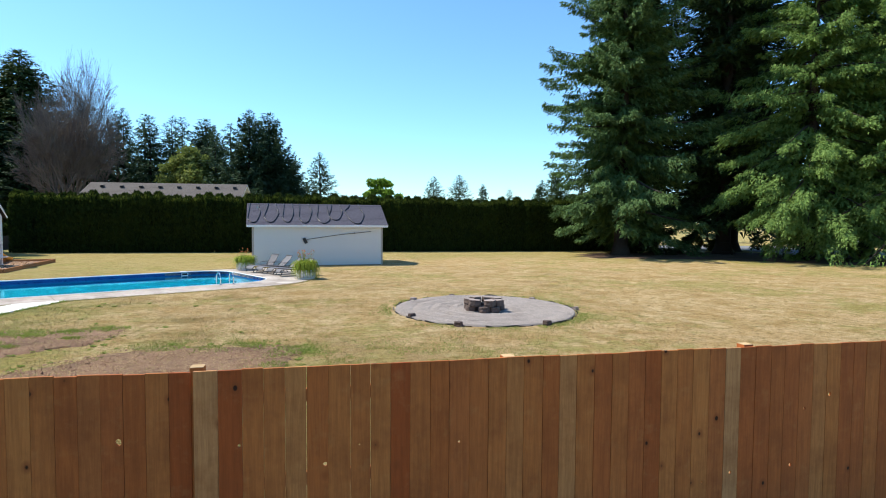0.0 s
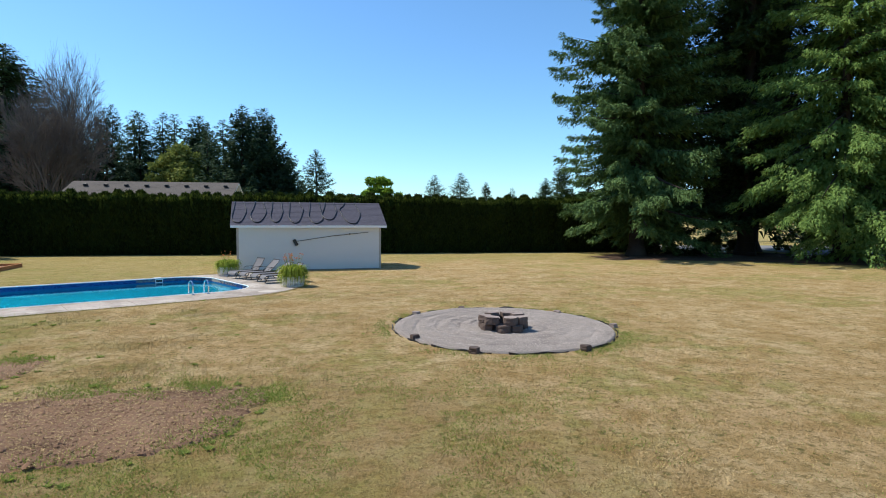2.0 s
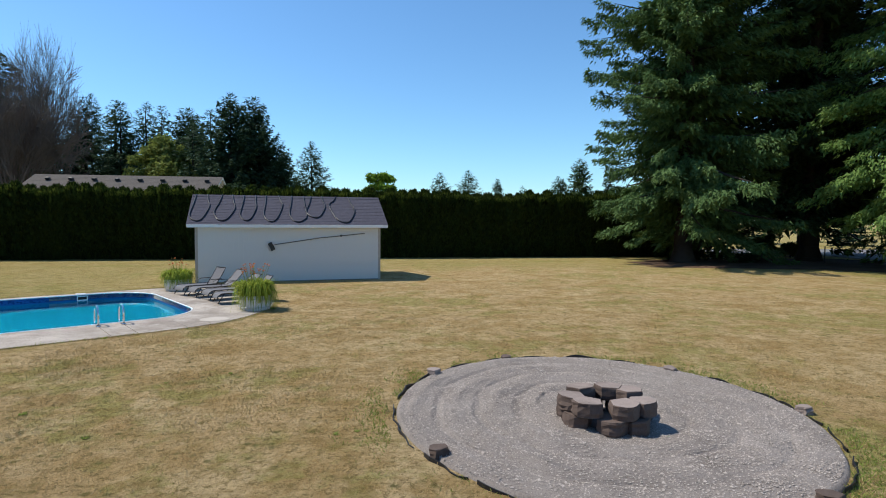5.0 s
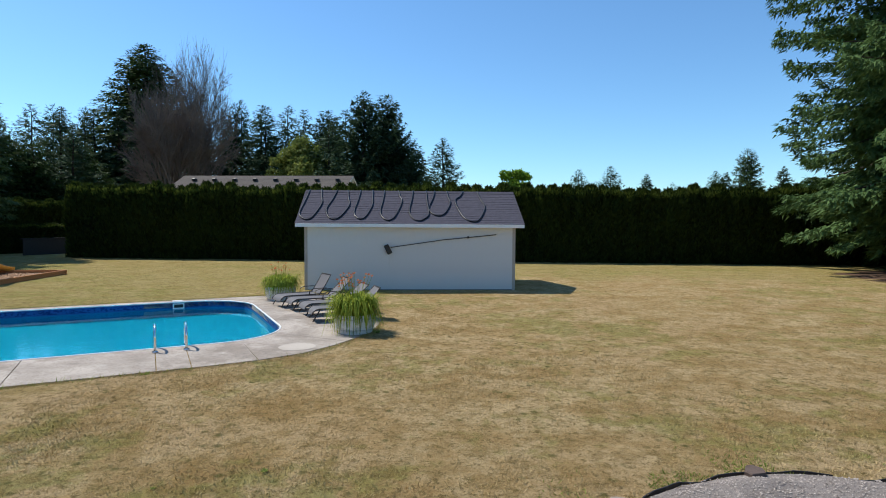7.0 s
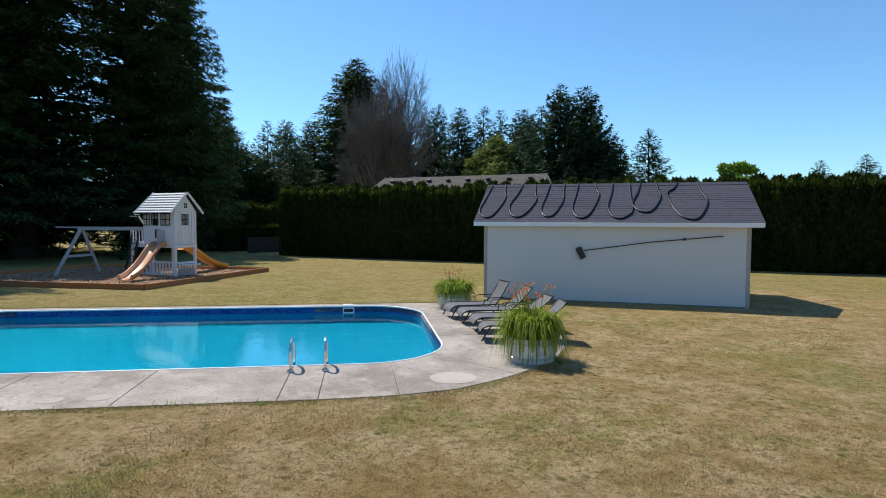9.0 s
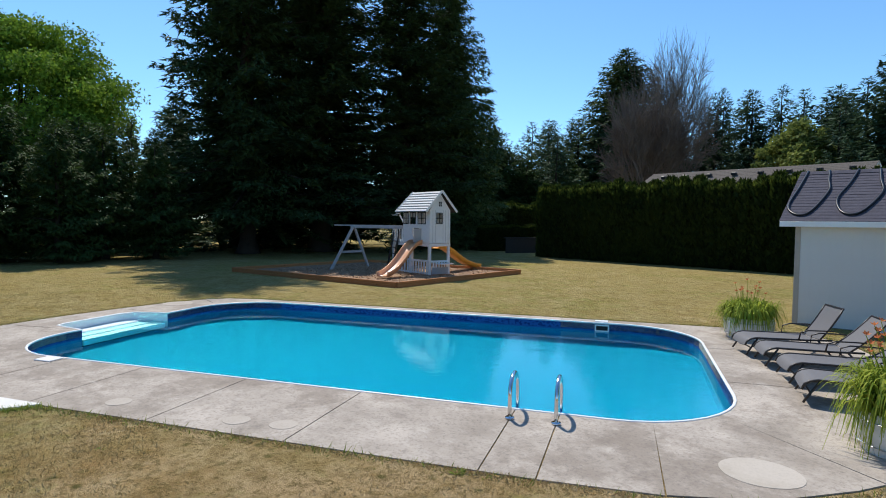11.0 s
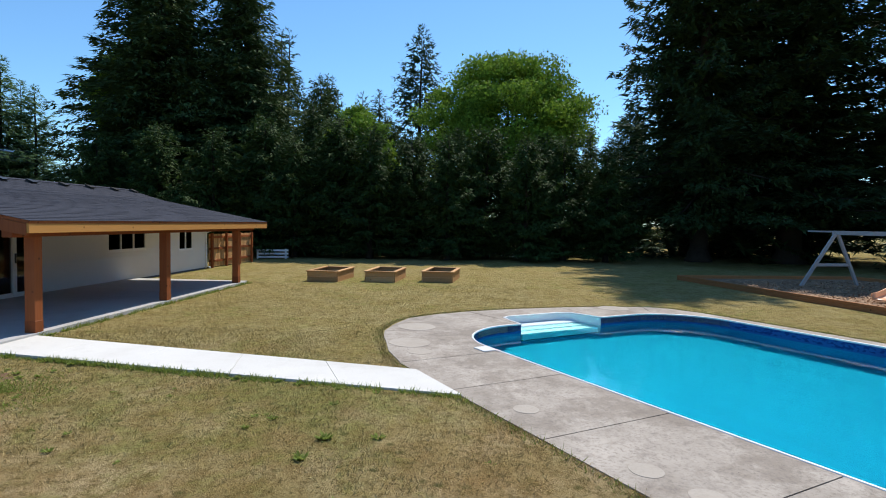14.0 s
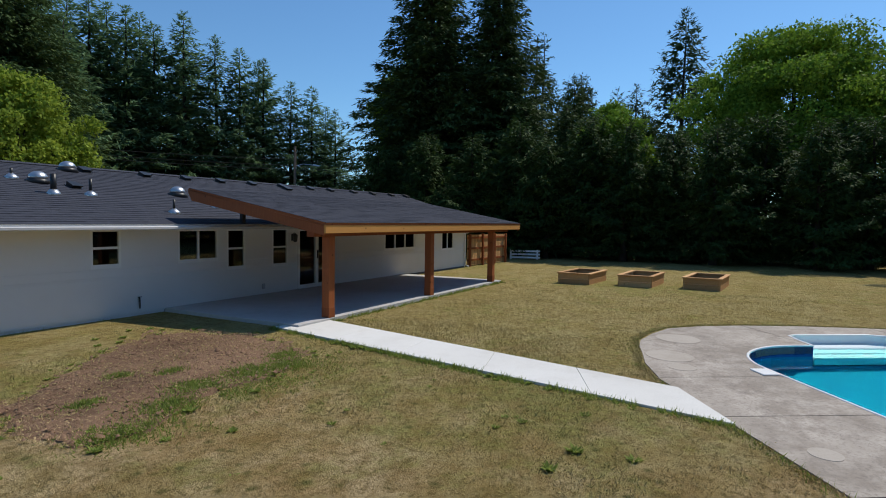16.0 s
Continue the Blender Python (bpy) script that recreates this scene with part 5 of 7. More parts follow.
def dome_vent(x, y):
    t = thing("roof_dome", pose(x, y, roof_z(y)), "round clear dome tube skylight on roof", "skylight")
    part("flashing", MB().tube([(0, 0, -0.06), (0, 0, 0.06)], [0.27, 0.20], 16), BLACK, t, "dark metal flashing", True)
    pts = [(0, 0, 0.06 + 0.17 * math.sin(a * math.pi / 12)) for a in range(7)]
    rs = [0.20 * math.cos(a * math.pi / 12) + 0.002 for a in range(7)]
    part("dome", MB().tube(pts, rs, 16), GALV, t, "shiny clear dome", True)


for x, y in ((-11.65, 6.5), (-8.5, 5.87), (-9.95, 4.4)):
    dome_vent(x, y)


def vent_pipe(x, y, h, r):
    t = thing("vent_pipe", pose(x, y, roof_z(y)), "black plumbing vent pipe on roof", "vent pipe")
    part("flashing", MB().tube([(0, 0, -0.08), (0, 0, 0.02), (0, 0, 0.09)], [0.16, 0.13, r * 1.2], 12), GALV, t, "pale metal flashing cone", True)
    part("pipe", MB().tube([(0, 0, 0.02), (0, 0, h)], r, 10), BLACK, t, smooth=True)


for x, y, h, r in ((-8.27, 6.93, 0.42, 0.06), (-9.08, 6.9, 0.36, 0.035), (-8.07, 5.64, 0.2, 0.03), (-10.26, 8.21, 0.30, 0.03), (-12.01, 7.6, 0.25, 0.03)):
    vent_pipe(x, y, h, r)


def box_vent(x, y, s=0.66):
    t = thing("roof_vent", pose(x, y, roof_z(y), -15.9), "low black box vent near the ridge", "roof vent", "ridge vents")
    part("hood", MB().add([(-0.17 * s, -0.14, 0.10), (0.17 * s, -0.14, 0.10), (0.2 * s, 0.17, 0.07), (-0.2 * s, 0.17, 0.07), (-0.17 * s, -0.14, -0.01), (0.17 * s, -0.14, -0.01), (0.17 * s, 0.1, -0.01), (-0.17 * s, 0.1, -0.01)],
                          [(0, 1, 2, 3), (0, 4, 5, 1), (1, 5, 6, 2), (3, 2, 6, 7), (0, 3, 7, 4)]), BLACK, t)
    part("flange", MB().box(-0.21 * s, -0.17, -0.012, 0.21 * s, 0.19, 0.004), BLACK, t)


for x in (-10.4, -12.15, -13.55, -14.9, -16.3, -17.8, -19.4, -20.7, -22.3, -23.8, -25.4, -26.8):
    box_vent(x, RY + 0.42)
box_vent(-9.09, 6.22, 0.6)
box_vent(-17.7, 4.75, 0.8)

# patio roof on posts
porch = thing("patio_roof", label="timber patio roof with charcoal shingles", category="patio roof")
QX0, QX1, QY0, QZ0, QY1, QZ1 = -21.02, -10.15, 12.88, 2.06, 8.87, 2.80
roof_plane(porch, "roof", QX0, QX1, QY0, QZ0 + 0.03, QY1, QZ1 + 0.03, 0.05, SHINGLE, STAIN, 0.15, "charcoal shingle roof on stained boards")
sl = (QZ1 - QZ0) / (QY0 - QY1)
for x in (QX1 - 0.05, QX0):
    a, b = QY0 - 0.06, QY1 - 0.02
    za, zb = QZ0 - 0.02, QZ1 + 0.0
    part("rake_board", MB().add([(x, a, za), (x + 0.05, a, za), (x + 0.05, b, zb), (x, b, zb), (x, a, za - 0.2), (x + 0.05, a, za - 0.2), (x + 0.05, b + 0.12, zb - 0.26), (x, b + 0.12, zb - 0.26), (x, b, zb - 0.08), (x + 0.05, b, zb - 0.08)],
                                [(0, 1, 2, 3), (0, 4, 5, 1), (4, 7, 6, 5), (8, 3, 2, 9), (7, 8, 9, 6), (0, 3, 8, 7, 4), (1, 5, 6, 9, 2)]), STAIN, porch, "red-brown stained rake board")
for i in range(12):
    x = QX1 - 0.45 - i * 0.90
    part("rafter", MB().bar((x, QY0 - 0.12, QZ0 - 0.11), (x, QY1 + 0.05, QZ1 - 0.11), 0.045, 0.15), STAIN, porch)
part("fascia", MB().box(QX0, QY0 - 0.055, 1.88, QX1, QY0 - 0.01, 2.06), BEAM, porch, "pale honey-stained fascia board", bevel=0.004)
part("beam", MB().box(QX0 + 0.3, 12.33, 1.80, QX1 - 0.06, 12.525, 2.04), STAIN, porch, "red-brown stained header beam", bevel=0.006)
for x in (-10.78, -15.12, -19.45):
    po = part("post", MB().box(x - 0.097, 12.33, 0.085, x + 0.097, 12.525, 1.80), STAIN, porch, "stained square timber post", bevel=0.008)
    part("post_wrap", MB().box(x - 0.101, 12.326, 0.085, x + 0.101, 12.529, 0.30), STAIN, po, bevel=0.006)
for x in (-11.6, -14.6, -17.6, -20.4):
    part("roof_post", MB().box(x - 0.05, QY1 + 0.1, roof_z(QY1 + 0.15) - 0.05, x + 0.05, QY1 + 0.2, QZ1 - 0.05), BLACK, porch)
part("ledger", MB().box(QX0 + 0.1, QY1 + 0.06, QZ1 - 0.2, QX1 - 0.06, QY1 + 0.24, QZ1 - 0.06), STAIN, porch)
lamp = thing("wall_lantern", pose(-13.90, HY1 + 0.01, 1.62), "small black outdoor wall lantern", "wall lamp")
part("backplate", MB().box(-0.05, 0, -0.1, 0.05, 0.02, 0.1), BLACK, lamp)
part("lantern", MB().tube([(0, 0.1, -0.14), (0, 0.1, -0.1), (0, 0.1, 0.06), (0, 0.1, 0.12)], [0.03, 0.06, 0.075, 0.01], 6), BLACK, lamp)
part("arm", MB().tube([(0, 0.01, 0.05), (0, 0.06, 0.13), (0, 0.1, 0.11)], 0.01, 5), BLACK, lamp)
tap = thing("garden_tap", pose(-9.12, HY1, 0.28), "wall tap with short pipe", "tap")
part("pipe", MB().tube([(0, 0, 0.12), (0, 0.04, 0.12), (0, 0.05, 0.0), (0, 0.05, -0.12)], 0.016, 6), BLACK, tap)
part("handle", MB().tube([(-0.04, 0.06, 0.13), (0.04, 0.06, 0.13)], 0.008, 5), BLACK, tap)
sock = thing("outlet_box", pose(-12.75, HY1 + 0.008, 0.30), "grey weatherproof socket box", "socket")
part("box", MB().box(-0.05, 0, -0.07, 0.05, 0.04, 0.07), PLAYGREY, sock, bevel=0.008)

# side fence past the house
sf = thing("side_fence", label="new cedar privacy fence beside the house", category="fence")
ax, ay, bx, by = -25.6, 8.55, -29.8, 8.75
ln = math.hypot(bx - ax, by - ay)
fm = pose(ax, ay, 0, 0, 0, math.degrees(math.atan2(by - ay, bx - ax)))
plank = MB().box(-0.066, -0.01, 0.05, 0.066, 0.01, 1.50).mesh("board")
plank.materials.append(FENCEWOOD)
for i in range(int(ln / 0.14)):
    part("board", plank, None, sf, m=fm @ pose(0.07 + i * 0.14, 0, 0))
for z in (0.3, 0.85, 1.36):
    part("rail", MB().box(0, -0.055, z - 0.045, ln, -0.012, z + 0.045), STAIN, sf, m=fm)
for i in range(4):
    part("post", MB().box(-0.05, -0.15, 0, 0.05, -0.057, 1.54), STAIN, sf, m=fm @ pose(0.1 + i * (ln - 0.2) / 3, 0, 0))
# white board rails under the trees
wf = thing("rail_fence", label="short white painted low board rail", category="fence")
for z in (0.12, 0.30, 0.48):
    part("rail", MB().box(-0.02, 0, z - 0.05, 0.02, 1.7, z + 0.05), TRIM, wf, m=pose(-32.0, 8.2, 0, 0, 0, 20))
for i in range(2):
    part("post", MB().box(-0.12, i * 1.5, 0, -0.022, i * 1.5 + 0.1, 0.56), TRIM, wf, m=pose(-32.0, 8.2, 0, 0, 0, 20))


mf = thing("rail_fence", pose(-51.6, 54.2, 0, 0, 0, 57), "white painted post and rail meadow fence", "fence")
for z in (0.35, 0.68, 1.02):
    part("rail", MB().box(-7.0, -0.025, z - 0.06, 7.0, 0.025, z + 0.06), TRIM, mf)
for i in range(7):
    part("post", MB().box(-6.55 + i * 2.15, 0.027, 0.0, -6.43 + i * 2.15, 0.13, 1.15), TRIM, mf)


# ---------- shed ----------
SM = pose(-4.54, 34.41, 0, 0, 0, 8.45)
shed = thing("garden_shed", SM, "white garden shed with grey shingle roof", "shed")
SL, SD, SH, SRZ = 7.68, 4.2, 2.36, 3.70
gable = [(0, 0, -0.05), (0, SD, -0.05), (0, SD, SH), (0, SD / 2, SRZ - 0.22), (0, 0, SH)]
for x in (0.0, SL - 0.1):
    v = [(x, y, z) for _, y, z in gable] + [(x + 0.1, y, z) for _, y, z in gable]
    part("wall", MB().add(v, [(0, 1, 2, 3, 4), (9, 8, 7, 6, 5), (0, 5, 6, 1), (1, 6, 7, 2), (2, 7, 8, 3), (3, 8, 9, 4), (4, 9, 5, 0)]), SHEDPAINT, shed)
part("wall", MB().box(0.1, 0.02, -0.05, SL - 0.1, 0.1, SH), SHEDPAINT, shed)
part("wall", MB().box(0.1, SD - 0.1, -0.05, SL - 0.1, SD, SH), SHEDPAINT, shed)
nb = 38
bw_ = (SL - 0.2) / nb
board = MB().box(-bw_ / 2 + 0.0003, -0.004, 0.03, bw_ / 2 - 0.0003, 0.019, SH - 0.02).mesh("siding_board")
board.materials.append(SHEDPAINT)
for i in range(nb):
    part("siding_board", board, None, shed, m=pose(0.1 + bw_ * (i + 0.5), 0, 0))
for x in (-0.012, SL - 0.10):
    part("corner_trim", MB().box(x, -0.016, 0.0, x + 0.11, 0.09, SH), CORNERTRIM, shed, "weathered corner board")
part("skirt", MB().box(0.1, -0.012, -0.05, SL - 0.1, 0.018, 0.028), ASPHALT, shed)
oh = 0.3
roof_plane(shed, "roof", -oh, SL + oh, -0.2, 2.43, SD / 2, SRZ, 0.09, SHEDROOF, TRIM, 0.145, "grey-purple shingle roof slope")
roof_plane(shed, "roof", -oh, SL + oh, SD + 0.2, 2.43, SD / 2, SRZ, 0.09, SHEDROOF, TRIM, 0.3)
part("fascia", MB().box(-oh, -0.235, 2.30, SL + oh, -0.205, 2.42), TRIM, shed, "white fascia board", bevel=0.004)
part("soffit", MB().box(-oh, -0.2, 2.33, SL + oh, 0.0, 2.345), TRIM, shed)
part("ridge_cap", MB().add([(-oh, SD / 2 - 0.14, SRZ - 0.055), (SL + oh, SD / 2 - 0.14, SRZ - 0.055), (-oh, SD / 2, SRZ + 0.035), (SL + oh, SD / 2, SRZ + 0.035), (-oh, SD / 2 + 0.14, SRZ - 0.055), (SL + oh, SD / 2 + 0.14, SRZ - 0.055)], [(0, 1, 3, 2), (2, 3, 5, 4)]), SHEDROOF, shed)
# hose loops hanging over the ridge
W = SL + 2 * oh


def on_roof(fx, fs, o=0.035):
    L = math.hypot(SD / 2 + 0.2, SRZ - 2.43)
    dy, dz = (SD / 2 + 0.2) / L, (SRZ - 2.43) / L
    s = L * (1 - fs)
    return SM @ Vector((-oh + W * fx, -0.2 + dy * s - dz * o, 2.43 + dz * s + dy * o))


# top of one strand; widest point and its depth down the slope; foot of the loop; widest point; top of the other strand
loops = [(0.019, 0.005, 0.71, 0.051, 0.91, 0.092, 0.43, 0.075), (0.149, 0.119, 0.60, 0.165, 0.90, 0.218, 0.48, 0.200), (0.261, 0.245, 0.67, 0.282, 0.89, 0.323, 0.47, 0.319), (0.375, 0.362, 0.67, 0.405, 0.92, 0.458, 0.36, 0.441), (0.511, 0.492, 0.64, 0.534, 0.93, 0.579, 0.74, 0.574), (0.616, 0.581, 0.55, 0.629, 0.78, 0.683, 0.40, 0.674), (0.754, 0.708, 0.33, 0.779, 0.95, 0.841, 0.52, 0.822)]
for a, la, dl, bc, dep, lb, dr, b in loops:
    hose = thing("solar_hose", label="black rubber hose looped over shed roof", category="hose", group="roof hoses")
    pts = []
    key = [(a, -0.01), (a + (la - a) * 0.42, dl * 0.5), (la, dl), (la + (bc - la) * 0.36, dl + (dep - dl) * 0.78), (bc, dep), (bc + (lb - bc) * 0.5, dep - (dep - dr) * 0.26), (lb, dr), (lb + (b - lb) * 0.55, dr * 0.5), (b, -0.01)]
    for i in range(len(key) - 1):
        p0, p1, p2, p3 = key[max(0, i - 1)], key[i], key[i + 1], key[min(len(key) - 1, i + 2)]
        for s in range(5):
            t = s / 5
            c = [0.5 * (2 * p1[k] + (p2[k] - p0[k]) * t + (2 * p0[k] - 5 * p1[k] + 4 * p2[k] - p3[k]) * t * t + (3 * p1[k] - p0[k] - 3 * p2[k] + p3[k]) * t ** 3) for k in (0, 1)]
            pts.append(on_roof(c[0], max(-0.005, c[1])))
    pts.append(on_roof(b, -0.005))
    part("hose", MB().tube(pts, 0.026, 6), HOSE, hose, smooth=True)
# pool brush hung on the wall
br = thing("pool_brush", SM, "long-handled black pool brush hung on shed wall", "pool brush")
part("pole", MB().tube([(3.10, -0.06, 1.57), (5.0, -0.055, 1.85), (6.97, -0.05, 2.05)], 0.016, 6), BLACK, br, "thin dark pole")
part("head", MB().bar((2.92, -0.08, 1.66), (3.08, -0.08, 1.34), 0.10, 0.18), BLACK, br, bevel=0.02)
part("clip", MB().box(5.9, -0.07, 1.91, 5.96, 0.0, 1.99), BLACK, br)


# ---------- cedar fence by the house ----------
fence = thing("privacy_fence", label="new cedar privacy fence with butted pickets", category="fence")
FY = lambda x: 3.80 + 0.075 * x
frng = random.Random(5)
picket_meshes = []
for i in range(5):
    w = 0.146 + 0.004 * (i - 2)
    me = MB().box(-w / 2, -0.009, -0.05, w / 2, 0.009, 1.70).mesh("picket", bevel=0.002)
    me.materials.append(CEDAR)
    picket_meshes.append((w, me))
fa = math.degrees(math.atan(0.075))
# knot holes: along the fence, height, radius
HOLES = [(0.48, 1.18, 0.010), (-0.27, 1.24, 0.019), (1.07, 1.0, 0.013), (1.30, 1.12, 0.006), (2.04, 1.08, 0.009), (4.41, 0.62, 0.012), (5.02, 0.63, 0.014), (5.41, 1.23, 0.015), (5.15, 1.12, 0.011), (4.14, 0.56, 0.008), (6.2, 1.05, 0.012)]


def holed(me, w, xc, dz):
    """The picket itself, or one of the same size with knot holes through it."""
    mine = [(hx - xc, hz - dz, r) for hx, hz, r in HOLES if abs(hx - xc) < w / 2]
    if not mine:
        return me
    outer = [(-w / 2, -0.05), (w / 2, -0.05), (w / 2, 1.70), (-w / 2, 1.70)]
    loops = [outer]
    for hx, hz, r in mine:
        hx = max(-w / 2 + r + 0.012, min(w / 2 - r - 0.012, hx))
        loops.append([(hx + r * (1 + 0.25 * math.sin(k * 2.1)) * math.cos(k * math.pi / 4), hz + 1.3 * r * math.sin(k * math.pi / 4)) for k in range(8)])
    tris = tessellate_polygon([[Vector((a, b, 0)) for a, b in lp] for lp in loops])
    flat = [p for lp in loops for p in lp]
    n = len(flat)
    mb = MB().add([(a, -0.009, b) for a, b in flat] + [(a, 0.009, b) for a, b in flat], [tuple(t) for t in tris] + [tuple(i + n for i in reversed(t)) for t in tris])
    k0 = 0
    for lp in loops:
        m = len(lp)
        mb.f += [(k0 + i, k0 + (i + 1) % m, n + k0 + (i + 1) % m, n + k0 + i) for i in range(m)]
        k0 += m
    out = mb.mesh("picket")
    bm = bmesh.new()
    bm.from_mesh(out)
    bmesh.ops.recalc_face_normals(bm, faces=bm.faces[:])
    bm.to_mesh(out)
    bm.free()
    out.materials.append(CEDAR)
    return out


x = 0.192
while x < 13.0:
    w, me = picket_meshes[frng.randrange(5)]
    dz_ = 0.014 - 0.0058 * x + frng.uniform(-0.004, 0.004)
    part("picket", holed(me, w, x + w / 2, dz_), None, fence, m=pose(x + w / 2, FY(x + w / 2), dz_, 0, frng.uniform(-0.03, 0.03), fa))
    x += w + frng.uniform(0.001, 0.0025)
x = 0.166
while x > -4.5:
    w, me = picket_meshes[frng.randrange(5)]
    part("picket", holed(me, w, x - w / 2, 0.0), None, fence, m=pose(x - w / 2, 3.86 + 0.012 * x, -0.004 + frng.uniform(-0.004, 0.004), 0, frng.uniform(-0.03, 0.03), 0.7))
    x -= w + frng.uniform(0.001, 0.0025)
for x in (0.205, 2.45, 4.61, 6.8, 9.0, 11.2):
    po = part("post", MB().box(-0.045, 0.05, -0.05, 0.045, 0.14, 1.688 + 0.032 * (x < 0.5)), CEDAR, fence, "square fence post", m=pose(x, FY(x), 0, 0, 0, fa))
    part("cap", MB().box(-0.044, 0.051, 1.689 + 0.032 * (x < 0.5), 0.044, 0.139, 1.693 + 0.032 * (x < 0.5)), CEDAR_CUT, po, "pale cut end grain")
for z in (0.25, 0.9, 1.5):
    part("rail", MB().box(0.192, 0.011, z - 0.045, 13.0, 0.05, z + 0.045), CEDAR, fence, m=pose(0, FY(0), 0, 0, 0, fa))
    part("rail", MB().box(-4.58, 0.012, z - 0.08, 0.16, 0.05, z + 0.01), CEDAR, fence, m=pose(0, 3.86, 0, 0, 0, 0.7))
for x in (-2.3, -4.5):
    part("post", MB().box(-0.045, 0.055, -0.05, 0.045, 0.145, 1.68), CEDAR, fence, m=pose(x, 3.86 + 0.012 * x, 0))


# ---------- fire pit on its gravel ring ----------
RX, RY_, GX, GY = 2.75, 3.0, 5.27, 17.08


def raked(k, t):
    """Depth of the rake's broken furrows at the share k of the radius, in the direction t."""
    side = 0.40 + 0.60 * np.maximum(0, -np.cos(t + 0.25)) ** 0.6
    broken = np.clip(0.65 + 0.6 * np.sin(t * 5 + k * 9) * np.sin(t * 11 - k * 23), 0.1, 1.2)
    wave = np.cos(k * 31 + 0.5 * np.sin(t * 3) + 0.25 * np.sin(t * 9))
    return np.maximum(-0.034, 0.062 * side * broken * (0.65 * np.maximum(0, -wave) - np.maximum(0, wave) ** 5)) * ((k > 0.28) & (k < 0.96))


gravel = MB()
NR, NA = 90, 128
for r in range(NR + 1):
    for a in range(NA):
        t = 2 * math.pi * a / NA
        k = r / NR
        wob = 1 + 0.02 * noise.noise(Vector((math.cos(t) * 2, math.sin(t) * 2, 4)))
        px, py = GX + RX * k * wob * math.cos(t), GY + RY_ * k * wob * math.sin(t)
        rake = float(raked(np.float64(k), t))
        gravel.v.append((px, py, 0.045 + 0.02 * (1 - k * k) + rake + 0.012 * noise.noise(Vector((px * 3, py * 3, 1))) - (0.05 if r == NR else 0)))
for r in range(NR):
    for a in range(NA):
        i, j = r * NA + a, r * NA + (a + 1) % NA
        gravel.f.append((i, j, j + NA, i + NA))
tagged(part("gravel_bed", gravel, GRAVEL, smooth=True), "round bed of raked grey gravel", "gravel", kind="structure")
g = np.random.default_rng(77)
N = 38000
t = g.random(N) * 2 * np.pi
k = np.sqrt(g.random(N)) * 0.985
cx, cy = GX + RX * k * np.cos(t), GY + RY_ * k * np.sin(t)
rk = raked(k, t)
cz = 0.05 + 0.02 * (1 - k * k) + rk
sz = g.uniform(0.005, 0.0125, N) * np.where(g.random(N) < 0.05, 1.7, 1.0)
oct_v = np.array([(1, 0, 0), (0, 1, 0), (-1, 0, 0), (0, -1, 0), (0, 0, 0.8), (0, 0, -0.8)], dtype=float)
ang = g.random(N) * 6.28
base_v = oct_v[None] * (sz[:, None, None] * g.uniform(0.6, 1.3, (N, 1, 3)))
ca, sa = np.cos(ang)[:, None], np.sin(ang)[:, None]
pv = np.stack([base_v[..., 0] * ca - base_v[..., 1] * sa, base_v[..., 0] * sa + base_v[..., 1] * ca, base_v[..., 2]], -1) + np.stack([cx, cy, cz], 1)[:, None]
of = np.array([(0, 1, 4), (1, 2, 4), (2, 3, 4), (3, 0, 4)])
pf = (of[None] + 6 * np.arange(N)[:, None, None]).reshape(-1, 3)


def tri_mesh(name, v, f, material):
    me = bpy.data.meshes.new(name)
    v, f = np.ascontiguousarray(v, np.float32).reshape(-1, 3), np.ascontiguousarray(f, np.int32)
    me.vertices.add(len(v))
    me.vertices.foreach_set("co", v.ravel())
    me.loops.add(len(f) * 3)
    me.loops.foreach_set("vertex_index", f.ravel())
    me.polygons.add(len(f))
    me.polygons.foreach_set("loop_start", np.arange(0, len(f) * 3, 3, dtype=np.int32))
    me.materials.append(material)
    me.update(calc_edges=True)
    return me


tagged(new("gravel", tri_mesh("gravel", pv, pf, PEBBLE)), "loose grey gravel stones in the fire ring", "gravel", kind="stuff")

pit = thing("fire_pit", pose(5.16, 16.52, 0), "ring of stacked brown concrete wall blocks", "fire pit")


def wall_block(seed, wo, wi, d, h):
    """A tapered retaining-wall block: three split outer faces, a sawn top and rough arrises."""
    rng = random.Random(seed)
    out = [(-wo / 2, -d * 0.30), (-wo * 0.40, -0.03), (-wo * 0.19, 0.035), (0, 0.05), (wo * 0.19, 0.035), (wo * 0.40, -0.03), (wo / 2, -d * 0.30)]
    poly = [(-wi / 2, -d), (0, -d - 0.004), (wi / 2, -d)] + [(x, y + rng.uniform(-0.012, 0.012)) for x, y in reversed(out)]
    n = len(poly)
    mb = MB()
    rings = []
    levels = ((0, 0.98), (h * 0.12, 1.01), (h * 0.36, 1.03), (h * 0.62, 1.02), (h * 0.86, 1.01), (h * 0.96, 0.985), (h, 0.945))
    for z, s in levels:
        rough = 0.010 if 0 < z < h * 0.95 else 0.003
        rings.append([(x * s + rng.uniform(-rough, rough), y * s + rng.uniform(-rough, rough) - (1 - s) * 0.03, z + rng.uniform(-0.002, 0.002) * (z > 0)) for x, y in poly])
    vs = [p for r in rings for p in r]
    fs = [tuple(range(n - 1, -1, -1))]
    for r in range(len(rings) - 1):
        for i in range(n):
            j = (i + 1) % n
            fs.append((r * n + i, r * n + j, (r + 1) * n + j, (r + 1) * n + i))
    fs.append(tuple(range((len(rings) - 1) * n, len(rings) * n)))
    mb.add(vs, fs)
    return mb.mesh("block")


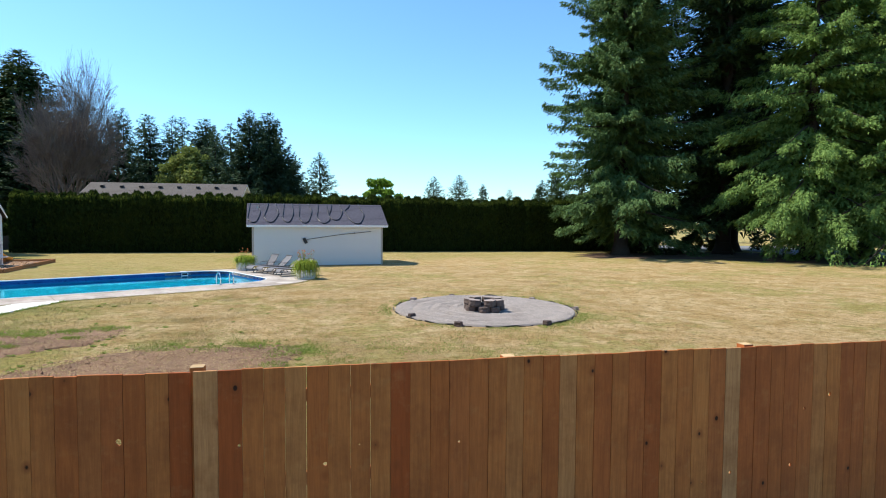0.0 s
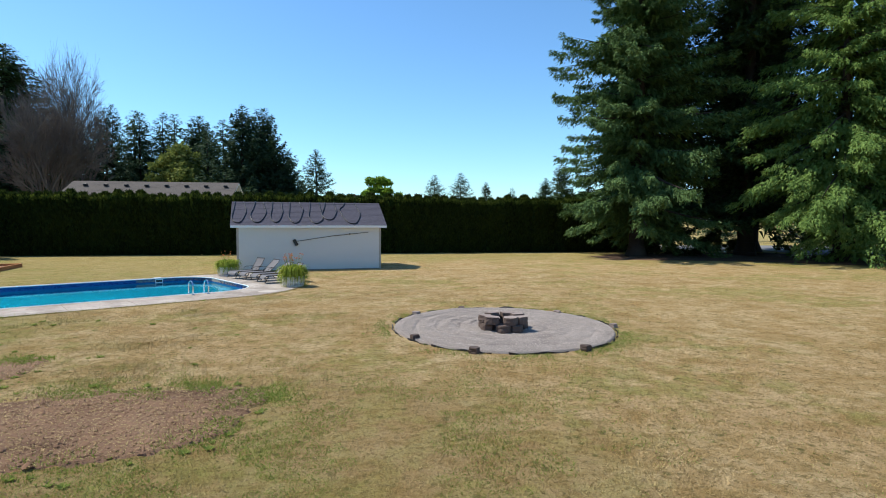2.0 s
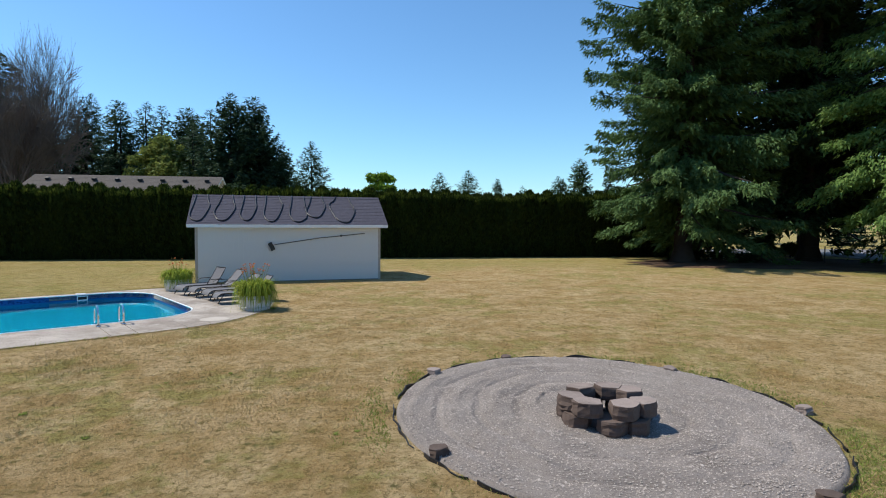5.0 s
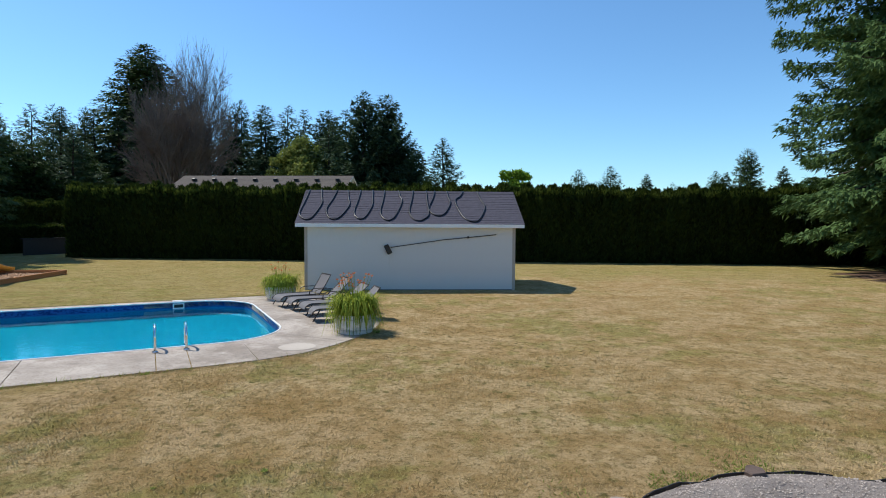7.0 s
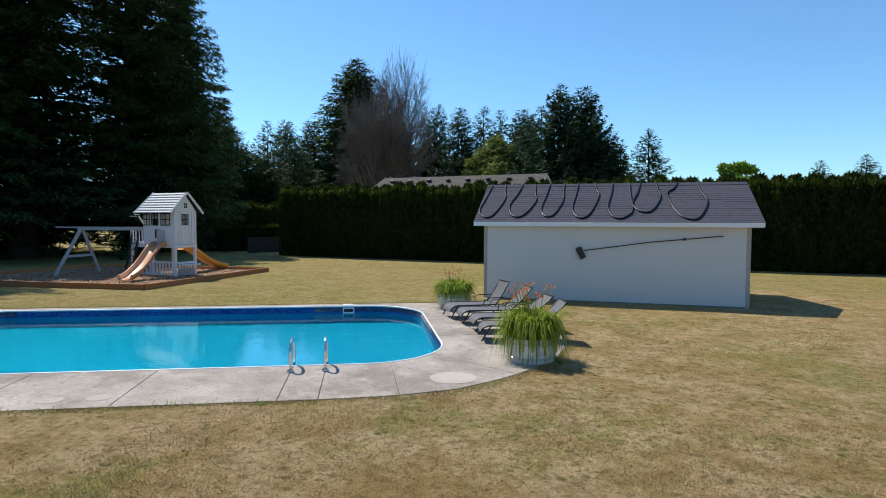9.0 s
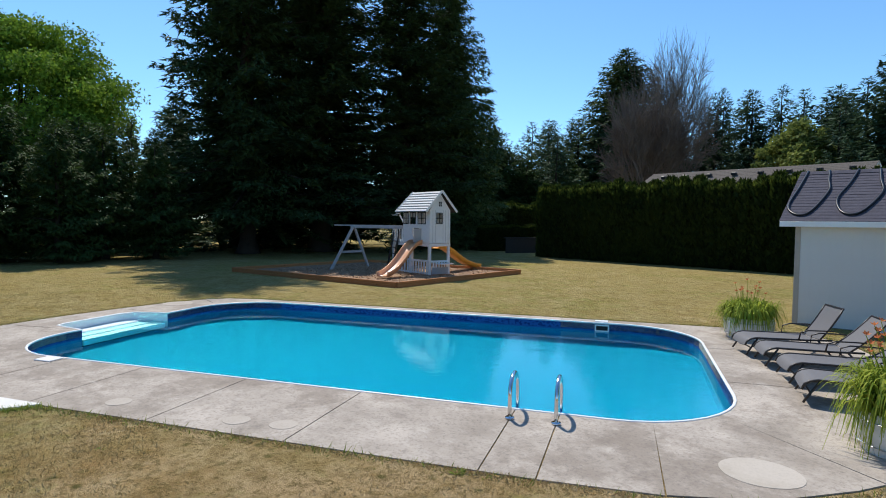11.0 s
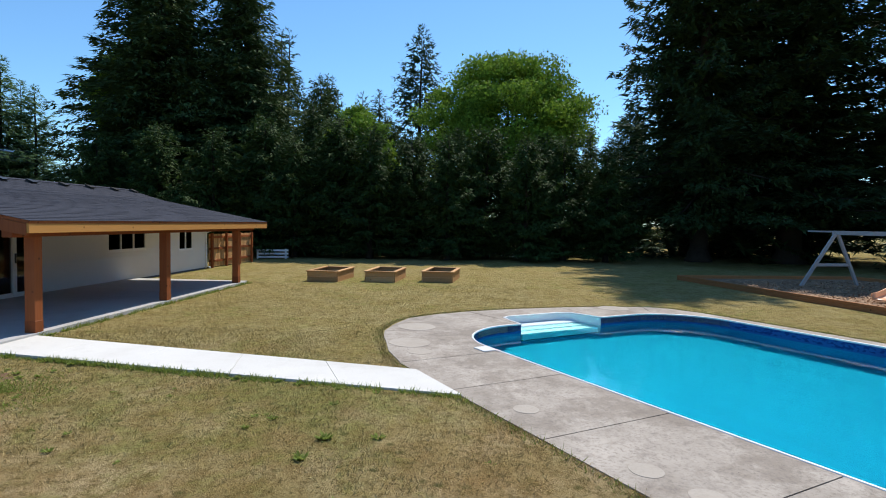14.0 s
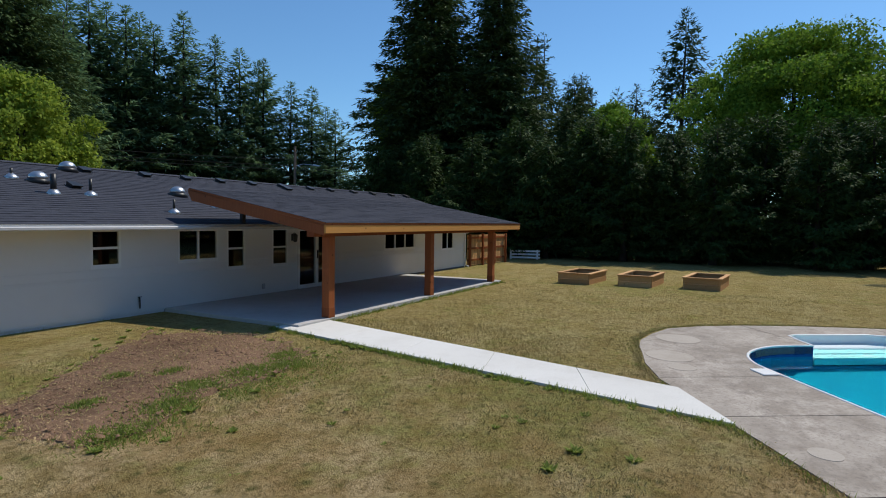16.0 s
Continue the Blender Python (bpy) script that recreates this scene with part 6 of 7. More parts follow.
for course in range(2):
    for i in range(7):
        a = 360 / 7 * (i + 0.42 * course) + (5 if i % 2 else -4) + 8
        me = wall_block(course * 10 + i, 0.385, 0.23, 0.27, 0.178)
        me.materials.append(BLOCK)
        me.materials.append(LITSTONE)
        # upward faces of the top course take the paler stone as painted sunlight
        if course:
            for f in me.polygons:
                f.material_index = int(f.normal.z > 0.9)
        r = 0.585 + 0.026 * ((i * 5) % 3 - 1) - 0.01 * course
        m = Matrix.Rotation(radians(a), 4, "Z") @ pose(0, r - 0.03, 0.055 + course * 0.182, (i * 5 % 7) - 3, (i * 3 % 5) - 2, (i * 37 % 25) - 12)
        part("block", me, None, pit, m=m)
part("ash_bed", MB().tube([(0, 0, 0.05), (0, 0, 0.085)], [0.42, 0.36], 18), BLOCK, pit, "dark ash and charred soil")
# edge stones and plastic edging round the gravel
stone_spots = [(2.87, 15.86, 20, 1.0), (8.01, 16.59, 70, 0.9), (4.0, 14.40, -35, 1.05), (3.24, 19.2, 40, 1.0), (4.75, 20.05, 10, 0.9), (7.41, 18.85, -40, 0.95), (6.28, 14.28, 30, 1.0)]
for i, (x, y, rz, s) in enumerate(stone_spots):
    st = wall_block(40 + i, 0.22, 0.16, 0.16, 0.13)
    st.materials.append(LITSTONE if i % 2 else BLOCK)
    ob = part("edge_stone", st, None, m=pose(x, y, -0.01, (i * 13 % 11) - 5, (i * 7 % 9) - 4, rz) @ Matrix.Diagonal((s, s, s, 1)))
    tagged(ob, "small grey-brown block edging the gravel ring", "stone", "edge stones")
edge = MB()
M = 150
for i in range(M):
    t = 2 * math.pi * i / M
    k = 1.012 + 0.02 * noise.noise(Vector((math.cos(t) * 2, math.sin(t) * 2, 4))) + 0.006 * math.sin(i * 1.7)
    h = 0.03 + 0.06 * max(0, noise.noise(Vector((math.cos(t) * 5, math.sin(t) * 5, 9)))) + 0.02 * math.sin(i * 0.9)
    px, py = GX + RX * k * math.cos(t), GY + RY_ * k * math.sin(t)
    ox, oy = math.cos(t) * 0.012, math.sin(t) * 0.012
    lean = 0.03 * noise.noise(Vector((math.cos(t) * 6, math.sin(t) * 6, 2)))
    edge.v += [(px, py, -0.05), (px + ox * lean * 60, py + oy * lean * 60, h), (px + ox + ox * lean * 60, py + oy + oy * lean * 60, h), (px + ox, py + oy, -0.05)]
for i in range(M):
    if i % 50 in (4, 5, 6, 18, 19, 20, 33, 34, 41):
        continue
    a, b = i * 4, ((i + 1) % M) * 4
    for j in range(3):
        edge.f.append((a + j, b + j, b + j + 1, a + j + 1))
tagged(part("lawn_edging", edge, PLASTIC), "buckled black plastic lawn edging round gravel", "edging")


# ---------- raised garden beds ----------
def garden_bed(x, y, lx, ly, rz):
    t = thing("raised_bed", pose(x, y, 0, 0, 0, rz), "empty raised garden bed of new cedar boards", "garden bed", "raised beds")
    h = 0.36
    for z in (0.0, 0.185):
        part("board", MB().box(-lx, 0, z, 0, 0.04, z + 0.178), BEDWOOD, t, bevel=0.004)
        part("board", MB().box(-lx, ly - 0.04, z, 0, ly, z + 0.178), BEDWOOD, t, bevel=0.004)
        part("board", MB().box(-0.04, 0.041, z, 0, ly - 0.041, z + 0.178), BEDWOOD, t, bevel=0.004)
        part("board", MB().box(-lx, 0.041, z, -lx + 0.04, ly - 0.041, z + 0.178), BEDWOOD, t, bevel=0.004)
    part("cap_board", MB().box(-lx - 0.04, -0.04, h + 0.004, 0.04, 0.10, h + 0.042), BEDWOOD, t, bevel=0.004)
    part("cap_board", MB().box(-lx - 0.04, ly - 0.10, h + 0.004, 0.04, ly + 0.04, h + 0.042), BEDWOOD, t, bevel=0.004)
    part("cap_board", MB().box(-0.10, 0.101, h + 0.004, 0.04, ly - 0.101, h + 0.042), BEDWOOD, t, bevel=0.004)
    part("cap_board", MB().box(-lx - 0.04, 0.101, h + 0.004, -lx + 0.10, ly - 0.101, h + 0.042), BEDWOOD, t, bevel=0.004)
    part("soil", MB().box(-lx + 0.045, 0.045, 0.0, -0.045, ly - 0.045, 0.12), SOIL, t, "dark soil low in bed")


garden_bed(-21.05, 14.33, 2.15, 1.12, -3)
garden_bed(-21.38, 16.33, 2.15, 1.12, -3)
garden_bed(-21.80, 18.36, 2.15, 1.14, -5)


# ---------- sun loungers ----------
def lounger(tx, tz):
    """A sling lounger; tx, tz: how far back and how high the top of its backrest lies."""
    t = thing("sun_lounger", label="grey sling sun lounger with dark frame", category="sun lounger", group="loungers by the pool")
    hw = 0.32
    prof = [(0.0, 0.20), (0.03, 0.27), (0.09, 0.315), (0.18, 0.335), (0.6, 0.33), (1.0, 0.325), (1.22, 0.33)]
    backp = [(1.22 + (tx - 1.22) * f, 0.34 + (tz - 0.34) * (f - 0.06 * math.sin(math.pi * f))) for f in (0, 0.25, 0.5, 0.75, 1)]

    def sheet(pr, dip):
        mb = MB()
        for i, (s, z) in enumerate(pr):
            for j in range(5):
                f = j / 4 * 2 - 1
                mb.v.append((s, f * (hw - 0.02), z - dip * (1 - f * f)))
        for i, (s, z) in enumerate(pr):
            for j in range(5):
                f = j / 4 * 2 - 1
                mb.v.append((s + 0.004, f * (hw - 0.02), z - dip * (1 - f * f) - 0.008))
        n = len(pr) * 5
        for i in range(len(pr) - 1):
            for j in range(4):
                a = i * 5 + j
                mb.f.append((a, a + 5, a + 6, a + 1))
                mb.f.append((n + a, n + a + 1, n + a + 6, n + a + 5))
        return mb

    part("seat", sheet(prof, 0.015), SLING, t, "grey woven sling seat", True)
    part("backrest", sheet(backp, 0.012), SLING, t, "grey woven sling backrest", True)
    for sy in (-1, 1):
        part("frame", MB().tube([(s, sy * hw, z) for s, z in prof] + [(1.40, sy * hw, 0.33)], 0.017, 7), TUBE, t, smooth=True)
        part("back_frame", MB().tube([(s, sy * (hw - 0.02), z) for s, z in backp], 0.015, 7), TUBE, t, smooth=True)
        part("leg", MB().tube([(0.20, sy * hw, 0.32), (0.10, sy * hw, 0.16), (0.02, sy * (hw + 0.01), 0.03)], 0.016, 7), TUBE, t, smooth=True)
        part("leg", MB().tube([(1.18, sy * hw, 0.32), (1.32, sy * hw, 0.16), (1.42, sy * (hw + 0.01), 0.03)], 0.016, 7), TUBE, t, smooth=True)
        part("armrest", MB().tube([(0.86, sy * (hw + 0.02), 0.33), (0.88, sy * (hw + 0.03), 0.46), (1.0, sy * (hw + 0.03), 0.50), (1.30, sy * (hw + 0.03), 0.50), (1.42, sy * hw, 0.49)], 0.013, 6), TUBE, t, smooth=True)
    part("cross_bar", MB().tube([(0.1, -hw, 0.16), (0.1, hw, 0.16)], 0.013, 6), TUBE, t)
    part("cross_bar", MB().tube([(1.32, -hw, 0.16), (1.32, hw, 0.16)], 0.013, 6), TUBE, t)
    part("top_bar", MB().tube([(tx, -hw + 0.02, tz), (tx, hw - 0.02, tz)], 0.015, 7), TUBE, t)
    return t


for fx_, fy_, a, tx, tz in ((-4.2, 30.45, 42, 1.57, 0.88), (-3.6, 29.91, 35, 1.72, 0.84), (-2.97, 29.13, 34, 1.78, 0.76), (-2.44, 28.34, 26, 1.72, 0.80)):
    ca_, sa_ = math.cos(radians(a)), math.sin(radians(a))
    lounger(tx, tz).matrix_basis = pose(fx_ - 0.02 * ca_ + 0.33 * sa_, fy_ - 0.02 * sa_ - 0.33 * ca_, 0.03, 0, 0, a)


# ---------- daylily planters ----------
def planter(x, y, r, h, seed, reach, rise, blooms, z=0.03):
    rng = random.Random(seed)
    t = thing("planter", pose(x, y, z), "white half-barrel planter full of daylilies", "planter", "daylily planters")
    n = 18
    for i in range(n):
        a0, a1 = 2 * math.pi * (i + 0.03) / n, 2 * math.pi * (i + 0.97) / n
        mb = MB()
        for z_, k in ((0, 0.86), (h * 0.45, 0.99), (h * 0.75, 1.0), (h, 0.97)):
            for a, q in ((a0, 1), (a1, 1), (a1, 0.94), (a0, 0.94)):
                mb.v.append((math.cos(a) * r * k * q, math.sin(a) * r * k * q, z_))
        for l in range(3):
            for j in range(4):
                mb.f.append((l * 4 + j, l * 4 + (j + 1) % 4, l * 4 + 4 + (j + 1) % 4, l * 4 + 4 + j))
        mb.f += [(0, 3, 2, 1), (12, 13, 14, 15)]
        part("stave", mb, PLAYWHITE, t)
    for z_ in (h * 0.22, h * 0.8):
        k = 0.955 if z_ < h * 0.5 else 1.006
        part("hoop", MB().tube([(math.cos(a * 0.2618) * r * k, math.sin(a * 0.2618) * r * k, z_) for a in range(24)], 0.008, 5, True), GALV, t)
    part("soil", MB().tube([(0, 0, 0.05), (0, 0, h * 0.9)], [r * 0.82, r * 0.92], 18), SOIL, t)
    quads = []
    for i in range(1600):
        a = rng.uniform(0, 2 * math.pi)
        r0 = r * 0.75 * math.sqrt(rng.random())
        L = rng.uniform(0.65, 1.15)
        out = reach * L * rng.uniform(0.12, 0.84)
        up = rise * rng.uniform(0.6, 1.1)
        drop = rng.uniform(0.15, 1.0) * rise * 1.05
        wd = rng.uniform(0.012, 0.022)
        px, py = math.cos(a + rng.uniform(-0.6, 0.6)) * r0, math.sin(a + rng.uniform(-0.6, 0.6)) * r0
        prev = None
        for s in range(6):
            f = s / 5
            q = Vector((px + math.cos(a) * out * f, py + math.sin(a) * out * f, h * 0.9 + up * math.sin(f * 2.0) * 1.05 - drop * f ** 2.4 * 1.4))
            wv = Vector((-math.sin(a), math.cos(a), 0)) * wd * (1 - 0.85 * f ** 1.5)
            if prev:
                quads.append((prev[0] - prev[1], prev[0] + prev[1], q + wv, q - wv))
            prev = (q, wv)
    arr = np.array([[tuple(p) for p in qd] for qd in quads])
    part("foliage", quads_mesh("foliage", arr, LILY), None, t, "arching strap-shaped green leaves")
    for i in range(blooms):
        a, rr = rng.uniform(0, 6.28), rng.uniform(0.1, reach * 0.85)
        c = Vector((math.cos(a) * rr, math.sin(a) * rr, h + rise * rng.uniform(1.15, 1.75)))
        part("stalk", MB().tube([(c.x * 0.3, c.y * 0.3, h * 0.9), (c.x * 0.8, c.y * 0.8, c.z - 0.2), tuple(c)], 0.004, 4), LILY, t)
        part("bloom", bloom_mesh, None, t, "orange lily flower", m=pose(c.x, c.y, c.z, rng.uniform(-30, 30), rng.uniform(-30, 30), rng.uniform(0, 60)))


pv_, pf_ = [(0, 0, 0)], []
for j in range(6):
    b = j * 1.047
    d = Vector((math.cos(b), math.sin(b), 0.9)) * 0.042
    wv = Vector((-math.sin(b), math.cos(b), 0)) * 0.013
    k0 = len(pv_)
    pv_ += [tuple(d * 0.55 + wv), tuple(d), tuple(d * 0.55 - wv)]
    pf_.append((0, k0, k0 + 1, k0 + 2))
bloom_mesh = MB().add(pv_, pf_).mesh("bloom")
bloom_mesh.materials.append(BLOOM)
planter(-0.90, 26.84, 0.46, 0.42, 3, 0.55, 0.52, 34)
planter(-4.47, 31.80, 0.47, 0.42, 8, 0.50, 0.42, 16)


# ---------- play set ----------
def timber(parent, name, a, b, w, h, material, label=""):
    return part(name, MB().bar(a, b, w, h), material, parent, label, bevel=0.004)


F_, R_, L_ = Vector((-15.8, 31.0, 0)), Vector((-17.1, 38.75, 0)), Vector((-25.0, 28.6, 0))
B_ = R_ + (L_ - F_)
border = thing("play_area_border", label="stained timber border round wood chips", category="border")
up = Vector((0, 0, 0.10))
for a, b in ((F_, R_), (R_, B_), (B_, L_), (L_, F_)):
    d = (b - a).normalized() * 0.03
    for z in (0.05, 0.155):
        timber(border, "timber", a + d + Vector((0, 0, z)), b - d + Vector((0, 0, z)), 0.09, 0.10, PLAYWOOD)
tagged(part("wood_chips", MB().add([tuple(p + Vector((0, 0, 0.07))) for p in (F_, R_, B_, L_)], [(0, 1, 2, 3)]), MULCH), "bark chip ground cover in the play area", "wood chips", kind="structure")
g = np.random.default_rng(9)
N = 9000
s1, s2 = g.random(N), g.random(N)
cp = np.array(F_)[None] + s1[:, None] * np.array(R_ - F_)[None] + s2[:, None] * np.array(L_ - F_)[None] * 0.9
cp[:, 2] = 0.085
d = unit(np.stack([g.normal(0, 1, N), g.normal(0, 1, N), g.normal(0, 0.25, N)], 1))
w = unit(np.cross(d, np.stack([g.normal(0, 0.3, N), g.normal(0, 0.3, N), np.ones(N)], 1)))
chips = foliage("loose_chips", (0.20, 0.105, 0.052), (0.58, 0.38, 0.23), 0.0, 3.0)
tagged(new("wood_chip_cover", quads_mesh("wood_chip_cover", kites(cp, d, w, g.uniform(0.05, 0.12, N), g.uniform(0.03, 0.06, N)), chips)), "loose pale bark chips", "wood chips", kind="stuff")

play = thing("play_set", label="white wooden playhouse tower with slides and swing beam", category="play set")
TX0, TX1, TY0, TY1, PZ, TZ, DX0 = -20.12, -18.25, 34.40, 35.52, 1.40, 2.80, -20.95
for x in (-19.62, TX1 - 0.05):
    for y in (TY0 + 0.05, TY1 - 0.05):
        timber(play, "post", (x, y, 0.05), (x, y, PZ - 0.13), 0.10, 0.10, PLAYWHITE)
for y in (TY0 + 0.05, TY1 - 0.05):
    timber(play, "post", (DX0 + 0.05, y, 0.05), (DX0 + 0.05, y, 2.10), 0.10, 0.10, PLAYWHITE)
for i in range(8):
    y = TY0 + 0.07 + i * 0.14
    timber(play, "deck_board", (DX0, y, PZ + 0.02), (TX1 + 0.02, y, PZ + 0.02), 0.125, 0.03, PLAYWHITE)
for y in (TY0, TY1):
    timber(play, "joist", (DX0, y, PZ - 0.07), (TX1, y, PZ - 0.07), 0.05, 0.12, PLAYWHITE)
timber(play, "joist", (TX1 - 0.025, TY0 + 0.03, PZ - 0.07), (TX1 - 0.025, TY1 - 0.03, PZ - 0.07), 0.05, 0.12, PLAYWHITE)
# walls of the little house, boards with openings
wins = [(-20.06, -19.74, 2.22, 2.70), (-19.60, -19.22, 2.22, 2.70), (-19.04, -18.52, 2.22, 2.70), (-19.46, -18.80, PZ + 0.04, 2.04)]
mb = MB()
for a, b, c, dd in cells(TX0, TX1, PZ + 0.036, TZ, wins):
    mb.box(a, TY0 - 0.005, c, b, TY0 + 0.035, dd)
part("wall", mb, PLAYWHITE, play, "white boarded wall")
GW = (34.76, 35.07, 2.24, 2.68)
mb = MB()
for a, b, c, dd in cells(TY0 + 0.036, TY1 - 0.036, PZ + 0.036, TZ, [GW]):
    mb.box(TX1 - 0.035, a, c, TX1 + 0.005, b, dd)
part("wall", mb, PLAYWHITE, play, "white gable wall")
part("wall", MB().box(TX0 + 0.001, TY1 - 0.035, PZ + 0.036, TX1, TY1, TZ), PLAYWHITE, play)
mb = MB()
for a, b, c, dd in cells(TY0 + 0.036, TY1 - 0.036, PZ + 0.036, TZ, [(34.7, 35.25, PZ + 0.04, 2.5)]):
    mb.box(TX0, a, c, TX0 + 0.035, b, dd)
part("wall", mb, PLAYWHITE, play)
for i in range(7):
    y = TY0 + 0.16 + i * 0.14
    if not GW[0] - 0.03 < y < GW[1] + 0.03:
        part("batten", MB().box(TX1 + 0.006, y - 0.006, PZ + 0.04, TX1 + 0.012, y + 0.006, TZ), PLAYGREY, play)
RZP, MY = 3.62, (TY0 + TY1) / 2
for x in (TX1 - 0.03, TX0):
    part("gable", MB().add([(x, TY0, TZ), (x + 0.03, TY0, TZ), (x, TY1, TZ), (x + 0.03, TY1, TZ), (x, MY, RZP - 0.12), (x + 0.03, MY, RZP - 0.12)], [(0, 2, 4), (1, 5, 3), (0, 1, 3, 2), (0, 4, 5, 1), (2, 3, 5, 4)]), PLAYWHITE, play)
for k, (a, b, c, dd) in enumerate(wins[:3]):
    for z in (c, (c + dd) / 2, dd):
        part("muntin", MB().box(a - 0.02, TY0 - 0.022, z - 0.016, b + 0.02, TY0 - 0.006, z + 0.016), BLACK, play)
    for x in (a, (a + b) / 2, b):
        part("muntin", MB().box(x - 0.014, TY0 - 0.026, c, x + 0.014, TY0 - 0.008, dd), BLACK, play)
for z in (GW[2], (GW[2] + GW[3]) / 2, GW[3]):
    part("muntin", MB().box(TX1 + 0.006, GW[0] - 0.02, z - 0.016, TX1 + 0.02, GW[1] + 0.02, z + 0.016), BLACK, play)
for y in (GW[0], (GW[0] + GW[1]) / 2, GW[1]):
    part("muntin", MB().box(TX1 + 0.008, y - 0.014, GW[2], TX1 + 0.024, y + 0.014, GW[3]), BLACK, play)
for y in (MY - 0.045, MY + 0.045):
    for z in (2.96, 3.07):
        part("attic_pane", MB().box(TX1 + 0.002, y - 0.03, z, TX1 + 0.018, y + 0.03, z + 0.09), BLACK, play)
for dy_ in (-0.14, -0.05, 0.05, 0.14):
    timber(play, "gable_fret", (TX1 + 0.03, MY + dy_, 3.42 - abs(dy_) * 1.2), (TX1 + 0.03, MY + dy_ * 0.5, 3.26), 0.02, 0.03, PLAYWHITE)
part("half_door", MB().box(-18.84, TY0 - 0.40, PZ + 0.06, -18.81, TY0 - 0.01, 2.02), PLAYGREY, play, "open grey half door")
part("door_sill", MB().box(-19.46, TY0 - 0.03, PZ + 0.036, -19.16, TY0 - 0.006, 1.68), PLAYWHITE, play)
# board roof with dark gaps, longer at the foot over the open deck
for sgn, ye in ((-1, TY0 - 0.30), (1, TY1 + 0.28)):
    nb2 = 8
    ze = 2.74
    for i in range(nb2):
        f0, f1 = (i + 0.03) / nb2, (i + 0.64) / nb2
        y0_, y1_ = ye + (MY - ye) * f0, ye + (MY - ye) * f1
        z0_, z1_ = ze + (RZP - ze) * f0, ze + (RZP - ze) * f1
        xl = TX0 - 0.20 + 0.16 * f0
        part("roof_board", MB().add([(xl, y0_, z0_), (TX1 + 0.14, y0_, z0_), (TX1 + 0.14, y1_, z1_), (xl, y1_, z1_), (xl, y0_, z0_ + 0.028), (TX1 + 0.14, y0_, z0_ + 0.028), (TX1 + 0.14, y1_, z1_ + 0.02), (xl, y1_, z1_ + 0.02)],
                                    [(0, 3, 2, 1), (4, 5, 6, 7), (0, 1, 5, 4), (1, 2, 6, 5), (2, 3, 7, 6), (3, 0, 4, 7)]), PLAYWHITE, play)
    timber(play, "barge_board", (TX1 + 0.13, ye, ze - 0.01), (TX1 + 0.13, MY, RZP - 0.01), 0.025, 0.10, PLAYWHITE)
    timber(play, "barge_board", (TX0 - 0.18, ye, ze - 0.01), (TX0 - 0.03, MY, RZP - 0.01), 0.025, 0.09, PLAYWHITE)
    # added near-black sheet that paints the shade in the gaps between boards
    part("under_roof", MB().add([(TX0 - 0.15, ye + 0.02, ze - 0.02), (TX1 + 0.10, ye + 0.02, ze - 0.02), (TX1 + 0.10, MY, RZP - 0.03), (TX0, MY, RZP - 0.03), (TX0 - 0.15, ye + 0.02, ze - 0.03), (TX1 + 0.10, ye + 0.02, ze - 0.03), (TX1 + 0.10, MY, RZP - 0.04), (TX0, MY, RZP - 0.04)], [(0, 1, 2, 3), (7, 6, 5, 4)]), SHADEBLACK, play)
# awning over the open deck, and its scalloped bracket
for i in range(2):
    part("awning_board", MB().box(TX0 - 0.46 + i * 0.1, TY0 - 0.30 + i * 0.14, 2.58 + i * 0.08, TX0 - 0.17, TY0 - 0.18 + i * 0.14, 2.61 + i * 0.08), PLAYWHITE, play)
timber(play, "bracket", (TX0 - 0.03, TY0 + 0.02, 2.28), (TX0 - 0.28, TY0 + 0.0, 2.60), 0.03, 0.07, PLAYWHITE)
# balustrade of the open deck and the pickets below
for x0, x1, z0, z1, y in ((DX0 + 0.1, TX0 - 0.03, PZ + 0.08, 2.04, TY0 + 0.02), (-20.45, -19.68, 0.14, 0.66, TY0 + 0.0), (-19.56, TX1 - 0.1, 0.14, 0.66, TY0 + 0.0)):
    timber(play, "rail", (x0, y, z1), (x1, y, z1), 0.04, 0.08, PLAYWHITE)
    timber(play, "rail", (x0, y, z0), (x1, y, z0), 0.04, 0.06, PLAYWHITE)
    n = int((x1 - x0) / 0.155)
    for i in range(n):
        x = x0 + 0.06 + (x1 - x0 - 0.1) * i / max(1, n - 1)
        timber(play, "picket", (x, y - 0.03, z0 - 0.05), (x, y - 0.03, z1 + 0.04), 0.085, 0.018, PLAYWHITE)
for i in range(6):
    y = TY0 + 0.20 + i * 0.15
    timber(play, "picket", (TX1 + 0.03, y, 0.38), (TX1 + 0.03, y, 0.66), 0.018, 0.085, PLAYWHITE)
timber(play, "rail", (TX1, TY0 + 0.05, 0.64), (TX1, TY1 - 0.05, 0.64), 0.04, 0.08, PLAYWHITE)
part("counter_shelf", MB().box(TX1 + 0.04, TY0 + 0.35, 0.52, TX1 + 0.32, TY1 - 0.05, 0.56), PLAYWHITE, play)
part("shop_front", MB().box(TX1 + 0.005, TY0 + 0.12, 0.1, TX1 + 0.02, TY1 - 0.12, 0.40), PLAYGREY, play)
# ladder up to the open deck
for x in (-20.80, -20.40):
    timber(play, "ladder_rail", (x, TY0 - 0.42, 0.05), (x, TY0 + 0.0, 1.9), 0.04, 0.08, BLACK)
for i in range(5):
    f = 0.15 + i * 0.15
    timber(play, "rung", (-20.80, TY0 - 0.42 + 0.42 * f, 0.05 + 1.85 * f), (-20.40, TY0 - 0.42 + 0.42 * f, 0.05 + 1.85 * f), 0.08, 0.03, BLACK)


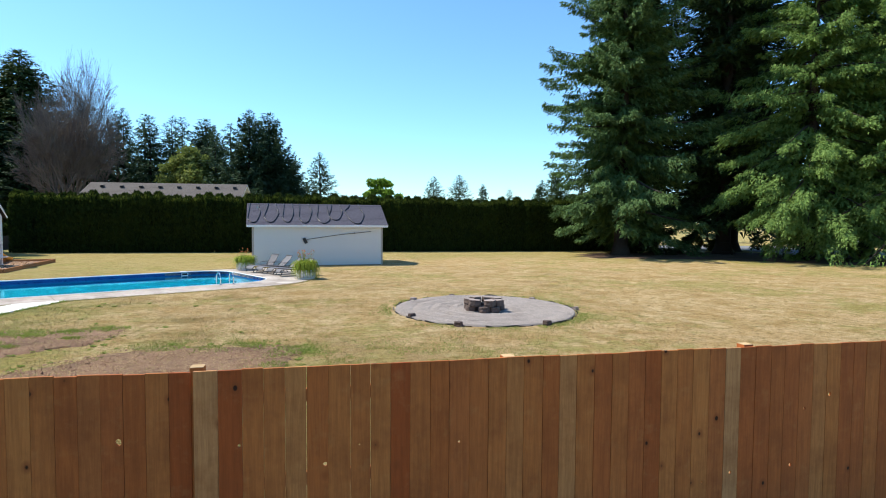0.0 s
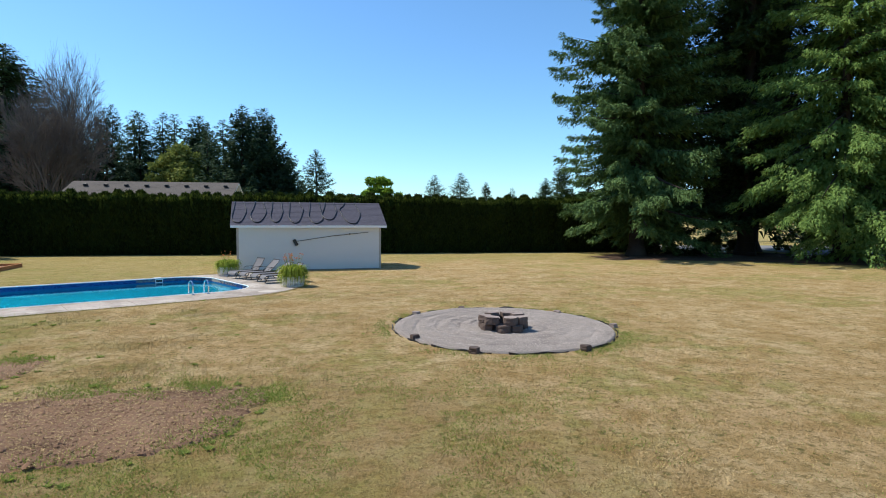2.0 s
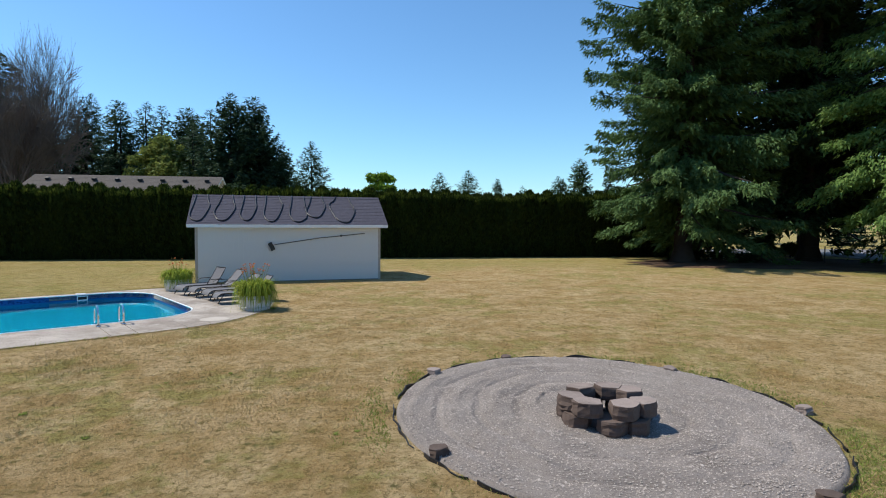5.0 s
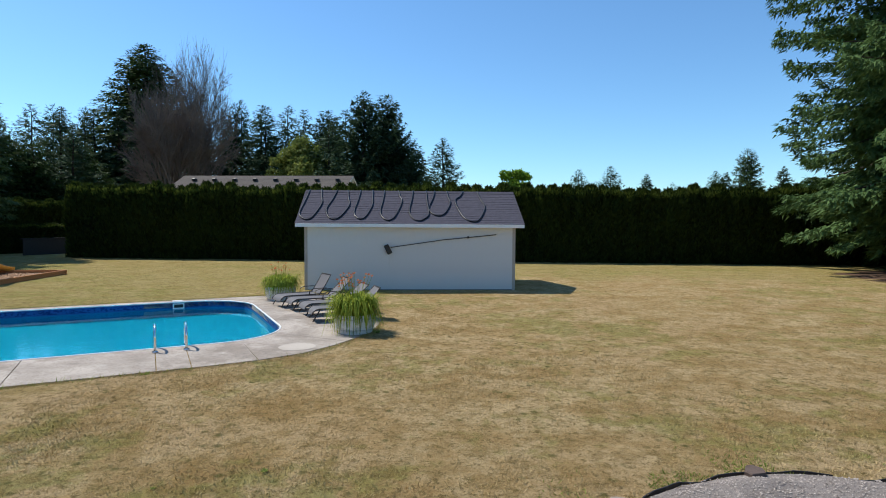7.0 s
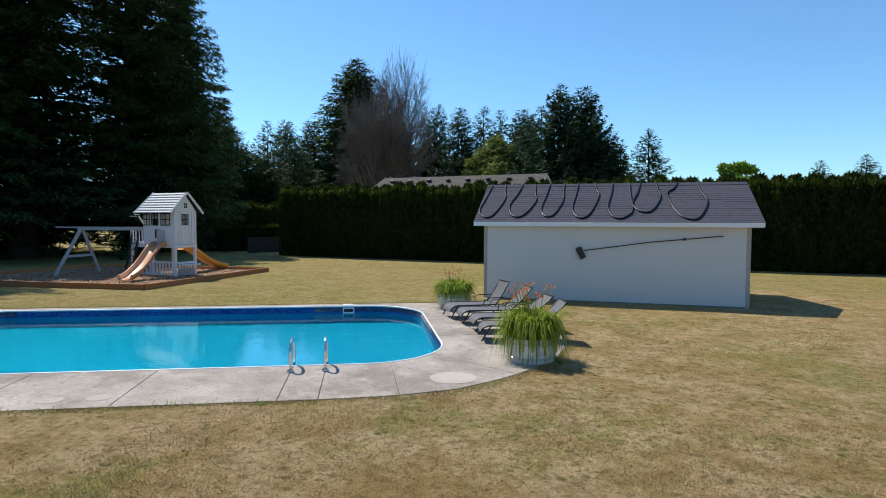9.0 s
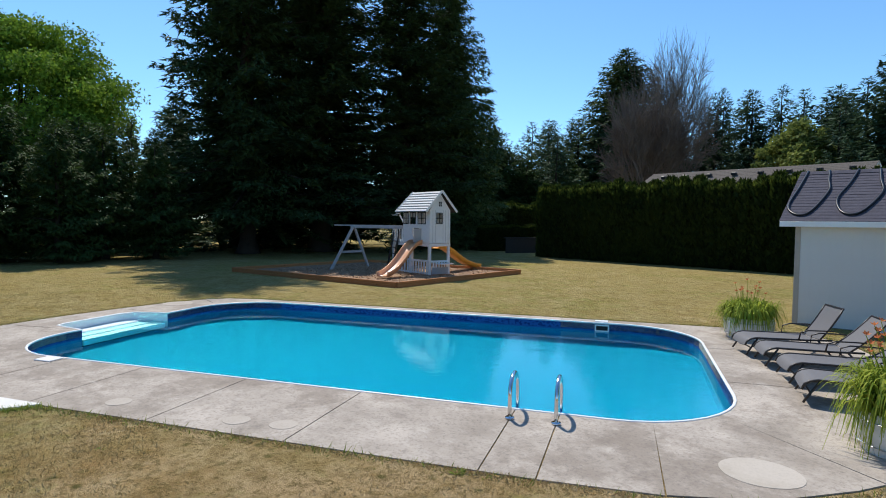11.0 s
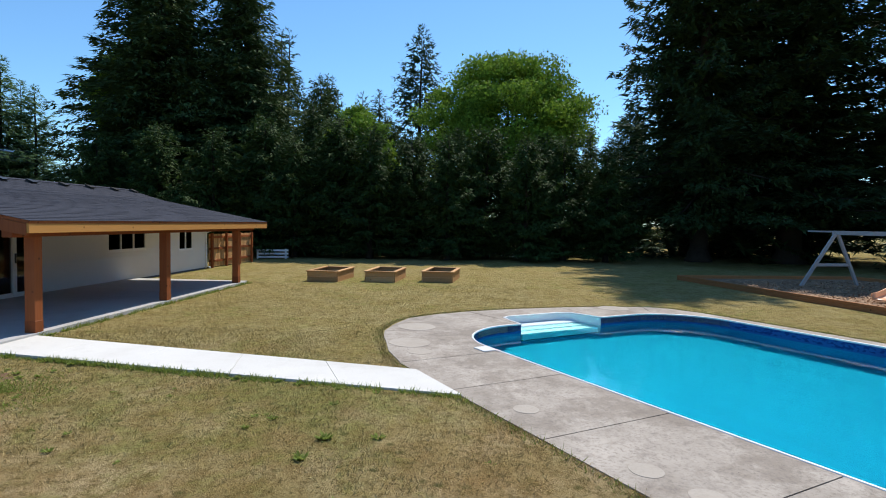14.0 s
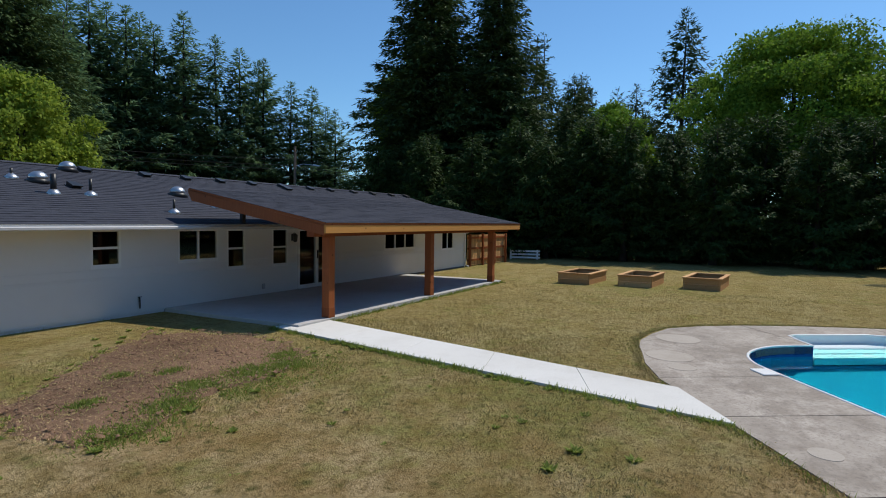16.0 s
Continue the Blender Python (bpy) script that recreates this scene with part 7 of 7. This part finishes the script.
def slide(pts, width, wall_h, material, label):
    """A wavy chute: U-section swept down the points."""
    mb = MB()
    sec = [(-width / 2 - 0.05, wall_h - 0.03), (-width / 2 - 0.04, wall_h), (-width / 2, wall_h), (-width / 2 + 0.03, 0.03), (-width / 4, 0), (width / 4, 0), (width / 2 - 0.03, 0.03), (width / 2, wall_h), (width / 2 + 0.04, wall_h), (width / 2 + 0.05, wall_h - 0.03), (width / 2 + 0.01, -0.03), (-width / 2 - 0.01, -0.03)]
    n = len(sec)
    for i, p in enumerate(pts):
        p = Vector(p)
        a, b = Vector(pts[max(0, i - 1)]), Vector(pts[min(len(pts) - 1, i + 1)])
        d = (b - a)
        side = Vector((d.y, -d.x, 0)).normalized()
        for o, h in sec:
            mb.v.append(tuple(p + side * o + Vector((0, 0, h))))
    for i in range(len(pts) - 1):
        for j in range(n):
            a, b = i * n + j, i * n + (j + 1) % n
            mb.f.append((a, b, b + n, a + n))
    mb.f += [tuple(range(n)), tuple(range((len(pts) - 1) * n + n - 1, (len(pts) - 1) * n - 1, -1))]
    return part("slide", mb, material, play, label, True)


def chute(a, b, n=18):
    a, b = Vector(a), Vector(b)
    out = []
    for i in range(n + 1):
        f = i / n
        p = a.lerp(b, f)
        z = a.z + (b.z - a.z) * (f * f * (3 - 2 * f)) + 0.07 * math.sin(f * 2 * math.pi * 1.25) * (1 - f)
        out.append((p.x, p.y, z))
    return out


slide(chute((-19.0, TY0 - 0.02, PZ - 0.04), (-18.1, 31.95, 0.18)), 0.46, 0.17, SLIDE_B, "tan plastic wavy slide")
slide(chute((-19.35, TY1 + 0.06, 1.14), (-19.55, 38.35, 0.18)), 0.50, 0.16, SLIDE_Y, "yellow plastic wavy slide")
# swing beam and its trestle
timber(play, "swing_beam", (TX0, 34.42, 2.06), (-23.2, 33.58, 2.06), 0.09, 0.15, PLAYGREY)
timber(play, "swing_beam", (-23.2, 33.58, 2.10), (-24.25, 33.30, 2.10), 0.09, 0.06, PLAYGREY)
timber(play, "brace_leg", (-22.98, 33.55, 2.02), (-22.95, 32.38, 0.05), 0.08, 0.12, PLAYGREY)
timber(play, "brace_leg", (-23.06, 33.68, 2.02), (-23.6, 34.81, 0.05), 0.08, 0.12, PLAYGREY)
timber(play, "brace_bar", (-22.97, 32.85, 0.86), (-23.37, 34.33, 0.86), 0.05, 0.11, PLAYGREY)


# ---------- far house over the hedge ----------
fh = thing("neighbour_house", label="neighbouring house with brown-grey shingle roof", category="house")
part("wall", MB().box(-25.0, 60.5, 0, -10.6, 68.5, 4.4), SIDING, fh)
for ye in (59.8, 69.2):
    roof_plane(fh, "roof", -25.6, -10.0, ye, 4.3, 64.5, 6.5, 0.15, FARROOF, TRIM, 0.3)
for i in range(8):
    part("roof_vent", MB().box(-24.2 + i * 1.85, 63.1, 5.95, -23.85 + i * 1.85, 63.45, 6.16), BLACK, fh, "dark metal roof vent", bevel=0.03)
fg = thing("neighbour_house", label="distant house gable with brown roof", category="house")
part("wall", MB().box(0.2, 84, 0, 3.2, 90, 5.0), SIDING, fg)
part("roof", MB().add([(-0.3, 83.5, 4.9), (3.7, 83.5, 4.9), (1.7, 83.5, 6.4), (-0.3, 90.5, 4.9), (3.7, 90.5, 4.9), (1.7, 90.5, 6.4)], [(0, 1, 2), (3, 5, 4), (0, 2, 5, 3), (1, 4, 5, 2)]), FARROOF, fg)


# ---------- grass, weeds and clods ----------
def inside(poly, x, y):
    """Which of the points lie inside a polygon."""
    hit = np.zeros(len(x), bool)
    n = len(poly)
    for i in range(n):
        (x0, y0), (x1, y1) = poly[i], poly[(i + 1) % n]
        cross = ((y0 > y) != (y1 > y)) & (x < (x1 - x0) * (y - y0) / ((y1 - y0) or 1e-9) + x0)
        hit ^= cross
    return hit


deck_poly = [tuple(uv(u, v))[:2] for u, v in ((2.0, 21.36), (11.07, 21.4), (11.9, 21.6), (12.7, 22.05), (13.4, 22.65), (14.0, 23.35), (14.65, 24.5), (14.95, 27.3), (14.85, 29.2), (14.3, 30.15), (13.5, 30.4), (0.5, 30.38), (-0.4, 30.2), (-0.9, 29.75), (-1.4, 28.6), (-1.9, 26.3), (-2.0, 25.0), (-1.9, 24.0), (-1.65, 23.2), (-1.1, 22.6), (-0.5, 22.15), (0.5, 21.77), (1.2, 21.5))]
path_poly = [PL[0], PL[1], (-8.7, 20.6), PR[1], PR[0]]


def bare(x, y, soil=True):
    k = inside(deck_poly, x, y) | inside(path_poly, x, y) | (((x - GX) / (RX * 1.01)) ** 2 + ((y - GY) / (RY_ * 1.01)) ** 2 < 1)
    k |= (y < 8.55) & (x < -4.5) | (x < -9.7) & (x > -20.2) & (y < 12.5)
    if soil:
        k |= inside(DIRT_A, x, y) | inside(DIRT_B, x, y)
    return k


def blades(name, label, x, y, seed, lo, hi, width, lean, material, z=-0.004):
    g = np.random.default_rng(seed)
    n = len(x)
    d = unit(np.stack([g.normal(0, lean, n), g.normal(0, lean, n), np.ones(n)], 1))
    w = unit(np.cross(d, g.normal(0, 1, (n, 3))))
    ln = g.uniform(lo, hi, n)
    q = spikes(np.stack([x, y, np.zeros(n) + z], 1), d, w, ln, width * g.uniform(0.6, 1.3, n))
    return tagged(new(name, quads_mesh(name, q, material)), label, "grass", kind="stuff")


g = np.random.default_rng(101)
xs_, ys_ = [], []
for x0, x1, y0, y1, dens in ((-4.0, 10.5, 6.0, 25.0, 900), (-12.0, -2.0, 11.0, 21.0, 1000), (10.5, 18.0, 12.0, 30.0, 220), (-3.0, 12.0, 25.0, 34.0, 240), (-21.0, -10.0, 12.5, 22.0, 260)):
    n = int((x1 - x0) * (y1 - y0) * dens)
    xs_.append(g.uniform(x0, x1, n))
    ys_.append(g.uniform(y0, y1, n))
gx, gy = np.concatenate(xs_), np.concatenate(ys_)
keep = ~bare(gx, gy, False)
gx, gy = gx[keep], gy[keep]
# thin the sward unevenly
dens = np.array([noise.noise(Vector((a * 0.9, b * 0.9, 0))) + 0.6 * noise.noise(Vector((a * 3.1, b * 3.1, 5))) for a, b in zip(gx, gy)])
soiled = inside(DIRT_A, gx, gy) | inside(DIRT_B, gx, gy)
keep = g.random(len(gx)) < np.where(soiled, np.clip(1.5 * dens - 0.02, 0.03, 0.85), np.clip(0.55 + 0.9 * dens, 0.10, 1.0))
gu, gv = gx * PU.x + gy * PU.y, gx * PV.x + gy * PV.y
lawn_z = np.where(soiled, 0.035, np.where((gu > -6) & (gu < 17) & (gv > 19) & (gv < 33), 0.013, -0.004))[keep]
blades("lawn_grass", "short dry mown grass blades", gx[keep], gy[keep], 102, 0.02, 0.058, 0.009, 0.9, GRASS, lawn_z)


def along(poly, step, jitter, closed, seed):
    g2 = random.Random(seed)
    out = []
    n = len(poly)
    for i in range(n if closed else n - 1):
        a, b = poly[i], poly[(i + 1) % n]
        L = math.hypot(b[0] - a[0], b[1] - a[1])
        for s in range(max(1, int(L / step))):
            f = (s + g2.random()) / max(1, int(L / step))
            out.append((a[0] + (b[0] - a[0]) * f + g2.gauss(0, jitter), a[1] + (b[1] - a[1]) * f + g2.gauss(0, jitter)))
    return out


ring_poly = [(GX + RX * 1.035 * math.cos(i * 0.2), GY + RY_ * 1.035 * math.sin(i * 0.2)) for i in range(32)]
dry_fringe = along(deck_poly, 0.0009, 0.07, True, 1)
fringe = along(deck_poly, 0.003, 0.10, True, 1) + along([PL[0], PL[1]], 0.0025, 0.07, False, 2) + along([PR[0], PR[1]], 0.003, 0.06, False, 3) + along([(-9.7, 12.53), (-20.2, 12.53)], 0.008, 0.07, False, 4) + along(ring_poly, 0.0015, 0.26, True, 5) + along([(-9.6, 8.62), (-4.6, 8.62)], 0.01, 0.05, False, 6)
fringe += along(DIRT_A[:7], 0.0006, 0.30, False, 7) + along(DIRT_A[6:], 0.002, 0.25, False, 8) + along(DIRT_B[1:6], 0.0009, 0.32, False, 9)
fx, fy = np.array([p[0] for p in fringe]), np.array([p[1] for p in fringe])
ok = ~bare(fx, fy, False)
fz = np.where(inside(DIRT_A, fx, fy) | inside(DIRT_B, fx, fy), 0.03, 0.0)
patchy = np.array([noise.noise(Vector((a * 1.3, b * 1.3, 7))) for a, b in zip(fx, fy)]) > -0.12
ok &= patchy
blades("edge_grass", "longer green grass along paving edges", fx[ok], fy[ok], 103, 0.025, 0.075, 0.013, 0.8, WEED, fz[ok])
dx_, dy_ = np.array([p[0] for p in dry_fringe]), np.array([p[1] for p in dry_fringe])
ok = ~bare(dx_, dy_, False) | (np.random.default_rng(113).random(len(dx_)) < 0.02)
blades("edge_grass", "dry ragged grass leaning over the deck's edge", dx_[ok], dy_[ok], 114, 0.02, 0.055, 0.011, 1.0, GRASS, 0.012)


tall_spots = along(deck_poly[:14], 0.02, 0.05, False, 23) + along([PL[0], PL[1]], 0.0016, 0.06, False, 21) + along([(-9.7, 12.56), (-20.2, 12.56)], 0.004, 0.05, False, 22)
tx, ty = np.array([p[0] for p in tall_spots]), np.array([p[1] for p in tall_spots])
ok = ~bare(tx, ty, False) & (np.array([noise.noise(Vector((a * 2.3, b * 2.3, 3))) for a, b in zip(tx, ty)]) > -0.15)
blades("edge_grass", "ragged longer grass beside the concrete path", tx[ok], ty[ok], 104, 0.05, 0.13, 0.016, 0.6, WEED)
g = np.random.default_rng(105)
ax_, ay_ = g.normal(0.8, 2.4, 62000), g.normal(9.8, 2.3, 62000)
ok = ~bare(ax_, ay_) & (ay_ > 5.5) & (np.array([noise.noise(Vector((a * 0.8, b * 0.8, 11))) + 0.5 * noise.noise(Vector((a * 3, b * 3, 2))) for a, b in zip(ax_, ay_)]) > 0.0)
blades("green_grass", "patches of short greener grass in the lawn", ax_[ok], ay_[ok], 106, 0.02, 0.05, 0.011, 0.9, WEED)


tufts = [(-7.5, 14.35, 0.30), (-6.9, 14.15, 0.34), (-6.1, 14.1, 0.26), (-6.4, 13.3, 0.16), (-5.5, 14.5, 0.30), (-5.0, 13.7, 0.18), (-5.9, 12.9, 0.14), (-4.6, 14.9, 0.34), (-7.9, 13.9, 0.22)]
g = np.random.default_rng(107)
qx = np.concatenate([g.normal(a, r * 0.6, int(3400 * r)) for a, b, r in tufts])
qy = np.concatenate([g.normal(b, r * 0.42, int(3400 * r)) for a, b, r in tufts])
ok = ~bare(qx, qy, False)
blades("green_grass", "tufts of fresh green grass on bare soil", qx[ok], qy[ok], 108, 0.03, 0.085, 0.013, 0.8, WEED, np.where(inside(DIRT_B, qx, qy), 0.03, 0.0)[ok])


def weed_mesh(seed, n, r, h):
    g2 = np.random.default_rng(seed)
    a = g2.random(n) * 6.283
    rr = r * 0.35 * np.sqrt(g2.random(n))
    p = np.stack([np.cos(a) * rr, np.sin(a) * rr, np.full(n, 0.0)], 1)
    b = a + g2.normal(0, 0.5, n)
    d = unit(np.stack([np.cos(b), np.sin(b), g2.uniform(0.15, 1.1, n) * h / 0.1], 1))
    w = unit(np.cross(d, np.stack([g2.normal(0, 0.4, n), g2.normal(0, 0.4, n), np.ones(n)], 1)))
    ln = r * g2.uniform(0.5, 1.0, n)
    return quads_mesh("weed", kites(p, d, w, ln, ln * g2.uniform(0.22, 0.4, n)), WEED)


weeds = [weed_mesh(200 + i, 26 + 8 * i, 0.10 + 0.022 * i, 0.05 + 0.012 * i) for i in range(5)]
wr = random.Random(12)
spots = [(-5.3, 15.7), (-4.6, 16.5), (-3.9, 17.4), (-4.3, 15.3), (-3.1, 16.2), (-5.8, 17.2), (-6.4, 16.3), (-2.4, 17.9), (-3.6, 18.6), (-5.1, 18.4), (-6.9, 14.6), (-7.4, 13.9), (-6.2, 13.3), (-5.4, 14.0), (-8.3, 14.6), (-4.2, 13.6), (-1.9, 15.6), (-1.2, 16.9)]
spots += [(wr.uniform(-9, 0), wr.uniform(14, 20)) for _ in range(18)] + [(wr.uniform(-9, 2), wr.uniform(11, 19.5)) for _ in range(8)] + [(wr.uniform(-2, 9), wr.uniform(8, 25)) for _ in range(5)]
for poly in (DIRT_A, DIRT_B):
    spots += [(a, b) for a, b in along(poly, 0.14, 0.28, True, 5)]
spots += along([PL[0], PL[1]], 0.09, 0.08, False, 8) + along([(-9.7, 12.58), (-20.2, 12.58)], 0.45, 0.05, False, 9)
spots += [(-7.18, 18.04), (-7.05, 18.15), (-6.07, 20.51), (-6.2, 20.6), (-6.04, 18.78), (-5.9, 18.85), (-5.86, 20.16), (-5.75, 20.05), (-6.76, 17.97), (-6.6, 19.4), (-5.2, 19.3), (-7.6, 18.7)]
spots += [tuple(uv(9.25, 21.30))[:2], tuple(uv(9.4, 21.25))[:2], tuple(uv(13.9, 23.0))[:2], tuple(uv(14.3, 23.4))[:2]]
for x, y in spots:
    if bare(np.array([x]), np.array([y]), False)[0]:
        continue
    s = wr.uniform(0.22, 0.56)
    ob = part("weed", weeds[wr.randrange(5)], None, m=pose(x, y, 0.004, 0, 0, wr.uniform(0, 360)) @ Matrix.Diagonal((s, s, s, 1)))
    tagged(ob, "low green broadleaf weed in the lawn", "weed", "lawn weeds")


def scatter_clods(poly, n, seed, z, name, label):
    g2 = np.random.default_rng(seed)
    xs2 = g2.uniform(min(p[0] for p in poly), max(p[0] for p in poly), n * 3)
    ys2 = g2.uniform(min(p[1] for p in poly), max(p[1] for p in poly), n * 3)
    k2 = inside(poly, xs2, ys2)
    xs2, ys2 = xs2[k2][:n], ys2[k2][:n]
    m = len(xs2)
    size = 0.004 + 0.026 * g2.random(m) ** 5 + np.where(g2.random(m) < 0.006, 0.035, 0.0)
    bv = oct_v[None] * (size[:, None, None] * g2.uniform(0.6, 1.4, (m, 1, 3)))
    bv = bv + g2.normal(0, 0.18, bv.shape) * size[:, None, None]
    v = bv + np.stack([xs2, ys2, np.full(m, z)], 1)[:, None]
    f = (of[None] + 6 * np.arange(m)[:, None, None]).reshape(-1, 3)
    tagged(new(name, tri_mesh(name, v, f, CLOD)), label, "soil", kind="stuff")


scatter_clods(DIRT_A, 7000, 301, 0.045, "soil_clods", "dry crumbled soil clods and straw")
scatter_clods(DIRT_B, 5000, 302, 0.05, "soil_clods", "dry crumbled reddish soil clods")
for poly, sd, ns in ((DIRT_A, 401, 9000), (DIRT_B, 402, 6000)):
    g2 = np.random.default_rng(sd)
    x = g2.uniform(min(p[0] for p in poly), max(p[0] for p in poly), ns)
    y = g2.uniform(min(p[1] for p in poly), max(p[1] for p in poly), ns)
    k2 = inside(poly, x, y)
    x, y = x[k2], y[k2]
    d = unit(np.stack([g2.normal(0, 1, len(x)), g2.normal(0, 1, len(x)), g2.normal(0, 0.12, len(x))], 1))
    w = unit(np.cross(d, np.stack([g2.normal(0, 0.2, len(x)), g2.normal(0, 0.2, len(x)), np.ones(len(x))], 1)))
    tagged(new("straw", quads_mesh("straw", kites(np.stack([x, y, np.full(len(x), 0.055)], 1), d, w, g2.uniform(0.02, 0.09, len(x)), np.full(len(x), 0.006)), GRASS)), "dry straw lying on bare soil", "straw", kind="stuff")


# ---------- street side ----------
road = MB().prism([(34.6, 12), (37.6, 40), (40.0, 52), (30.0, 57.5), (14.0, 61.0), (14.0, 64.5), (34.0, 63.0), (52.0, 61.0), (58.0, 57.0), (50.0, 44.0), (46.0, 12)], -0.05, 0.02)
tagged(part("road", road, ASPHALT), "pale grey asphalt street beyond the trees", "road", kind="structure")
sf2 = thing("street_fence", label="thin dark metal post fence by the street", category="fence")
pts = [(27.2, 54.5), (29.0, 50.6), (30.6, 46.6), (32.0, 42.6), (33.4, 38.6), (34.6, 34.6), (35.6, 30.6)]
for x, y in pts:
    part("post", MB().tube([(x, y, 0), (x, y, 1.15)], 0.035, 6), BLACK, sf2)
for a, b in zip(pts, pts[1:]):
    for z in (1.1, 0.35):
        part("wire", MB().tube([(*a, z), (*b, z)], 0.012, 4), BLACK, sf2)


def shrub(x, y, r, h, seed, leaf, label):
    q, cs = broadleaf(seed, h, r, 0.1, 16, 150, 0.14, 0.9)
    t = tree_proto("shrub", label, "shrub", broadleaf_trunk("stem", h, 0.1, cs, 0.04, BARK), quads_mesh("crown", q, leaf), pose(x, y, 0))


shrub(33.2, 50.0, 1.0, 1.5, 61, OLIVE, "olive green shrub beside the street")
shrub(35.0, 49.2, 0.8, 1.1, 62, OLIVE, "olive green shrub beside the street")
shrub(31.5, 55.0, 0.9, 1.9, 63, CEDARLEAF, "dark round shrub beside the street")
for i, (x, y, h) in enumerate(((66, 62, 9), (72, 52, 10), (60, 70, 9), (52, 76, 10), (44, 80, 9), (36, 84, 9), (74, 40, 11), (72, 28, 10), (20, 82, 8), (28, 80, 8), (66, 16, 11))):
    plant("fir_back", x, y, h, "dark green tree across the street", "conifer_tree", wide=1.3, group="trees across the street")
car = thing("parked_car", pose(61.0, 58.0, 0, 0, 0, 70), "white car parked across the street", "car")
body = [(-2.1, 0.35), (-2.1, 0.85), (-1.6, 0.95), (-1.0, 1.42), (0.7, 1.45), (1.3, 0.98), (2.05, 0.85), (2.1, 0.4)]
mb = MB()
n = len(body)
mb.add([(x, -0.85, z) for x, z in body] + [(x, 0.85, z) for x, z in body], [tuple(range(n)), tuple(range(2 * n - 1, n - 1, -1))] + [(i, n + i, n + (i + 1) % n, (i + 1) % n) for i in range(n)])
part("body", mb, TRIM, car, bevel=0.05)
for x in (-1.3, 1.3):
    for y in (-0.8, 0.8):
        part("wheel", MB().tube([(x, y - 0.1, 0.32), (x, y + 0.1, 0.32)], 0.32, 14), BLACK, car)
for y in (-0.857, 0.857):
    part("side_window", MB().add([(-0.95, y, 1.0), (-0.85, y, 1.36), (0.6, y, 1.38), (1.05, y, 1.0)], [(0, 1, 2, 3)]), GLASS, car)

# power line past the house
pole = thing("utility_pole", pose(-34.4, -10.2, 0), "wooden utility pole with lamp arm", "utility pole")
part("pole", MB().tube([(0, 0, 0), (0, 0, 7.6)], [0.13, 0.09], 8), GREYBARK, pole)
part("lamp_arm", MB().tube([(0, 0, 6.1), (-0.5, 0.35, 6.3), (-1.1, 0.8, 6.25)], 0.03, 5), GALV, pole)
part("lamp_head", MB().tube([(-1.1, 0.8, 6.25), (-1.5, 1.1, 6.2)], [0.08, 0.05], 6), GALV, pole)
part("cross_arm", MB().bar((-0.7, -0.6, 7.3), (0.7, 0.6, 7.3), 0.08, 0.1), GREYBARK, pole)
for k, (za, zb, zc) in enumerate(((6.9, 6.6, 5.6), (6.6, 6.15, 5.35), (6.45, 5.85, 5.2))):
    for a, b in (((-12.0, -26.0, za + 0.3), (-34.4, -10.2, zb)), ((-34.4, -10.2, zb), (-44.0, 1.0, zc))):
        pts = []
        for i in range(9):
            f = i / 8
            p = Vector(a).lerp(Vector(b), f)
            p.z -= 0.35 * 4 * f * (1 - f)
            pts.append(p)
        tagged(part("power_line", MB().tube(pts, 0.014, 4), BLACK), "thin black overhead power line", "cable", "power lines")
